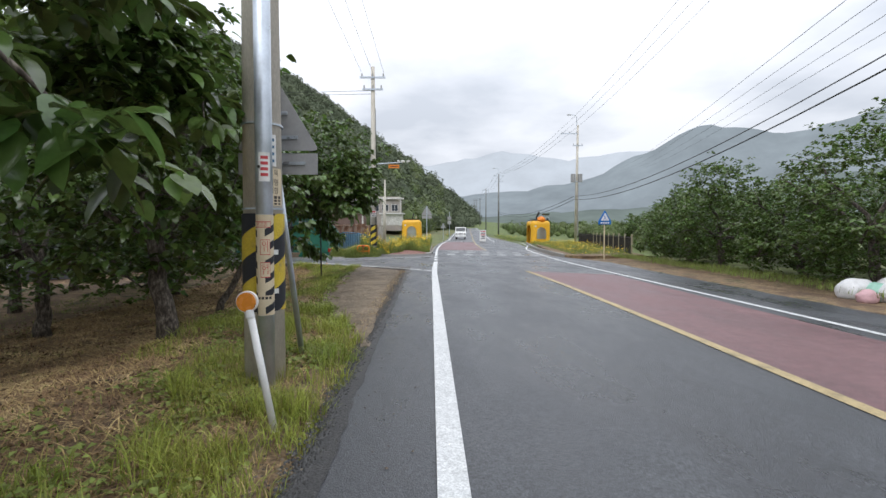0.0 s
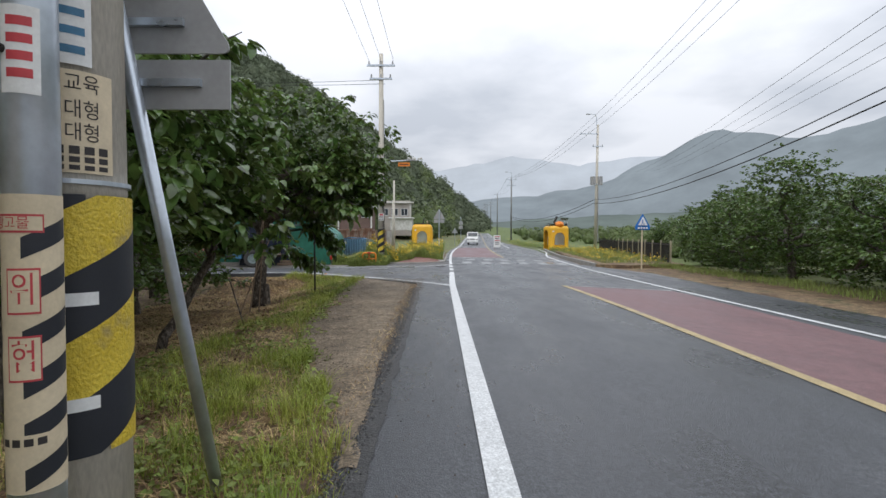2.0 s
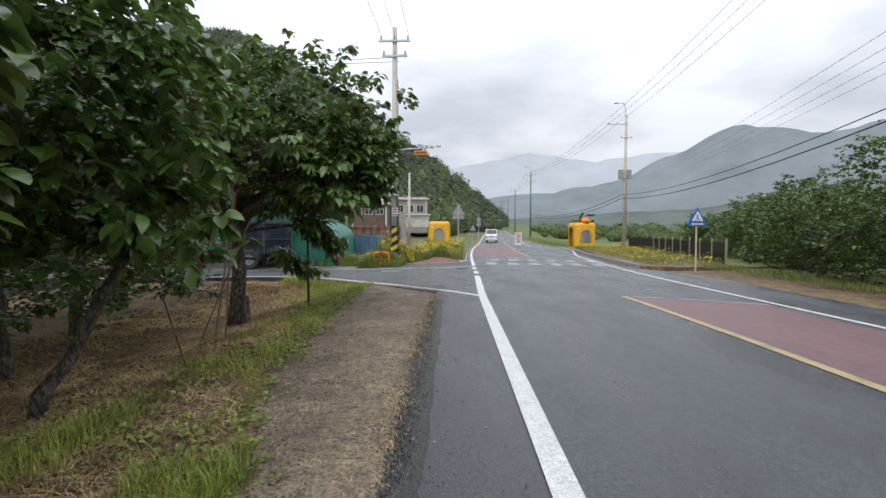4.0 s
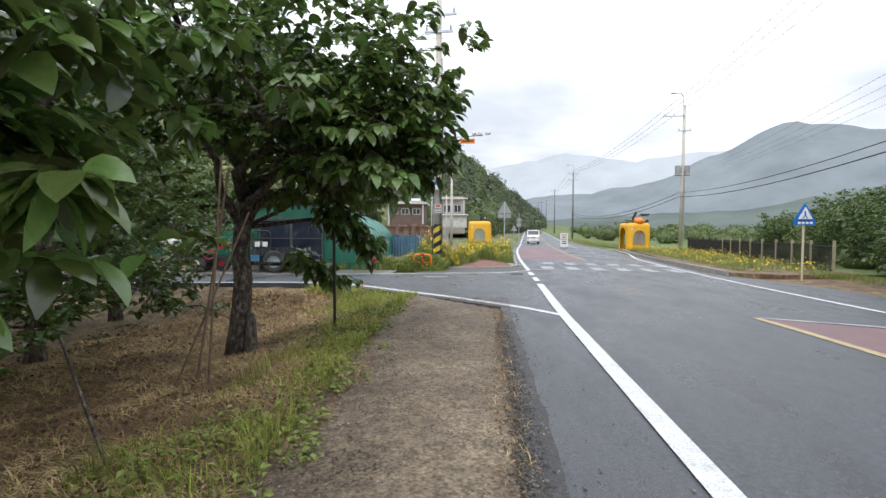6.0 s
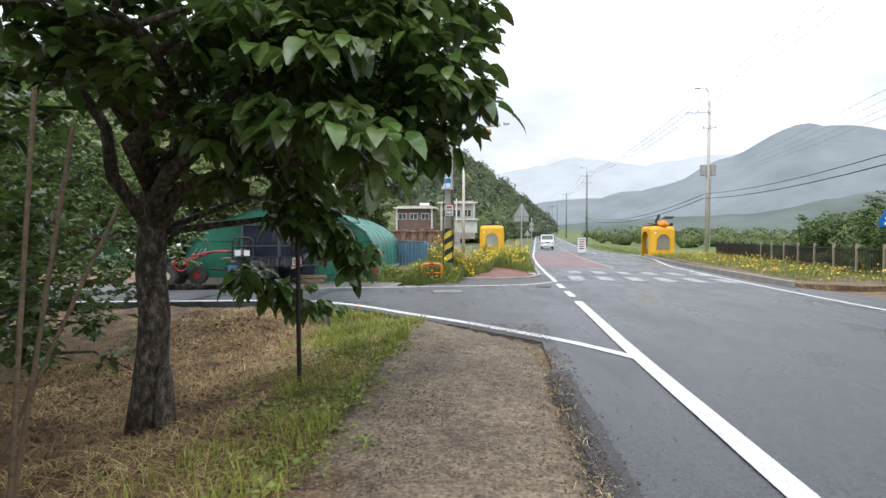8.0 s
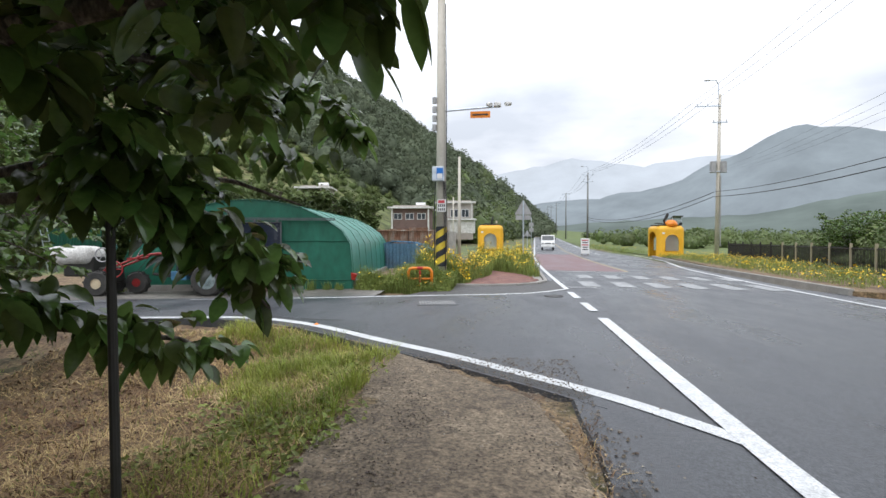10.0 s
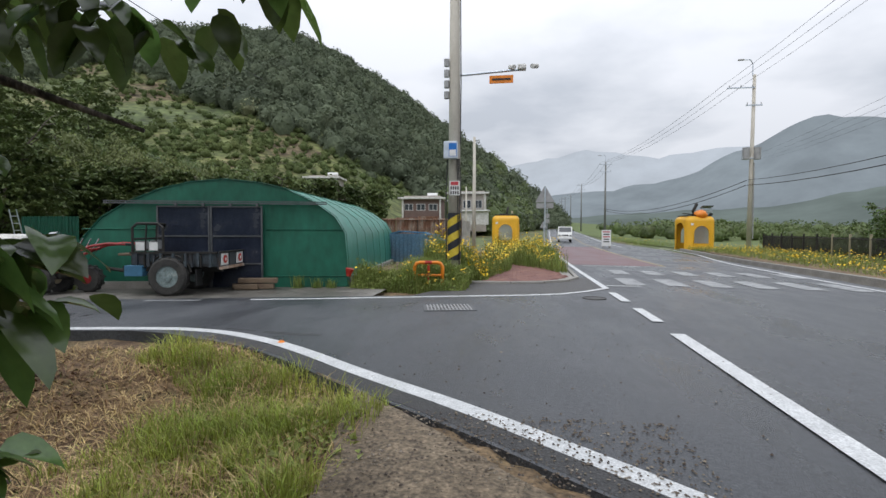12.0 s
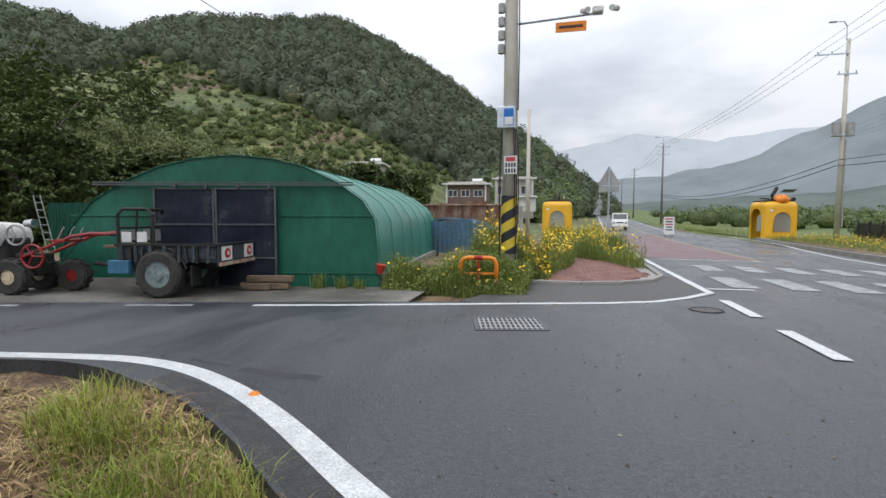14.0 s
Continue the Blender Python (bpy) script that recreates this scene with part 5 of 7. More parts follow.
def utility_pole(x, y, h, r, label, lamp=False, arms=(), lean=0.0, name="utility_pole", z=None, transformer=False):
    z0 = (float(land(x, y)) if z is None else z) - .05
    root = thing(name, label, "pole", pose(x, y, z0))
    part("shaft", rod(B(), (0, 0, 0), (lean, 0, h), r, r * .62, 20), M["far_pole"] if y > 100 else M["pole_concrete"], root, smooth=True)
    for (ah, w, side) in arms:
        arm = part("crossarm", box(B(), (lean * ah / h + side * w / 2, -.12, ah), (w, .09, .09)), M["steel"], root)
        for k in range(3):
            xx = lean * ah / h + side * w / 2 + (k - 1) * w * .42
            part("insulator", rod(B(), (xx, -.12, ah + .04), (xx, -.12, ah + .24), .05, .035, 8), M["grey_paint"], arm)
    if lamp:
        part("lamp_arm", pipe(B(), [(0, 0, h - .1), (0, 0, h + .9), (-.25, -.1, h + 1.25), (-.9, -.3, h + 1.2)], .04), M["steel"], root)
        part("lamp_head", box(B(), (-1.1, -.35, h + 1.18), (.5, .2, .1), bevel=.03), M["grey_paint"], root)
    if transformer:
        for sx in (-.45, .45):
            part("transformer", rod(B(), (sx, -.15, h * .52), (sx, -.15, h * .52 + 1.0), .28, n=18), M["grey_paint"], root, "grey cylindrical transformer")
        part("bracket", box(B(), (0, -.15, h * .52 + .1), (1.6, .1, .08)), M["steel"], root)
        part("riser", rod(B(), (.22, -.2, 1), (.2, -.2, h * .5), .05), M["grey_paint"], root)
    return root


def hazard_wrap(root, r, z0, z1, bands, x=0.0, y=0.0):
    """Slanting black and yellow bands round a pole."""
    n = 36
    step = (z1 - z0) / bands
    for k in range(-3, bands + 1):
        bm = B()
        prev = None
        for i in range(n + 1):
            a = i * math.tau / n
            off = i / n * step * 3.0
            lo, hi = [min(max(z0 + k * step + off + q * step, z0), z1) for q in (0, 1)]
            p = [bm.verts.new((x + r * math.cos(a + 1.57), y + r * math.sin(a + 1.57), zz)) for zz in (lo, hi)]
            if prev and hi - lo > .002 and prev[1].co.z - prev[0].co.z > .002:
                bm.faces.new((prev[0], p[0], p[1], prev[1]))
            prev = p
        bmesh.ops.delete(bm, geom=[v for v in bm.verts if not v.link_faces], context="VERTS")
        if not bm.faces:
            bm.free()
            continue
        part("hazard_band", bm, M["yellow_band"] if k % 2 else M["black_band"], root, "yellow reflective band" if k % 2 else "black band", smooth=True)


# the pole at the corner, with the camera arm
pole2 = utility_pole(-3.7, 29.4, 10.95, .175, "concrete utility pole with hazard wrap, meter box and camera arm", arms=((10.3, 1.5, 0), (9.6, 1.2, 0)), z=.28)
hazard_wrap(pole2, .180, .35, 1.6, 6)
part("meter_box", box(B(), (-.06, -.27, 3.22), (.36, .2, .44), bevel=.012), M["steel"], pole2, "steel meter box with a blue notice")
part("notice", box(B(), (.0, -.375, 3.22), (.2, .008, .34)), M["blue_sign"], pole2, "blue and white notice")
part("notice_text", box(B(), (.0, -.381, 3.14), (.17, .006, .16)), M["paper"], pole2)
bm = B()
for k, (x0, w) in enumerate(((-.19, .016), (.15, .014), (.19, .012), (.11, .01))):
    pipe(bm, [(x0, -.12, .1 + .9 * (k > 1)), (x0 * 1.05, -.16, 1.5), (x0, -.17, 2.4), (x0 * .8, -.2, 3.0)], w, 8)
part("cable_riser", bm, M["wire"], pole2, "black cables clipped to the pole")
bm = B()
pipe(bm, [(.17, -.12, 3.4), (.18, -.1, 5.0), (.15, -.1, 8.5)], .014, 8)
part("cable_riser", bm, M["wire"], pole2)
part("poster", box(B(), (.03, -.195, 2.25), (.27, .012, .38)), M["paper"], pole2, "white poster with bold lettering")
arm = part("camera_arm", rod(B(), (.1, 0, 5.22), (1.75, .1, 5.34), .032), M["steel"], pole2)
part("camera_housing", box(B(), (1.75, .1, 5.39), (.22, .2, .14), bevel=.03), M["dirty_white"], arm)
for sx in (-.2, .26):
    part("camera", rod(B(), (1.75 + sx, -.06, 5.36), (1.75 + sx * 1.5, .2, 5.44), .06, n=12), M["dirty_white"], arm, "white surveillance camera")
plate = part("sign_board", box(B(), (1.22, .05, 5.09), (.62, .03, .2)), M["orange"], arm, "orange name board with unreadable lettering")
part("lettering", box(B(), (1.22, .03, 5.09), (.48, .012, .045)), M["ink"], plate)
for k in range(4):
    part("junction_box", rod(B(), (-.2, -.1, 4.6 + .28 * k), (-.2, -.1, 4.78 + .28 * k), .07, n=10), M["grey_paint"], pole2)
for zz in (2.25, 2.13):
    for q in range(4):
        part("bar", box(B(), (-.06 + .06 * q, -.204, zz), (.036, .006, .085)), M["ink"], pole2)
part("bar", box(B(), (.03, -.204, 2.37), (.2, .006, .09)), M["red_ink"], pole2)
# thin white pole, far poles
utility_pole(-3.8, 37.0, 5.3, .09, "slim pale steel pole", name="steel_pole", z=.05)
utility_pole(17.9, 62.0, 15.0, .2, "concrete utility pole with transformers and street lamp", lamp=True, arms=((13.9, 2.2, -1), (12.4, 1.3, 0)), transformer=True, lean=.15)
far_poles = []
for k, (yy, xx, hh) in enumerate(((108, 14.0, 13.4), (160, 16.6, 13.4), (212, 19.4, 13.4), (262, 22.2, 13), (315, 25.4, 13), (370, 29, 13))):
    utility_pole(xx, yy, hh, .2, "concrete utility pole along the far road", lamp=(k == 0), arms=((hh - .4, 2.2, 0), (hh - 1.7, 2.0, 0)))
    far_poles.append((xx, yy, float(land(xx, yy)) + hh))
utility_pole(-7.6, 72, 6.5, .11, "thin pole by the houses")


def wire(a, b, sag, r=.012, label="thin black overhead power cable", n=18):
    cu = bpy.data.curves.new("power_line", "CURVE")
    cu.dimensions, cu.bevel_depth, cu.bevel_resolution = "3D", r, 1
    sp = cu.splines.new("POLY")
    sp.points.add(n)
    for i in range(n + 1):
        t = i / n
        p = Vector(a).lerp(Vector(b), t)
        sp.points[i].co = (p.x, p.y, p.z - sag * 4 * t * (1 - t), 1)
    cu.materials.append(M["wire"])
    return tagged(new("power_line", cu), label, "cable", "overhead cables")


for dx, dz in ((-1.9, 14.1), (-1.0, 14.2), (-.15, 14.15)):
    wire((17.6 + dx, 62, dz), (11.6 + dx * .9, 2, 13.4 + dz - 14.1), .8, .011)
    wire((17.6 + dx, 62, dz), (14.0 + dx * .9 + 1.0, 108, far_poles[0][2]), .9, .014)
for dz, rr in ((5.85, .022), (5.4, .028)):
    wire((17.7, 62, dz), (11.6, -8, dz + 4.5), 2.4, rr, "thick black overhead telephone cable")
wire((17.6, 62, 5.8), (14.0, 108, 5.5), 1.3, .03, "thick black overhead telephone cable")
wire((17.6, 62, 5.4), (14.0, 108, 5.2), 1.4, .03, "thick black overhead telephone cable")
for a, b in zip(far_poles, far_poles[1:]):
    for dx in (-1, 0, 1):
        wire((a[0] + dx, a[1], a[2] - .2), (b[0] + dx, b[1], b[2] - .2), 1.0, .016)
for dx in (-.65, 0, .65):
    wire((-3.7 + dx, 29.4, 10.85), (-2.6 + dx, -14, 10.3), .6, .009)
wire((-3.7, 29.4, 9.8), (-45, 33, 12.5), .8, .012)
wire((-3.5, 29.4, 9.6), (-50, 31, 12.0), .8, .012)
wire((-23, 55, 14), (-13, 14, 9), .6, .02)
for k in range(4):
    wire((76 + 3 * k, 200, 27), (13.2 + 1.1 * k, 12, 9.6), 1.0, .012)

# ---- the near pole with its pipe, wraps, notices and sign ----
near_pole = thing("utility_pole", "thick concrete pole with striped wrap, steel pipe and notices", "pole", pose(-1.75, 5.0, -.003) @ Matrix.Diagonal((.87, .87, .97, 1)))
part("shaft", rod(B(), (0, 0, -.3), (0, 0, 12), .232, .15, 32), M["pole_concrete"], near_pole, smooth=True)
hazard_wrap(near_pole, .237, .72, 1.72, 4)
near_pipe = part("steel_pipe", rod(B(), (.144, -.374, -.3), (.144, -.374, 5.6), .090, n=24), M["steel"], near_pole, "galvanised steel pipe strapped to the pole", smooth=True)


def wrap_sheet(r, cx, cy, a0, a1, z0, z1, mat, parent, name, label="", slant=0.0, n=10):
    """A sheet bent round a pole between two angles."""
    bm = B()
    prev = None
    for i in range(n + 1):
        a = radians(a0 + (a1 - a0) * i / n)
        p = [bm.verts.new((cx + r * math.cos(a), cy + r * math.sin(a), z + slant * i / n)) for z in (z0, z1)]
        if prev:
            bm.faces.new((prev[0], p[0], p[1], prev[1]))
        prev = p
    return part(name, bm, mat, parent, label, smooth=True)


px0, py0 = .144, -.374
wrap_sheet(.0925, px0, py0, 150, 390, .72, 1.70, M["cream"], near_pipe, "warning_wrap", "cream and black warning wrap", n=24)
for k in range(6):
    z = .74 + .152 * k
    wrap_sheet(.0938, px0, py0, 158, 232, z + .035, z + .105, M["black_band"], near_pipe, "stripe", slant=-.06)
    wrap_sheet(.0938, px0, py0, 288, 384, z - .01, z + .06, M["black_band"], near_pipe, "stripe", slant=.07)
wrap_sheet(.0942, px0, py0, 205, 330, 1.575, 1.635, M["red_ink"], near_pipe, "bar", "red frame with lettering")
wrap_sheet(.0950, px0, py0, 208, 327, 1.582, 1.628, M["cream"], near_pipe, "panel")
for z in (1.31, 1.09):
    wrap_sheet(.0945, px0, py0, 258, 322, z, z + .15, M["red_ink"], near_pipe, "frame")
    wrap_sheet(.0952, px0, py0, 261, 319, z + .007, z + .143, M["cream"], near_pipe, "panel")
wrap_sheet(.0945, px0, py0, 205, 350, .865, .915, M["cream"], near_pipe, "panel")
for k in range(5):
    wrap_sheet(.0950, px0, py0, 215 + 24 * k, 232 + 24 * k, .878, .903, M["ink"], near_pipe, "bar")


def curved_text(txt, size, r, cx, cy, mid, z, mat, parent, squeeze=1.0):
    """Letters from the built-in font, bent round a pole."""
    cu = bpy.data.curves.new("lettering", "FONT")
    cu.body, cu.size, cu.align_x, cu.align_y = txt, size, "CENTER", "CENTER"
    tmp = bpy.data.objects.new("lettering", cu)
    me = bpy.data.meshes.new_from_object(tmp)
    bpy.data.objects.remove(tmp)
    for v in me.vertices:
        a = radians(mid) + v.co.x * squeeze / r
        v.co = (cx + r * math.cos(a), cy + r * math.sin(a), z + v.co.y)
    me.materials.clear()
    me.materials.append(mat)
    ob = new("lettering", me)
    ob.parent = parent
    return ob


curved_text("위", .115, .0962, px0, py0, 290, 1.385, M["red_ink"], near_pipe, .8)
curved_text("험", .115, .0962, px0, py0, 290, 1.165, M["red_ink"], near_pipe, .8)
curved_text("광고물", .045, .0962, px0, py0, 268, 1.605, M["red_ink"], near_pipe)
wrap_sheet(.0938, px0, py0, 255, 330, 2.02, 2.30, M["paper"], near_pipe, "notice", "torn white notice")
for k in range(4):
    wrap_sheet(.0944, px0, py0, 268, 316, 2.07 + .055 * k, 2.10 + .055 * k, M["red_ink"], near_pipe, "bar")
part("bolt", rod(B(), (px0 - .02, py0 - .085, 2.16), (px0 - .02, py0 - .107, 2.16), .014, n=8), M["dark_steel"], near_pipe)
wrap_sheet(.2325, 0, 0, 286, 348, 1.80, 2.18, M["cream"], near_pole, "notice", "cream notice with lines of dark lettering")
for k, txt in enumerate(("교육", "대형", "대형")):
    curved_text(txt, .075, .2345, 0, 0, 319, 2.13 - .085 * k - .012 * (k > 0), M["ink"], near_pole, .95)
for k, (h, m_) in ((4.7, (.03, "ink")), (5.4, (.022, "ink")), (6.0, (.018, "ink"))):
    z = 2.12 - .05 * k
    for q in range(4):
        wrap_sheet(.2340, 0, 0, 294 + 13 * q, 303 + 13 * q, z - h / 2, z + h / 2, M[m_], near_pole, "bar", n=3)
wrap_sheet(.2325, 0, 0, 292, 328, 2.2, 2.52, M["paper"], near_pole, "notice", "white notice with small lettering")
for k in range(4):
    wrap_sheet(.2340, 0, 0, 298, 322, 2.24 + .07 * k, 2.27 + .07 * k, M["blue_faded"], near_pole, "bar", n=3)
for z in (1.76, 2.62):
    part("strap", rod(B(), (0, 0, z), (0, 0, z + .018), .2345, n=28), M["steel"], near_pole)
for z in (.9, 1.3):
    wrap_sheet(.2395, 0, 0, 300, 330, z, z + .05, M["paper"], near_pole, "patch")

road_sign = thing("road_sign", "grey back of a triangular road sign on a leaning post", "road sign", pose(0, 0, 0))
part("post", rod(B(), (-1.64, 6.0, -.1), (-1.74, 5.25, 2.6), .034, n=16), M["steel"], road_sign, "leaning grey steel post", smooth=True)


def rounded(pts, r=.07, n=5):
    """Corner-rounded outline."""
    out = []
    k = len(pts)
    for i in range(k):
        p, a, b = Vector(pts[i]), Vector(pts[i - 1]), Vector(pts[(i + 1) % k])
        u, w = (a - p).normalized() * r, (b - p).normalized() * r
        for j in range(n + 1):
            t = j / n
            out.append(tuple((p + u) * (1 - t) ** 2 + p * 2 * t * (1 - t) + (p + w) * t * t))
    return out


def sign_plate(outline, m, parent, mat, name="plate", label="", depth=.012):
    return part(name, prism(B(), outline, depth), mat, parent, label, at=m)


lean_m = pose(-1.72, 5.40, .03, 0, 0, 0)
tri = sign_plate(rounded([(-.45, 2.34), (.45, 2.34), (0, 3.1)]), lean_m, road_sign, M["grey_paint"], "triangle_plate", "grey aluminium triangle seen from behind")
sign_plate([(-.43, 2.08), (.43, 2.08), (.43, 2.31), (-.43, 2.31)], lean_m, road_sign, M["grey_paint"], "lower_plate", "grey aluminium plate seen from behind")
for z, w in ((2.2, .6), (2.48, .44), (2.74, .22)):
    part("stiffener", box(B(), (0, -.018, z), (w, .022, .035)), M["steel"], road_sign, at=lean_m)

marker = thing("delineator", "white tilted delineator post with round orange reflector", "road marker", pose(0, 0, 0))
part("post", rod(B(), (-1.20, 3.6, .0), (-1.365, 3.58, .92), .027, n=14), M["white"], marker, smooth=True)
bm = B()
rod(bm, (-1.383, 3.577, .975), (-1.383, 3.60, .975), .080, n=28)
part("disc", bm, M["white"], marker, "white disc rim")
part("reflector", rod(B(), (-1.383, 3.560, .975), (-1.383, 3.578, .975), .069, n=28), M["orange_reflector"], marker, "orange reflector")
part("collar", rod(B(), (-1.358, 3.58, .86), (-1.368, 3.58, .905), .033, n=14), M["white"], marker)

# stakes by the corner tree
def stake(a, b, r, mat, label, name="stake"):
    return tagged(part(name, rod(B(), a, b, r, r * .85, 10), mat, None), label, "stake")


stake((-3.85, 16.5, -.2), (-3.87, 16.5, 1.9), .026, M["dark_steel"], "dark rusty steel stake in the grass")
stake((-4.42, 13.9, -.3), (-4.30, 14.0, 2.3), .014, M["timber"], "thin bamboo prop under the tree", "bamboo_prop")
stake((-4.75, 14.2, -.35), (-4.45, 14.4, 2.2), .016, M["timber"], "thin bamboo prop under the tree", "bamboo_prop")
stake((-4.95, 14.1, -.35), (-4.30, 14.6, 1.7), .014, M["timber"], "thin bamboo prop under the tree", "bamboo_prop")
stake((-3.9, 11.9, -.2), (-4.15, 11.8, .75), .012, M["bark"], "short dark twig stake", "twig_stake")

# ---- drain grate ----
grate = thing("drain_grate", "rusty steel drain grate set in the lane", "drain", pose(-3.24, 24.93, .002, 0, 0, 13))
# flat black sheet painted in for the shade below the bars
part("pit", box(B(), (0, 0, .001), (.80, .68, .004)), M["black"], grate)
bm = B()
for sy in (-1, 1):
    box(bm, (0, sy * .355, .004), (.90, .05, .012))
for sx in (-1, 1):
    box(bm, (sx * .425, 0, .004), (.05, .68, .012))
part("frame", bm, M["old_metal"], grate)
for k in range(13):
    b_ = part("bar", box(B(), (-.37 + k * .0617, 0, .007), (.022, .66, .012)), M["grey_paint"], grate)
for k in range(4):
    part("cross_bar", box(B(), (0, -.25 + .165 * k, .006), (.80, .03, .01)), M["grey_paint"], grate)

# ---- pavement corner with pavers ----
pv = [(-3.05, 29.15), (-2.2, 29.2), (-1.4, 29.5), (-.75, 30.05), (-.42, 30.9), (-.36, 33.0), (-.3, 46), (-3.05, 46)]


def slab(name, outline, z0, z1, mat, label, category):
    bm = B()
    lo = [bm.verts.new((x, y, z0)) for x, y in outline]
    hi = [bm.verts.new((x, y, z1)) for x, y in outline]
    bm.faces.new(hi)
    for i in range(len(lo)):
        j = (i + 1) % len(lo)
        bm.faces.new((lo[i], lo[j], hi[j], hi[i]))
    return tagged(part(name, bm, mat), label, category, kind="structure")


pavement = slab("pavement", pv, -.1, .032, M["concrete"], "pavement bed under red pavers", "pavement")
slab("asphalt_patch", [(-4.2, 26.5), (-3.3, 29.1), (-1.4, 29.45), (-.6, 30.05), (-.2, 31.2), (.1, 31.2), (.1, 28.3), (-.4, 27.7), (-1.1, 27.1), (-1.9, 26.75), (-3.4, 26.35)], -.1, .001, M["asphalt_rough"], "coarse dark asphalt patch before the kerb", "asphalt")
kerb = thing("kerb", "pale concrete kerb round the pavement corner", "kerb", kind="structure")
edge = [(-3.2, 29.08), (-2.2, 29.1), (-1.36, 29.4), (-.68, 29.97), (-.33, 30.86), (-.26, 33.0), (-.2, 36), (-.1, 40)]
for a, b in zip(edge, edge[1:]):
    L_ = math.dist(a, b)
    n_ = max(1, round(L_ / 1.0))
    for i in range(n_):
        p, q = [tuple(a[k] + (b[k] - a[k]) * t for k in (0, 1)) for t in (i / n_, (i + 1) / n_)]
        part("kerbstone", box(B(), (0, 0, -.035), (math.dist(p, q) - .006, .12, .19), bevel=.012), M["concrete"], kerb, at=pose((p[0] + q[0]) / 2, (p[1] + q[1]) / 2, 0, 0, 0, math.degrees(math.atan2(q[1] - p[1], q[0] - p[0]))))
kerb_r = thing("kerb", "grey concrete kerb along the far verge", "kerb", kind="structure")
for k in range(28):
    y0 = 28.5 + k
    x0, x1 = [float(bend(y)) + float(np.interp(y, [28, 40, 58], [7.55, 8.15, 9.9])) for y in (y0, y0 + 1)]
    part("kerbstone", box(B(), (0, 0, -.02), (1.0, .15, .26), bevel=.015), M["concrete"], kerb_r, at=pose((x0 + x1) / 2, y0 + .5, -.02, 0, 0, math.degrees(math.atan2(1, x1 - x0))))
verge_r = slab("verge_bank", [(7.6, 28.5), (8.15, 33), (8.9, 40), (10.2, 49), (11.9, 57), (17.6, 58), (12.4, 28.8), (9, 27.6)], -.3, .03, M["soil"], "soil bank behind the far kerb", "verge")

# ---- red and yellow barrier ----
bar = thing("pipe_barrier", "low orange and red pipe barrier in the weeds", "barrier", pose(-4.1, 27.75, .05, 0, 0, 4))
bm = B()
pipe(bm, [(-.33, 0, -.1), (-.33, 0, .46), (-.28, 0, .54), (-.2, 0, .56), (.2, 0, .56), (.28, 0, .54), (.33, 0, .46), (.33, 0, -.1)], .042, 12)
part("hoop", bm, M["orange"], bar, "orange bent pipe", smooth=True)
part("mid_rail", rod(B(), (-.33, 0, .26), (.33, 0, .26), .03), M["orange"], bar)
for x in (-.02, .02):
    part("red_sleeve", rod(B(), (x - .06, 0, .56), (x + .06, 0, .56), .045, n=14), M["red"], bar)
part("red_post", rod(B(), (0, -.01, .05), (0, -.01, .5), .03), M["red"], bar)

# ---- bus shelters ----


def arch_cut(ow, oh, sill, depth, m):
    top = [(ow / 2 * math.cos(a), oh - ow / 2 + ow / 2 * math.sin(a)) for a in np.linspace(math.pi, 0, 15)]
    return prism(B(), [(-ow / 2, sill)] + top + [(ow / 2, sill)], depth, m)


def soft_box(w, h, r):
    """A box with rounded upright and top edges."""
    bm = B()
    v = bmesh.ops.create_cube(bm, size=1.0)["verts"]
    bmesh.ops.transform(bm, matrix=Matrix.Translation((0, 0, h / 2)) @ Matrix.Diagonal((w, w, h, 1)), verts=v)
    es = [e for e in bm.edges if max(q.co.z for q in e.verts) > .01]
    bmesh.ops.bevel(bm, geom=es, offset=r, segments=6, affect="EDGES", profile=0.5)
    return bm


def carved(name, body, cutters, mat, parent, label):
    """The body with the cutters taken out of it, as one mesh."""
    ob = part(name, body, mat, None, label)
    tools = []
    for c in cutters:
        t = part("cutter", c, mat)
        md = ob.modifiers.new("cut", "BOOLEAN")
        md.operation, md.object, md.solver = "DIFFERENCE", t, "EXACT"
        tools.append(t)
    bpy.context.view_layer.update()
    me = bpy.data.meshes.new_from_object(ob.evaluated_get(bpy.context.evaluated_depsgraph_get()))
    ob.modifiers.clear()
    ob.data = me
    for t in tools:
        bpy.data.objects.remove(t)
    ob.parent = parent
    return ob


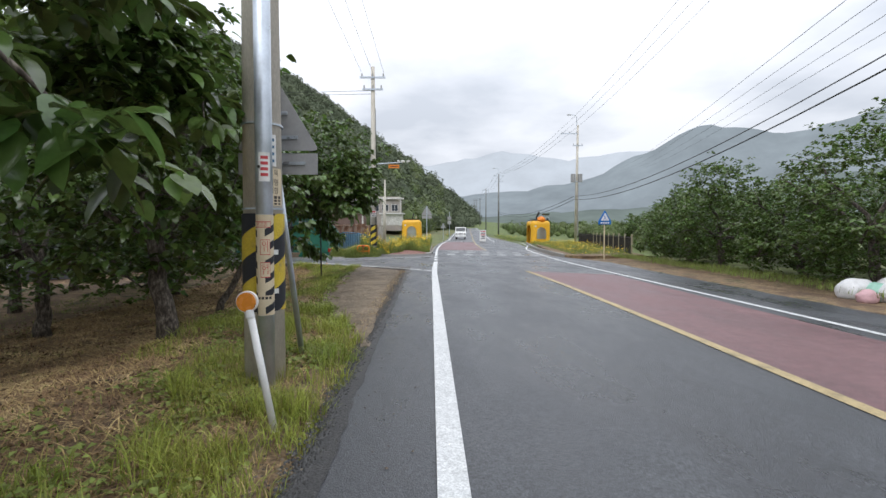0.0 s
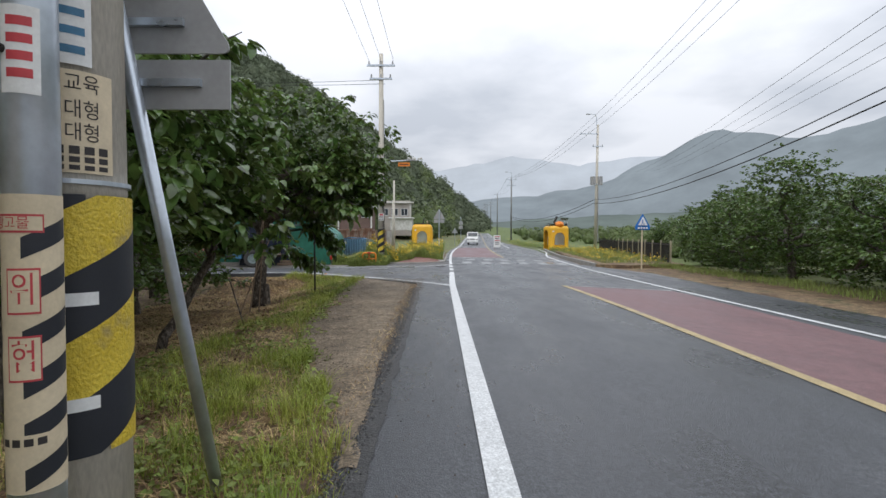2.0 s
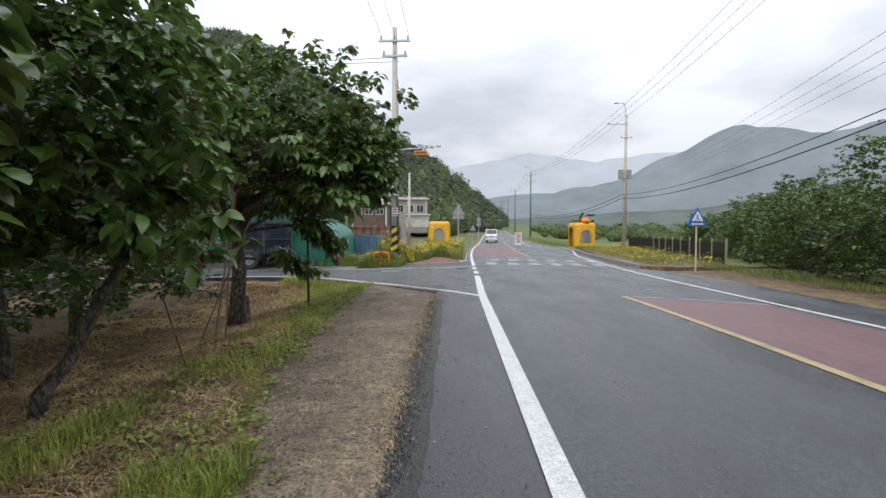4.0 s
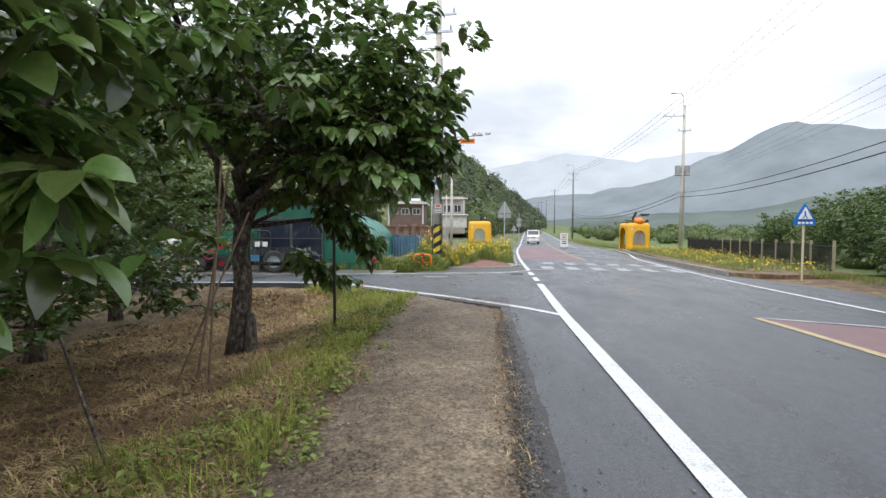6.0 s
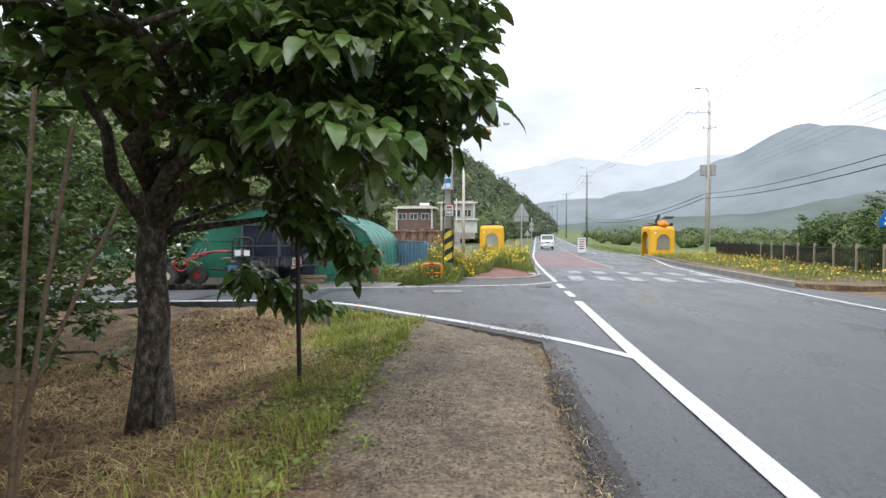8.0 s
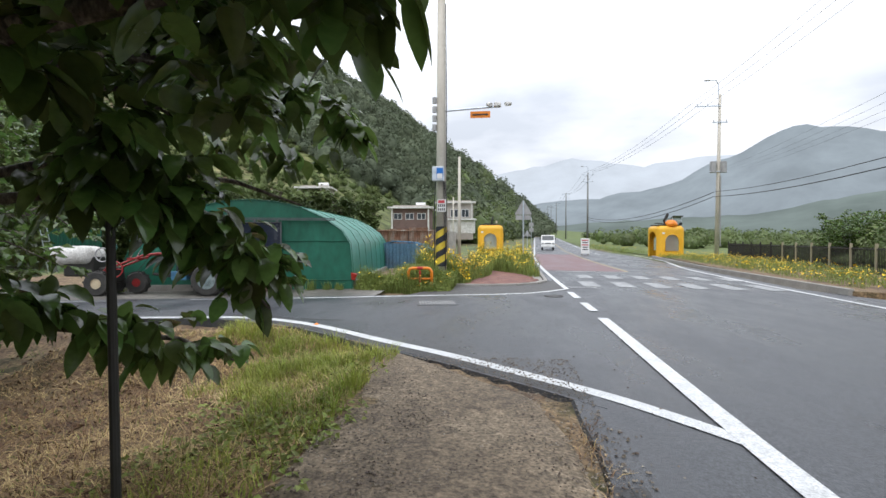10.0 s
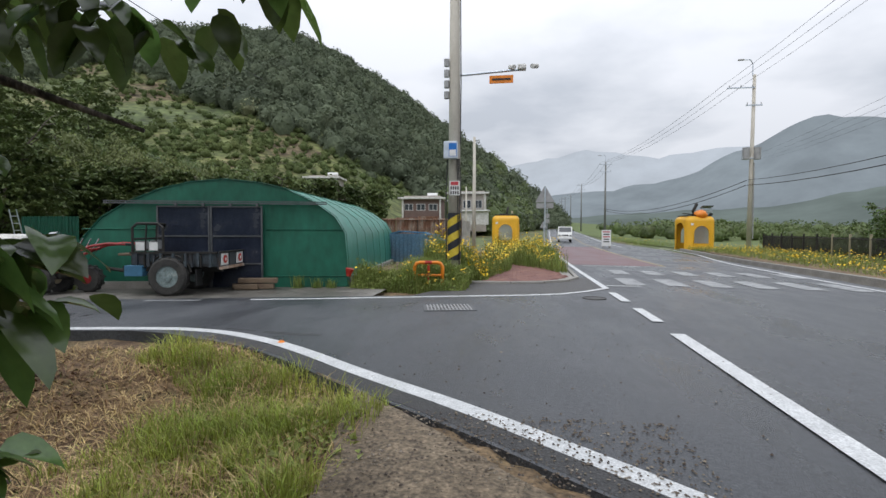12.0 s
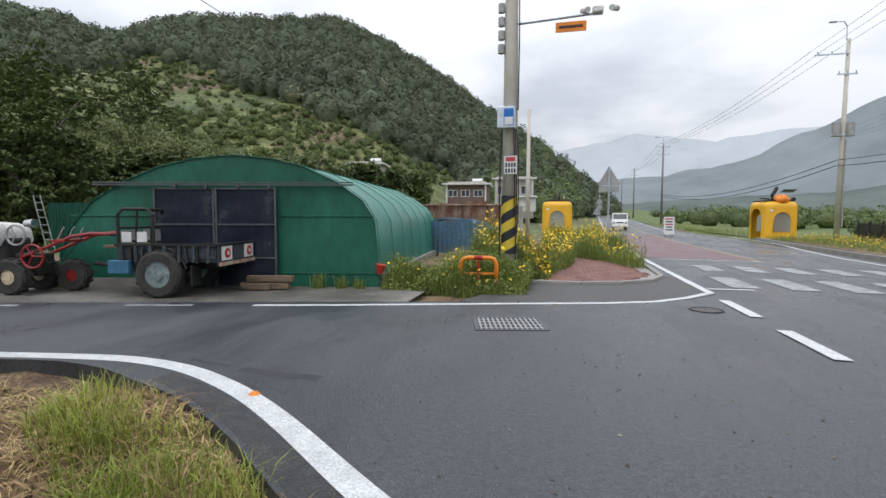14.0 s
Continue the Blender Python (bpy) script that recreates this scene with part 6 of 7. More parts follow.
def shelter(x, y, rz, persimmon, label):
    z = surf(x, y) + .06
    root = thing("bus_shelter", label, "bus shelter", pose(x, y, z, 0, 0, rz))
    W, H = 2.36, 2.72
    hollow = soft_box(W - .2, H - .1, .36)
    bmesh.ops.translate(hollow, vec=(0, 0, -.02), verts=hollow.verts)
    cuts = [hollow, arch_cut(1.2, 1.95, .5, W * 1.4, None), arch_cut(1.5, 2.2, -.05, W * .8, pose(-W / 2, 0, 0, 0, 0, 90)), arch_cut(1.2, 1.95, .5, W * .8, pose(W / 2, 0, 0, 0, 0, 90))]
    shell = carved("shell", soft_box(W, H, .42), cuts, M["yellow_shelter"], root, "yellow moulded shell with arched openings")
    for m in (pose(0, -W / 2 + .06, 0), pose(0, W / 2 - .06, 0), pose(W / 2 - .06, 0, 0, 0, 0, 90)):
        part("window_pane", arch_cut(1.19, 1.945, .505, .02, m), M["clear"], shell, "frosted arched pane")
        bm = B()
        edge_ = [(.6 * math.cos(a), 1.35 + .6 * math.sin(a)) for a in np.linspace(math.pi, 0, 13)]
        pipe(bm, [m @ Vector((px, -.06, pz)) for px, pz in [(-.6, .5)] + edge_ + [(.6, .5), (-.59, .5)]], .03, 6)
        part("window_rim", bm, M["yellow_shelter"], shell, smooth=True)
    part("roof_trim", box(B(), (0, 0, H + .03), (W * .8, W * .8, .07), bevel=.02), M["black_band"], root, "black roof trim")
    part("bench", box(B(), (.75, 0, .45), (.4, 1.7, .06)), M["timber"], root)
    part("badge", box(B(), (-.75, -W / 2 - .012, 2.05), (.2, .02, .16)), M["paper"], root, "small white badge")
    if persimmon:
        bm = B()
        bmesh.ops.create_uvsphere(bm, u_segments=18, v_segments=12, radius=.52)
        for v in bm.verts:
            v.co = Vector((v.co.x, v.co.y, v.co.z * .66 + .06 * math.cos(4 * math.atan2(v.co.y, v.co.x)) * (v.co.z > 0)))
        part("fruit_ornament", bm, M["orange"], root, "orange fruit-shaped ornament", smooth=True, at=pose(.1, -.75, H + .1))
        part("stalk", pipe(B(), [(-.35, -.6, H + .1), (-.45, -.6, H + .4), (-.3, -.6, H + .62), (-.15, -.6, H + .95), (-.12, -.6, H + 1.05)], [.05, .1, .12, .13, .06], 10), M["dark_steel"], root, "dark twisted stalk", smooth=True)
        part("leaf", box(B(), (-.75, -.6, H + .16), (.9, .5, .05), Matrix.Rotation(.1, 4, "Y"), bevel=.02), M["dark_steel"], root)
        bm = B()
        for sx in (.5, 1.3):
            rod(bm, (sx, -.2, H + .05), (sx, -.2, H + .75), .022, n=8)
        rod(bm, (.5, -.2, H + .75), (1.3, -.2, H + .75), .022, n=8)
        rod(bm, (.5, -.2, H + .42), (1.3, -.2, H + .42), .018, n=8)
        part("panel_frame", bm, M["steel"], root)
        part("solar_panel", box(B(), (.9, -.2, H + .76), (.9, .03, .5), Matrix.Rotation(radians(68), 4, "X")), M["window_dark"], root)
        part("speaker", rod(B(), (.85, -.75, H + .12), (.85, -.95, H + .12), .1, .14, 14), M["dark_steel"], root)
    else:
        part("stalk", pipe(B(), [(.1, 0, H + .05), (.12, 0, H + .35), (.22, 0, H + .8)], [.1, .07, .08], 10), M["dark_steel"], root, "dark ornamental stalk", smooth=True)
        part("leaf", box(B(), (0, 0, H + .1), (1.2, .6, .05), Matrix.Rotation(.08, 4, "Y"), bevel=.02), M["dark_steel"], root)
        part("lamp_box", box(B(), (.55, 0, H + .3), (.14, .14, .2)), M["cream"], root)
    return root


shelter(-2.9, 60.6, 0, False, "small yellow bus shelter with arched windows")
shelter(12.5, 59.2, 8, True, "small yellow bus shelter with orange fruit ornament and solar panel")

# ---- signs ----
blue = thing("crossing_sign", "blue triangular pedestrian crossing sign on a pale post", "road sign", pose(9.5, 27.3, surf(9.5, 27.3) - .05))
part("post", rod(B(), (0, 0, 0), (0, 0, 2.5), .035, n=12), M["cream"], blue, "pale yellow painted post")
bp_ = sign_plate(rounded([(-.36, 1.98), (.36, 1.98), (.36, 2.16), (0, 2.78), (-.36, 2.16)], .05), pose(0, -.045, 0), blue, M["blue_sign"], "plate", "blue sign plate")
sign_plate(rounded([(-.24, 2.2), (.24, 2.2), (0, 2.64)], .03), pose(0, -.056, 0), bp_, M["white"], "white_triangle")
for a, b, w in (((-.02, 2.48), (-.01, 2.34), .05), ((-.01, 2.35), (-.09, 2.22), .03), ((-.01, 2.35), (.07, 2.22), .03)):
    part("dark_bar", rod(B(), (a[0], -.066, a[1]), (b[0], -.066, b[1]), w / 2, n=6), M["blue_sign"], bp_)
for k in range(4):
    part("bar", box(B(), (-.2 + .13 * k, -.056, 2.07), (.09, .008, .08)), M["white"], bp_)
back = thing("road_sign", "grey back of a triangular sign on a tall post", "road sign", pose(-.7, 40, .05))
part("post", rod(B(), (0, 0, 0), (0, 0, 3.4), .04, n=12), M["steel"], back)
sign_plate(rounded([(-.46, 2.68), (.46, 2.68), (0, 3.48)]), pose(0, .05, 0), back, M["grey_paint"], "plate", "grey triangle seen from behind")
sign_plate([(-.4, 2.4), (.4, 2.4), (.4, 2.64), (-.4, 2.64)], pose(0, .05, 0), back, M["grey_paint"], "lower_plate")
small = thing("road_sign", "small grey sign back farther along the verge", "road sign", pose(1.2, 74, surf(1.2, 74)))
part("post", rod(B(), (0, 0, 0), (0, 0, 2.5), .04, n=8), M["steel"], small)
sign_plate(rounded([(-.46, 1.8), (.46, 1.8), (0, 2.6)]), pose(0, .05, 0), small, M["grey_paint"], "plate")
tall = thing("road_sign", "tall sign post with stacked grey plates", "road sign", pose(2.6, 90, surf(2.6, 90)))
part("post", rod(B(), (0, 0, 0), (0, 0, 4.5), .05, n=8), M["steel"], tall)
for z in (2.6, 3.4):
    part("plate", box(B(), (0, -.06, z), (.7, .02, .6)), M["grey_paint"], tall)
board = thing("notice_board", "white standing notice board with red lettering", "sign board", pose(6.0 + 2.4, 62, surf(8.4, 62), 0, 0, 0))
board.matrix_basis = pose(6.05, 62, surf(6, 62))
part("panel", box(B(), (0, 0, .85), (.8, .06, 1.45), bevel=.01), M["white"], board)
for z, w, m_ in ((1.4, .6, "red_ink"), (1.18, .5, "ink"), (.96, .6, "red_ink"), (.74, .45, "ink"), (.52, .5, "ink")):
    part("bar", box(B(), (0, -.034, z), (w, .008, .1)), M[m_], board)
for x in (-.3, .3):
    part("foot", box(B(), (x, 0, .06), (.08, .5, .12)), M["concrete"], board)

# ---- black fence on the far verge ----
fence = thing("fence", "black metal bar fence with pale posts on the far verge", "fence", pose(0, 0, 0))
fa, fb = Vector((12.0, 29.6, -.05)), Vector((17.0, 57.5, -.05))
bays = 14
slat_me = bpy.data.meshes.new("slat")
bm = box(B(), (0, 0, .62), (.022, .022, 1.08))
bm.to_mesh(slat_me)
bm.free()
slat_me.materials.append(M["dark_steel"])
ang = math.degrees(math.atan2(fb.y - fa.y, fb.x - fa.x))
for k in range(bays + 1):
    p = fa.lerp(fb, k / bays)
    part("post", box(B(), (0, 0, .64), (.09, .09, 1.34), bevel=.01), M["post_paint"] if k < 9 else M["dark_steel"], fence, at=pose(p.x, p.y, p.z, 0, 0, ang))
    if k < bays:
        q = fa.lerp(fb, (k + 1) / bays)
        for z in (.15, 1.08):
            part("rail", rod(B(), (p.x, p.y, p.z + z), (q.x, q.y, q.z + z), .024, n=6), M["dark_steel"], fence)
        for j in range(1, 18):
            w = p.lerp(q, j / 18)
            sl = new("slat", slat_me)
            sl.parent = fence
            sl.matrix_basis = pose(w.x, w.y, w.z, 0, 0, ang)

# ---- sheet-metal wall, blue shed, houses ----
def corrugated(w, h, pitch, amp):
    bm = B()
    n = int(w / pitch * 4)
    prev = None
    for i in range(n + 1):
        x = -w / 2 + w * i / n
        y = amp * math.sin(i * math.pi / 2)
        p = [bm.verts.new((x, y, 0)), bm.verts.new((x, y, h))]
        if prev:
            bm.faces.new((prev[0], p[0], p[1], prev[1]))
        prev = p
    r = bmesh.ops.solidify(bm, geom=bm.faces[:], thickness=.004)
    return bm


scrap = thing("sheet_fence", "rusty corrugated sheet-metal fence round the yard", "fence", pose(-6.1, 36.4, .15))
for k in range(4):
    part("panel", corrugated(.92, 1.72, .12, .02), M["rust"], scrap, at=pose(-1.4 + .93 * k, .02 * (k % 2), .05 * (k % 3)))
part("top_rail", box(B(), (0, -.04, 1.7), (3.8, .05, .05)), M["rust"], scrap)
for x in (-1.8, 0, 1.75):
    part("post", box(B(), (x, .05, .85), (.06, .06, 1.8)), M["dark_steel"], scrap)
side = part("panel", corrugated(1.1, 1.65, .12, .02), M["dirty_white"], scrap, "pale corrugated panel", at=pose(1.95, .5, 0, 0, 0, 75))
shed = thing("low_shed", "low faded-blue sheet-metal shed with sloping roof", "shed", pose(-6.2, 35.6, .15))
part("wall", corrugated(2.5, 1.1, .16, .02), M["blue_metal"], shed, at=pose(0, -.5, 0))
bm = prism(B(), [(-1.35, .92), (-.4, 1.22), (.6, 1.16), (1.35, .85), (1.35, .80), (.6, 1.11), (-.4, 1.17), (-1.35, .87)], .9)
part("roof", bm, M["blue_faded"], shed, "sagging blue-grey roof edge")


def house(x, y, z, w, d, h, rz, walls, label, tank=True):
    root = thing("house", label, "house", pose(x, y, z, 0, 0, rz))
    part("wall", box(B(), (0, 0, h / 2 - 1.5), (w, d, h + 3)), walls, root)
    roof = part("roof", box(B(), (0, -.25, h + .14), (w + 1.0, d + 1.0, .28), bevel=.03), M["dirty_white"], root, "flat pale concrete roof slab")
    part("parapet", box(B(), (0, 0, h + .4), (w * .9, d * .9, .3)), M["house_wall"], roof)
    if tank:
        part("water_tank", rod(B(), (w * .1, -.5, h + .8), (w * .1 + 1.6, -.5, h + .8), .35, n=14), M["white"], root)
    for k, wx in enumerate((-w * .32, -.02 * w, w * .28)):
        win = part("window", box(B(), (wx, -d / 2 - .02, h * .5), (w * .2, .06, h * .38)), M["window_dark"], root)
        bm = B()
        for sx in (-1, 0, 1):
            box(bm, (wx + sx * w * .1, -d / 2 - .06, h * .5), (.07, .05, h * .4))
        for sz in (-1, 1):
            box(bm, (wx, -d / 2 - .06, h * .5 + sz * h * .19), (w * .22, .05, .07))
        part("frame", bm, M["white"], win)
    for sx in (-1, 1):
        part("column", box(B(), (sx * w * .46, -d / 2 - .4, h / 2 - 1), (.25, .25, h + 2)), M["dirty_white"], root)
    return root


house(-16.8, 95, 3.9, 6.4, 6, 2.5, 4, M["house_brick"], "single-storey brick house with flat pale roof")
house(-10.6, 106, 4.4, 6.6, 6, 3.6, 4, M["house_wall"], "grey two-storey house with pale flat roof", False)
house(-32.4, 92, 7.4, 5, 4, 2.2, 8, M["house_wall"], "small pale house half hidden by trees")
annex = thing("annex", "low white annex beside the grey house", "house", pose(-8.6, 98, 3.2))
part("wall", box(B(), (0, 0, .4), (4.2, 3, 2.2)), M["dirty_white"], annex)
part("roof", box(B(), (0, -.2, 1.6), (4.8, 3.6, .2), bevel=.02), M["white"], annex)
green_shed = thing("farm_shed", "green sheet shed with a leaning ladder", "shed", pose(-20.5, 33.5, 0))
part("wall", corrugated(2.6, 1.9, .16, .02), M["green_sheet"], green_shed)
lad = thing("ladder", "aluminium ladder leaning on the green shed", "ladder", pose(-21.2, 33.1, 0, 12, 0, 0))
for x in (-.2, .2):
    part("rail", rod(B(), (x, 0, 0), (x * .8, 0, 2.2), .02, n=6), M["steel"], lad)
for k in range(7):
    part("rung", rod(B(), (-.2, 0, .25 + .28 * k), (.2, 0, .25 + .28 * k), .012, n=6), M["steel"], lad)

# ---- small truck coming along the far road ----
def truck():
    x, y = float(bend(78)) + 1.75, 78.0
    root = thing("small_truck", "white small cab-over flatbed truck on the road", "truck", pose(x, y, surf(x, y) + .01, 0, 0, -4))
    prof = [(-.0, .35), (-.05, .95), (.22, 1.45), (.42, 1.93), (1.35, 1.95), (1.4, .35)]
    m = Matrix(((0, 1, 0, 0), (1, 0, 0, 0), (0, 0, 1, 0), (0, 0, 0, 1)))
    cab = part("cab", prism(B(), prof, 1.66, m), M["white"], root, "white cab")
    part("windscreen", prism(B(), [(.12, 1.3), (.38, 1.84), (.40, 1.84), (.14, 1.3)], 1.45, Matrix.Translation((0, -.03, 0)) @ m), M["window_dark"], cab)
    for sx in (-1, 1):
        part("side_window", box(B(), (sx * .835, .8, 1.55), (.01, .75, .45)), M["window_dark"], cab)
        part("headlight", box(B(), (sx * .66, -.04, .85), (.24, .06, .26), bevel=.03), M["chrome"], cab)
        part("mirror", box(B(), (sx * .98, .3, 1.45), (.12, .05, .26), bevel=.02), M["black"], cab)
        for yy in (.55, 3.6):
            wheel(root, (sx * .7, yy, .31), .31, .2, M["dirty_white"], .5, lug=.01).matrix_basis = pose(sx * .7, yy, .31, 0, 0, 90)
    part("grille", box(B(), (0, -.05, .88), (.7, .04, .12)), M["dark_steel"], cab)
    part("bumper", box(B(), (0, -.06, .5), (1.66, .14, .26), bevel=.04), M["white"], root)
    part("plate", box(B(), (0, -.14, .55), (.34, .01, .16)), M["paper"], root)
    part("bed_floor", box(B(), (0, 3.0, .78), (1.66, 3.0, .1)), M["grey_paint"], root)
    for sx in (-1, 1):
        part("side_board", box(B(), (sx * .82, 3.0, 1.0), (.04, 3.0, .36)), M["white"], root)
    part("tail_board", box(B(), (0, 4.5, 1.0), (1.66, .04, .36)), M["white"], root)
    part("chassis", box(B(), (0, 2.6, .55), (.7, 3.9, .16)), M["dark_steel"], root)
    return root


truck()

# ---- sacks by the far trees ----
def sack(x, y, s, mat, seed, rz, label):
    bm = B()
    bmesh.ops.create_icosphere(bm, subdivisions=4, radius=1)
    o = Vector((seed * 3.1, 0, 0))
    for v in bm.verts:
        c = v.co
        k = 1 + .10 * noise.noise(c * 1.6 + o) + .05 * abs(noise.noise(c * 5 + o))
        v.co = Vector((c.x * s * k, c.y * s * .75 * k, max(-.55, c.z) * s * .75 * k + s * .4))
    return tagged(part("woven_sack", bm, mat, None, smooth=True, at=pose(x, y, float(land(x, y)), 0, 0, rz)), label, "sack", "filled sacks")


sack(9.75, 10.8, .26, M["pink_bag"], 1, 20, "bulging pinkish woven sack on the verge")
sack(10.1, 11.5, .42, M["bag"], 2, -15, "bulging white woven sack on the verge")
sack(10.45, 10.9, .40, M["bag"], 3, 40, "bulging white woven sack on the verge")
sack(10.3, 11.2, .36, M["mint_bag"], 4, 70, "mint green woven sack on the pile")
sack(10.9, 11.4, .45, M["bag"], 5, 10, "bulging white woven sack on the verge")

# ---- weeds and yellow flowers ----
def bed(name, regions, n, h, label, seed, flowers=0, mat=None, leafy=0):
    g = np.random.default_rng(seed)
    xy = np.concatenate([scatter(g, int(n * f), *r, keep=kp) for r, f, kp in regions])
    if leafy:
        hf = np.array([.5 + .75 * noise.noise(Vector((a * .8, b * .8, seed))) + .45 * noise.noise(Vector((a * 2.3, b * 2.3, seed))) for a, b in xy])
        hf = np.clip(hf, .15, 1.15) * np.clip((xy[:, 1] - side_far(np.minimum(xy[:, 0], 0)) + .1) * .55, .3, 1)
        h = h * hf
    ob = tuft_mesh(name, xy, h, .45, .007, mat or M["weeds"], seed, zfn=lambda x, y: np.maximum(land(x, y), np.where(x > -3.1, .0, -1)))
    tagged(ob, label, "weeds", kind="stuff")
    if leafy:
        k = g.choice(len(xy), leafy)
        base = np.maximum(land(xy[k, 0], xy[k, 1]), -.05)
        p = np.column_stack([xy[k] + g.normal(0, .04, (leafy, 2)), base + h[k] * g.uniform(.1, 1.1, leafy)])
        d = g.normal(0, 1, (leafy, 3)) * np.array([1, 1, .5])
        tagged(leaves_mesh(name + "_leaves", p, d, .05, M["weed_leaf"], False, seed), "small leaves of the roadside weeds", "weeds", kind="stuff")
    if flowers:
        k = g.choice(len(xy), flowers)
        p = np.column_stack([xy[k], np.maximum(land(xy[k, 0], xy[k, 1]), 0) + (h[k] if leafy else h) * g.uniform(.85, 1.25, flowers)])
        V, F = [], []
        for i, c in enumerate(p):
            tilt = g.normal(0, .45, 2)
            r = g.uniform(.026, .044)
            V.append(c + np.array([0, 0, .004]))
            for q in range(8):
                a = q * math.tau / 8
                rr = r * (1 if q % 2 == 0 else .62)
                V.append(c + np.array([rr * math.cos(a), rr * math.sin(a), rr * (math.cos(a) * tilt[0] + math.sin(a) * tilt[1]) + .004]))
            b0 = i * 9
            F += [(b0, b0 + 1 + q, b0 + 1 + (q + 1) % 8) for q in range(8)]
        tagged(link_mesh("yellow_flowers", V, F, M["petal"]), "small yellow daisy-like flowers among weeds", "flowers", kind="stuff")


any_ = lambda x, y: x < 1e9
bed("weed_bed", [((-5.9, -3.15, 27.25, 30.2), 1, lambda x, y: (y > side_far(x) + .55) & (x < -3.2) & ((y < 28.7) | (x > -4.5)))], 17000, .7, "tall green weeds round the pole and barrier", 21, 45, leafy=8000)
bed("flower_bed", [((-3.2, -2.1, 29.4, 44), .6, lambda x, y: x < -2.72 + .09 * (y - 29.4) + .15 * np.sin(y)), ((-2.4, -.4, 32.4, 48), .9, lambda x, y: x > np.interp(y, [32.4, 33.6, 34.6, 36], [-.8, -1.1, -1.6, -2.4])), ((-4.6, -2.8, 29.5, 33), .4, any_)], 15000, 1.05, "flowering weeds along the pavement", 22, 4200, leafy=17000)
bed("verge_weeds", [((8.2, 16.2, 29.2, 57), 1, lambda x, y: (x > float(0) + 8.1 + (y - 29) * .105 + .15) & (x < 11.9 + (y - 29.6) * .175))], 15000, .5, "yellow-green flowering weeds along the far verge", 23, 1700, leafy=16000)
bed("verge_weeds", [((9.0, 11.6, 6, 28.5), 1, lambda x, y: x > 9.4 + .02 * y)], 9000, .16, "low grass along the far verge", 24, 0)
bed("yard_weeds", [((-6.3, -3.4, 30, 36), 1, any_)], 700, .2, "sparse weeds in the dirt yard", 25, 0)
bed("roadside_grass", [((2, 14, 62, 100), 1, lambda x, y: (x > bend(y) + 8.2) | (x < bend(y) - .6))], 6000, .5, "rough green grass along the far road", 26, 200)
for k, (x, y) in enumerate(((-7.1, 27.15), (-6.65, 27.25), (-6.3, 27.3), (-11.9, 25.95))):
    gg = np.random.default_rng(70 + k)
    ob = tuft_mesh("weed", np.column_stack([gg.normal(x, .07, 60), gg.normal(y, .05, 60)]), .3 - .04 * k, .5, .008, M["weeds"], 70 + k, zfn=lambda x, y: np.full(len(x), .015))
    tagged(ob, "small green weed on the concrete apron", "weed", "apron weeds")
fl = thing("fallen_flower", "single orange flower lying on the white line", "flower", pose(-4.87, 21.95, .014))
bm = B()
bmesh.ops.create_cone(bm, segments=10, radius1=.045, radius2=.02, depth=.02, cap_ends=True)
part("petals", bm, M["orange"], fl)

# small stones on the shoulder and along the asphalt edge
def pebbles(name, n, region, size, seed, label, zc=.012):
    g = np.random.default_rng(seed)
    xy = scatter(g, n, *region)
    V, F = [], []
    oct_ = np.array([(1, 0, 0), (0, 1, 0), (-1, 0, 0), (0, -1, 0), (0, 0, .7), (0, 0, -.5)], float)
    fc = [(0, 1, 4), (1, 2, 4), (2, 3, 4), (3, 0, 4)]
    for i, (x, y) in enumerate(xy):
        s = size * g.uniform(.4, 1.3)
        a = g.uniform(0, 6.3)
        R_ = np.array([[math.cos(a), -math.sin(a), 0], [math.sin(a), math.cos(a), 0], [0, 0, 1]])
        V += list((oct_ * s * g.uniform(.6, 1.2, (6, 3))) @ R_.T + np.array([x, y, zc]))
        F += [tuple(6 * i + q for q in f_) for f_ in fc]
    tagged(link_mesh(name, V, F, M["stone"]), label, "gravel", kind="stuff")


pebbles("gravel_stones", 17000, (-3.1, -.98, 7.5, 20), .011, 31, "loose small stones on the shoulder", .008)
pebbles("edge_gravel", 1500, (-1.25, -.88, 2, 18), .014, 32, "loose grit along the asphalt edge", .004)
pebbles("road_grit", 260, (-4.0, 1.4, 19.5, 27), .014, 33, "scattered dark grit on the lane", .004)
pebbles("road_grit", 160, (-.85, -.1, 3, 19), .012, 34, "scattered dark grit beside the line", .004)

M["dark_grit"] = material("dark_wet_grit", [(0.3, (0.022, 0.022, 0.023)), (0.7, (0.075, 0.073, 0.07))], 8, 60, 0.45, 0.4, island=0.5)


def margin(name, n, band, size, seed, label):
    """Loose dark grit spilled along a broken asphalt edge."""
    g = np.random.default_rng(seed)
    y = g.uniform(*band[:2], n)
    c = np.array([edge_left(q) for q in y]) + band[2]
    xy = np.column_stack([c + g.normal(0, band[3], n), y])
    V, F = [], []
    oct_ = np.array([(1, 0, 0), (0, 1, 0), (-1, 0, 0), (0, -1, 0), (0, 0, .7), (0, 0, -.5)], float)
    fc = [(0, 1, 4), (1, 2, 4), (2, 3, 4), (3, 0, 4)]
    for i, (px, py) in enumerate(xy):
        V += list(oct_ * size * g.uniform(.4, 1.3) * g.uniform(.6, 1.2, (6, 3)) + np.array([px, py, .004 if px > c[i] - band[2] else -.004]))
        F += [tuple(6 * i + q for q in f_) for f_ in fc]
    tagged(link_mesh(name, V, F, M["dark_grit"]), label, "gravel", kind="stuff")


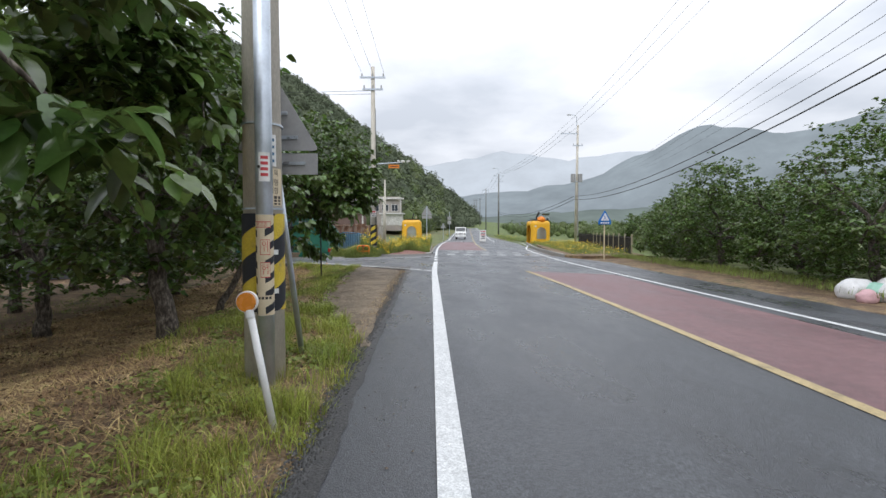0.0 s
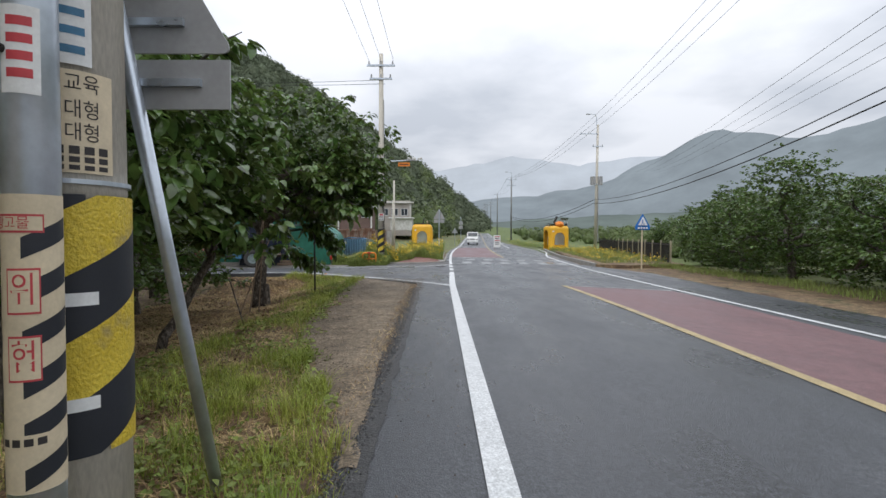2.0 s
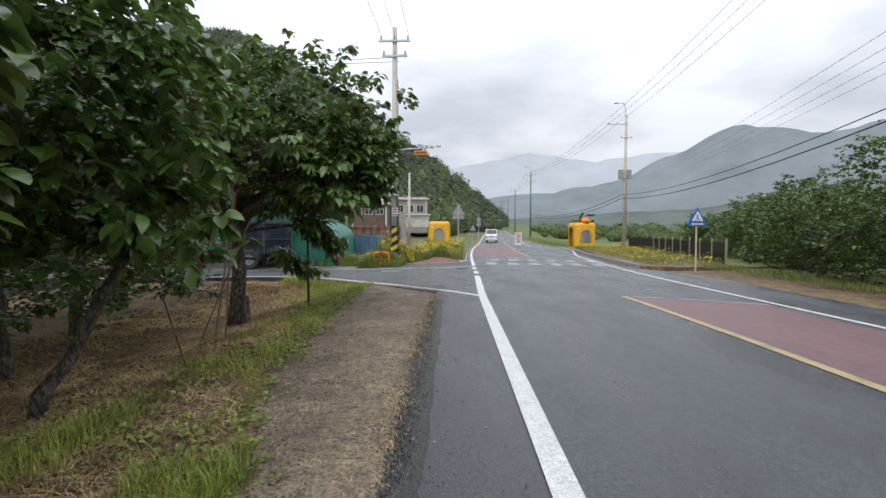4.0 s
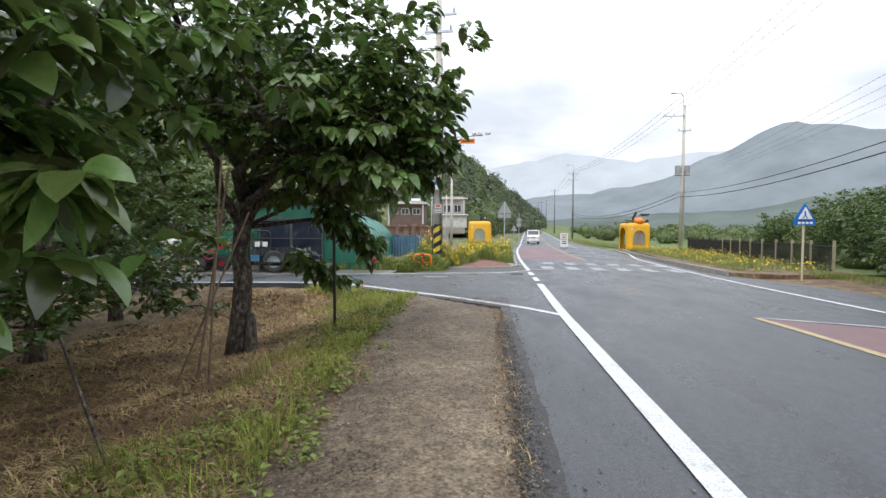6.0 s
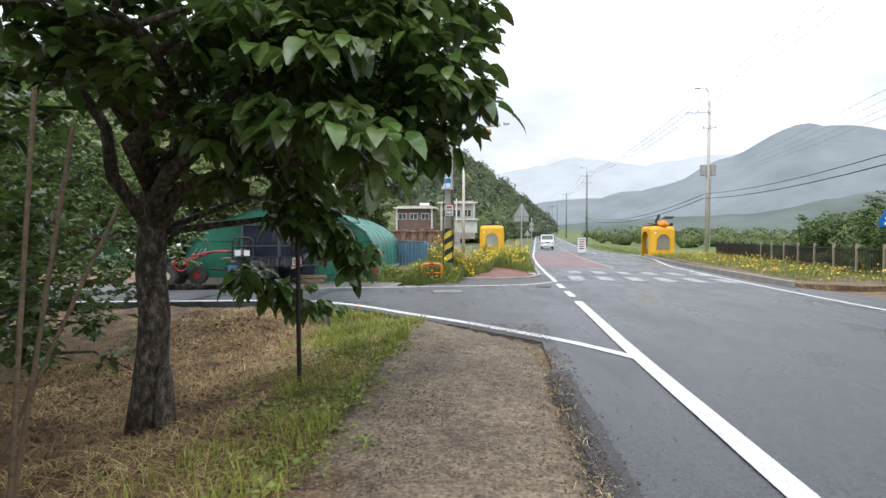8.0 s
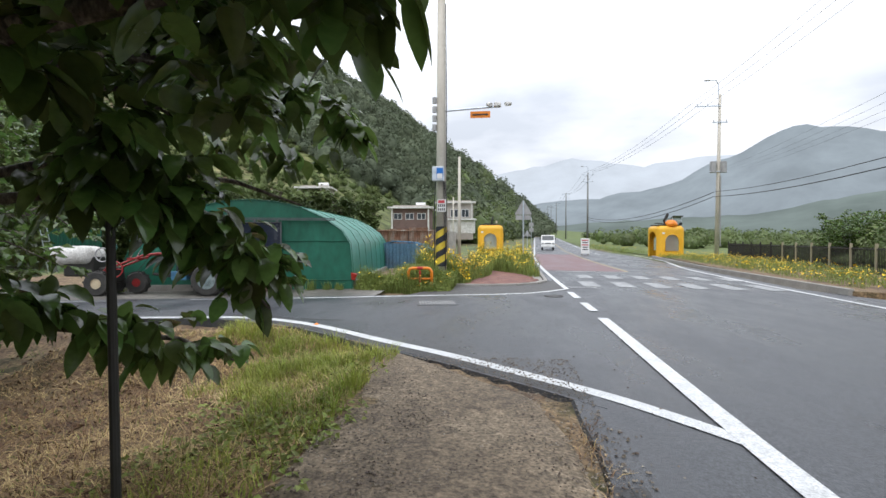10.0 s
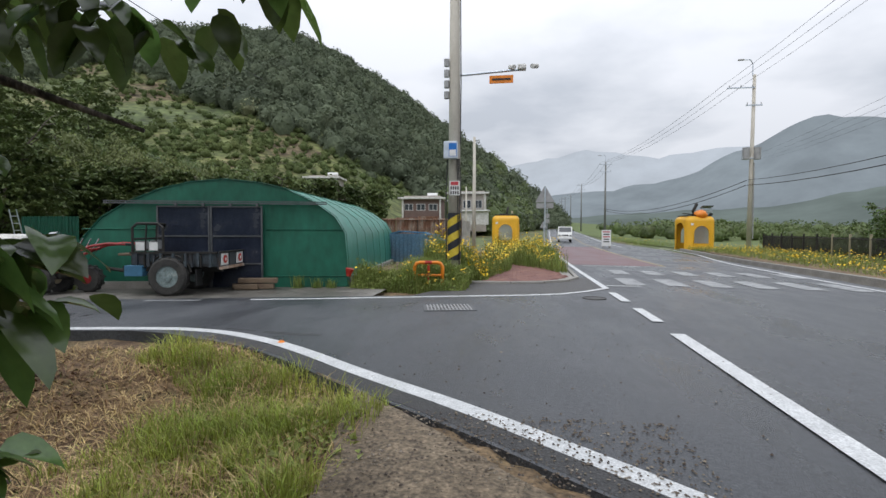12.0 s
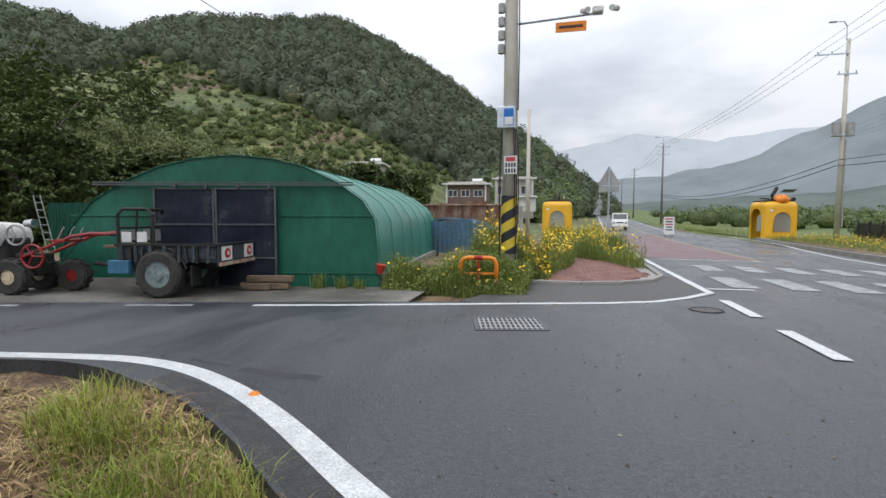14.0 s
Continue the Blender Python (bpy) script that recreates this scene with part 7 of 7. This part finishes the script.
margin("broken_edge", 8600, (-.5, 16.9, -.01, .05), .017, 51, "dark broken asphalt crumbs along the road edge")
margin("broken_edge", 420, (7.0, 16.5, .16, .14), .008, 52, "loose dark grit beside the road edge")
for w_, off_, lift_ in ((.17, .07, .004), (.09, .13, .006)):
    ribbon("tar_margin", [(edge_left(q) + off_ + .03 * noise.noise(Vector((q * 2.7, off_ * 50, 0))) + .018 * noise.noise(Vector((q * 9, 3, 0))), q) for q in np.linspace(-2, 17.0, 250)], w_, M["rough_margin"], lift_, "coarse dark margin of the asphalt edge")
# manhole and dark patches where the lane joins the road
hole = thing("manhole_cover", "round dark iron manhole cover in the lane", "manhole", pose(-.5, 26.6, .003))
part("cover", rod(B(), (0, 0, -.02), (0, 0, .002), .2, n=32), M["asphalt_rough"], hole)
bm = B()
pipe(bm, [(.22 * math.cos(a), .22 * math.sin(a), -.004) for a in np.linspace(0, math.tau, 33)], .016, 6)
part("rim", bm, M["dark_steel"], hole)
ribbon("tar_margin", [(q, float(side_near(q)) - .24 + .03 * noise.noise(Vector((q * 4, 1, 0)))) for q in np.linspace(-1.0, -5.9, 70)], .2, M["rough_margin"], .003, "coarse dark margin outside the curved line", lambda x, y: 0.0)
pebbles("road_grit", 420, (-3.8, 1.2, 20.5, 27), .009, 36, "fine dark grit on the lane", .003)

# ---- red pavers, one by one ----
brick_me = bpy.data.meshes.new("brick")
bm = box(B(), (0, 0, 0), (.222, .108, .06), bevel=.004)
bm.to_mesh(brick_me)
bm.free()
brick_me.materials.append(M["brick"])
count = 0
for r_ in range(75):
    y = 29.3 + .114 * r_
    for c_ in range(12):
        x = -2.95 + .228 * c_ + .114 * (r_ % 2)
        right = float(np.interp(y, [29.3, 29.6, 30.1, 30.9, 33], [-2.0, -1.3, -.88, -.52, -.5]))
        narrow = float(np.interp(y, [31, 38], [0, .75]))
        if x < right - .1 - narrow and x > -2.9 + narrow and count < 300 + 200:
            br = new("brick", brick_me)
            br.parent = pavement
            br.matrix_basis = pose(x, y, .019 + .003 * noise.noise(Vector((x * 3, y * 3, 0))), g.normal(0, .6), g.normal(0, .6), g.normal(0, .8))
            count += 1
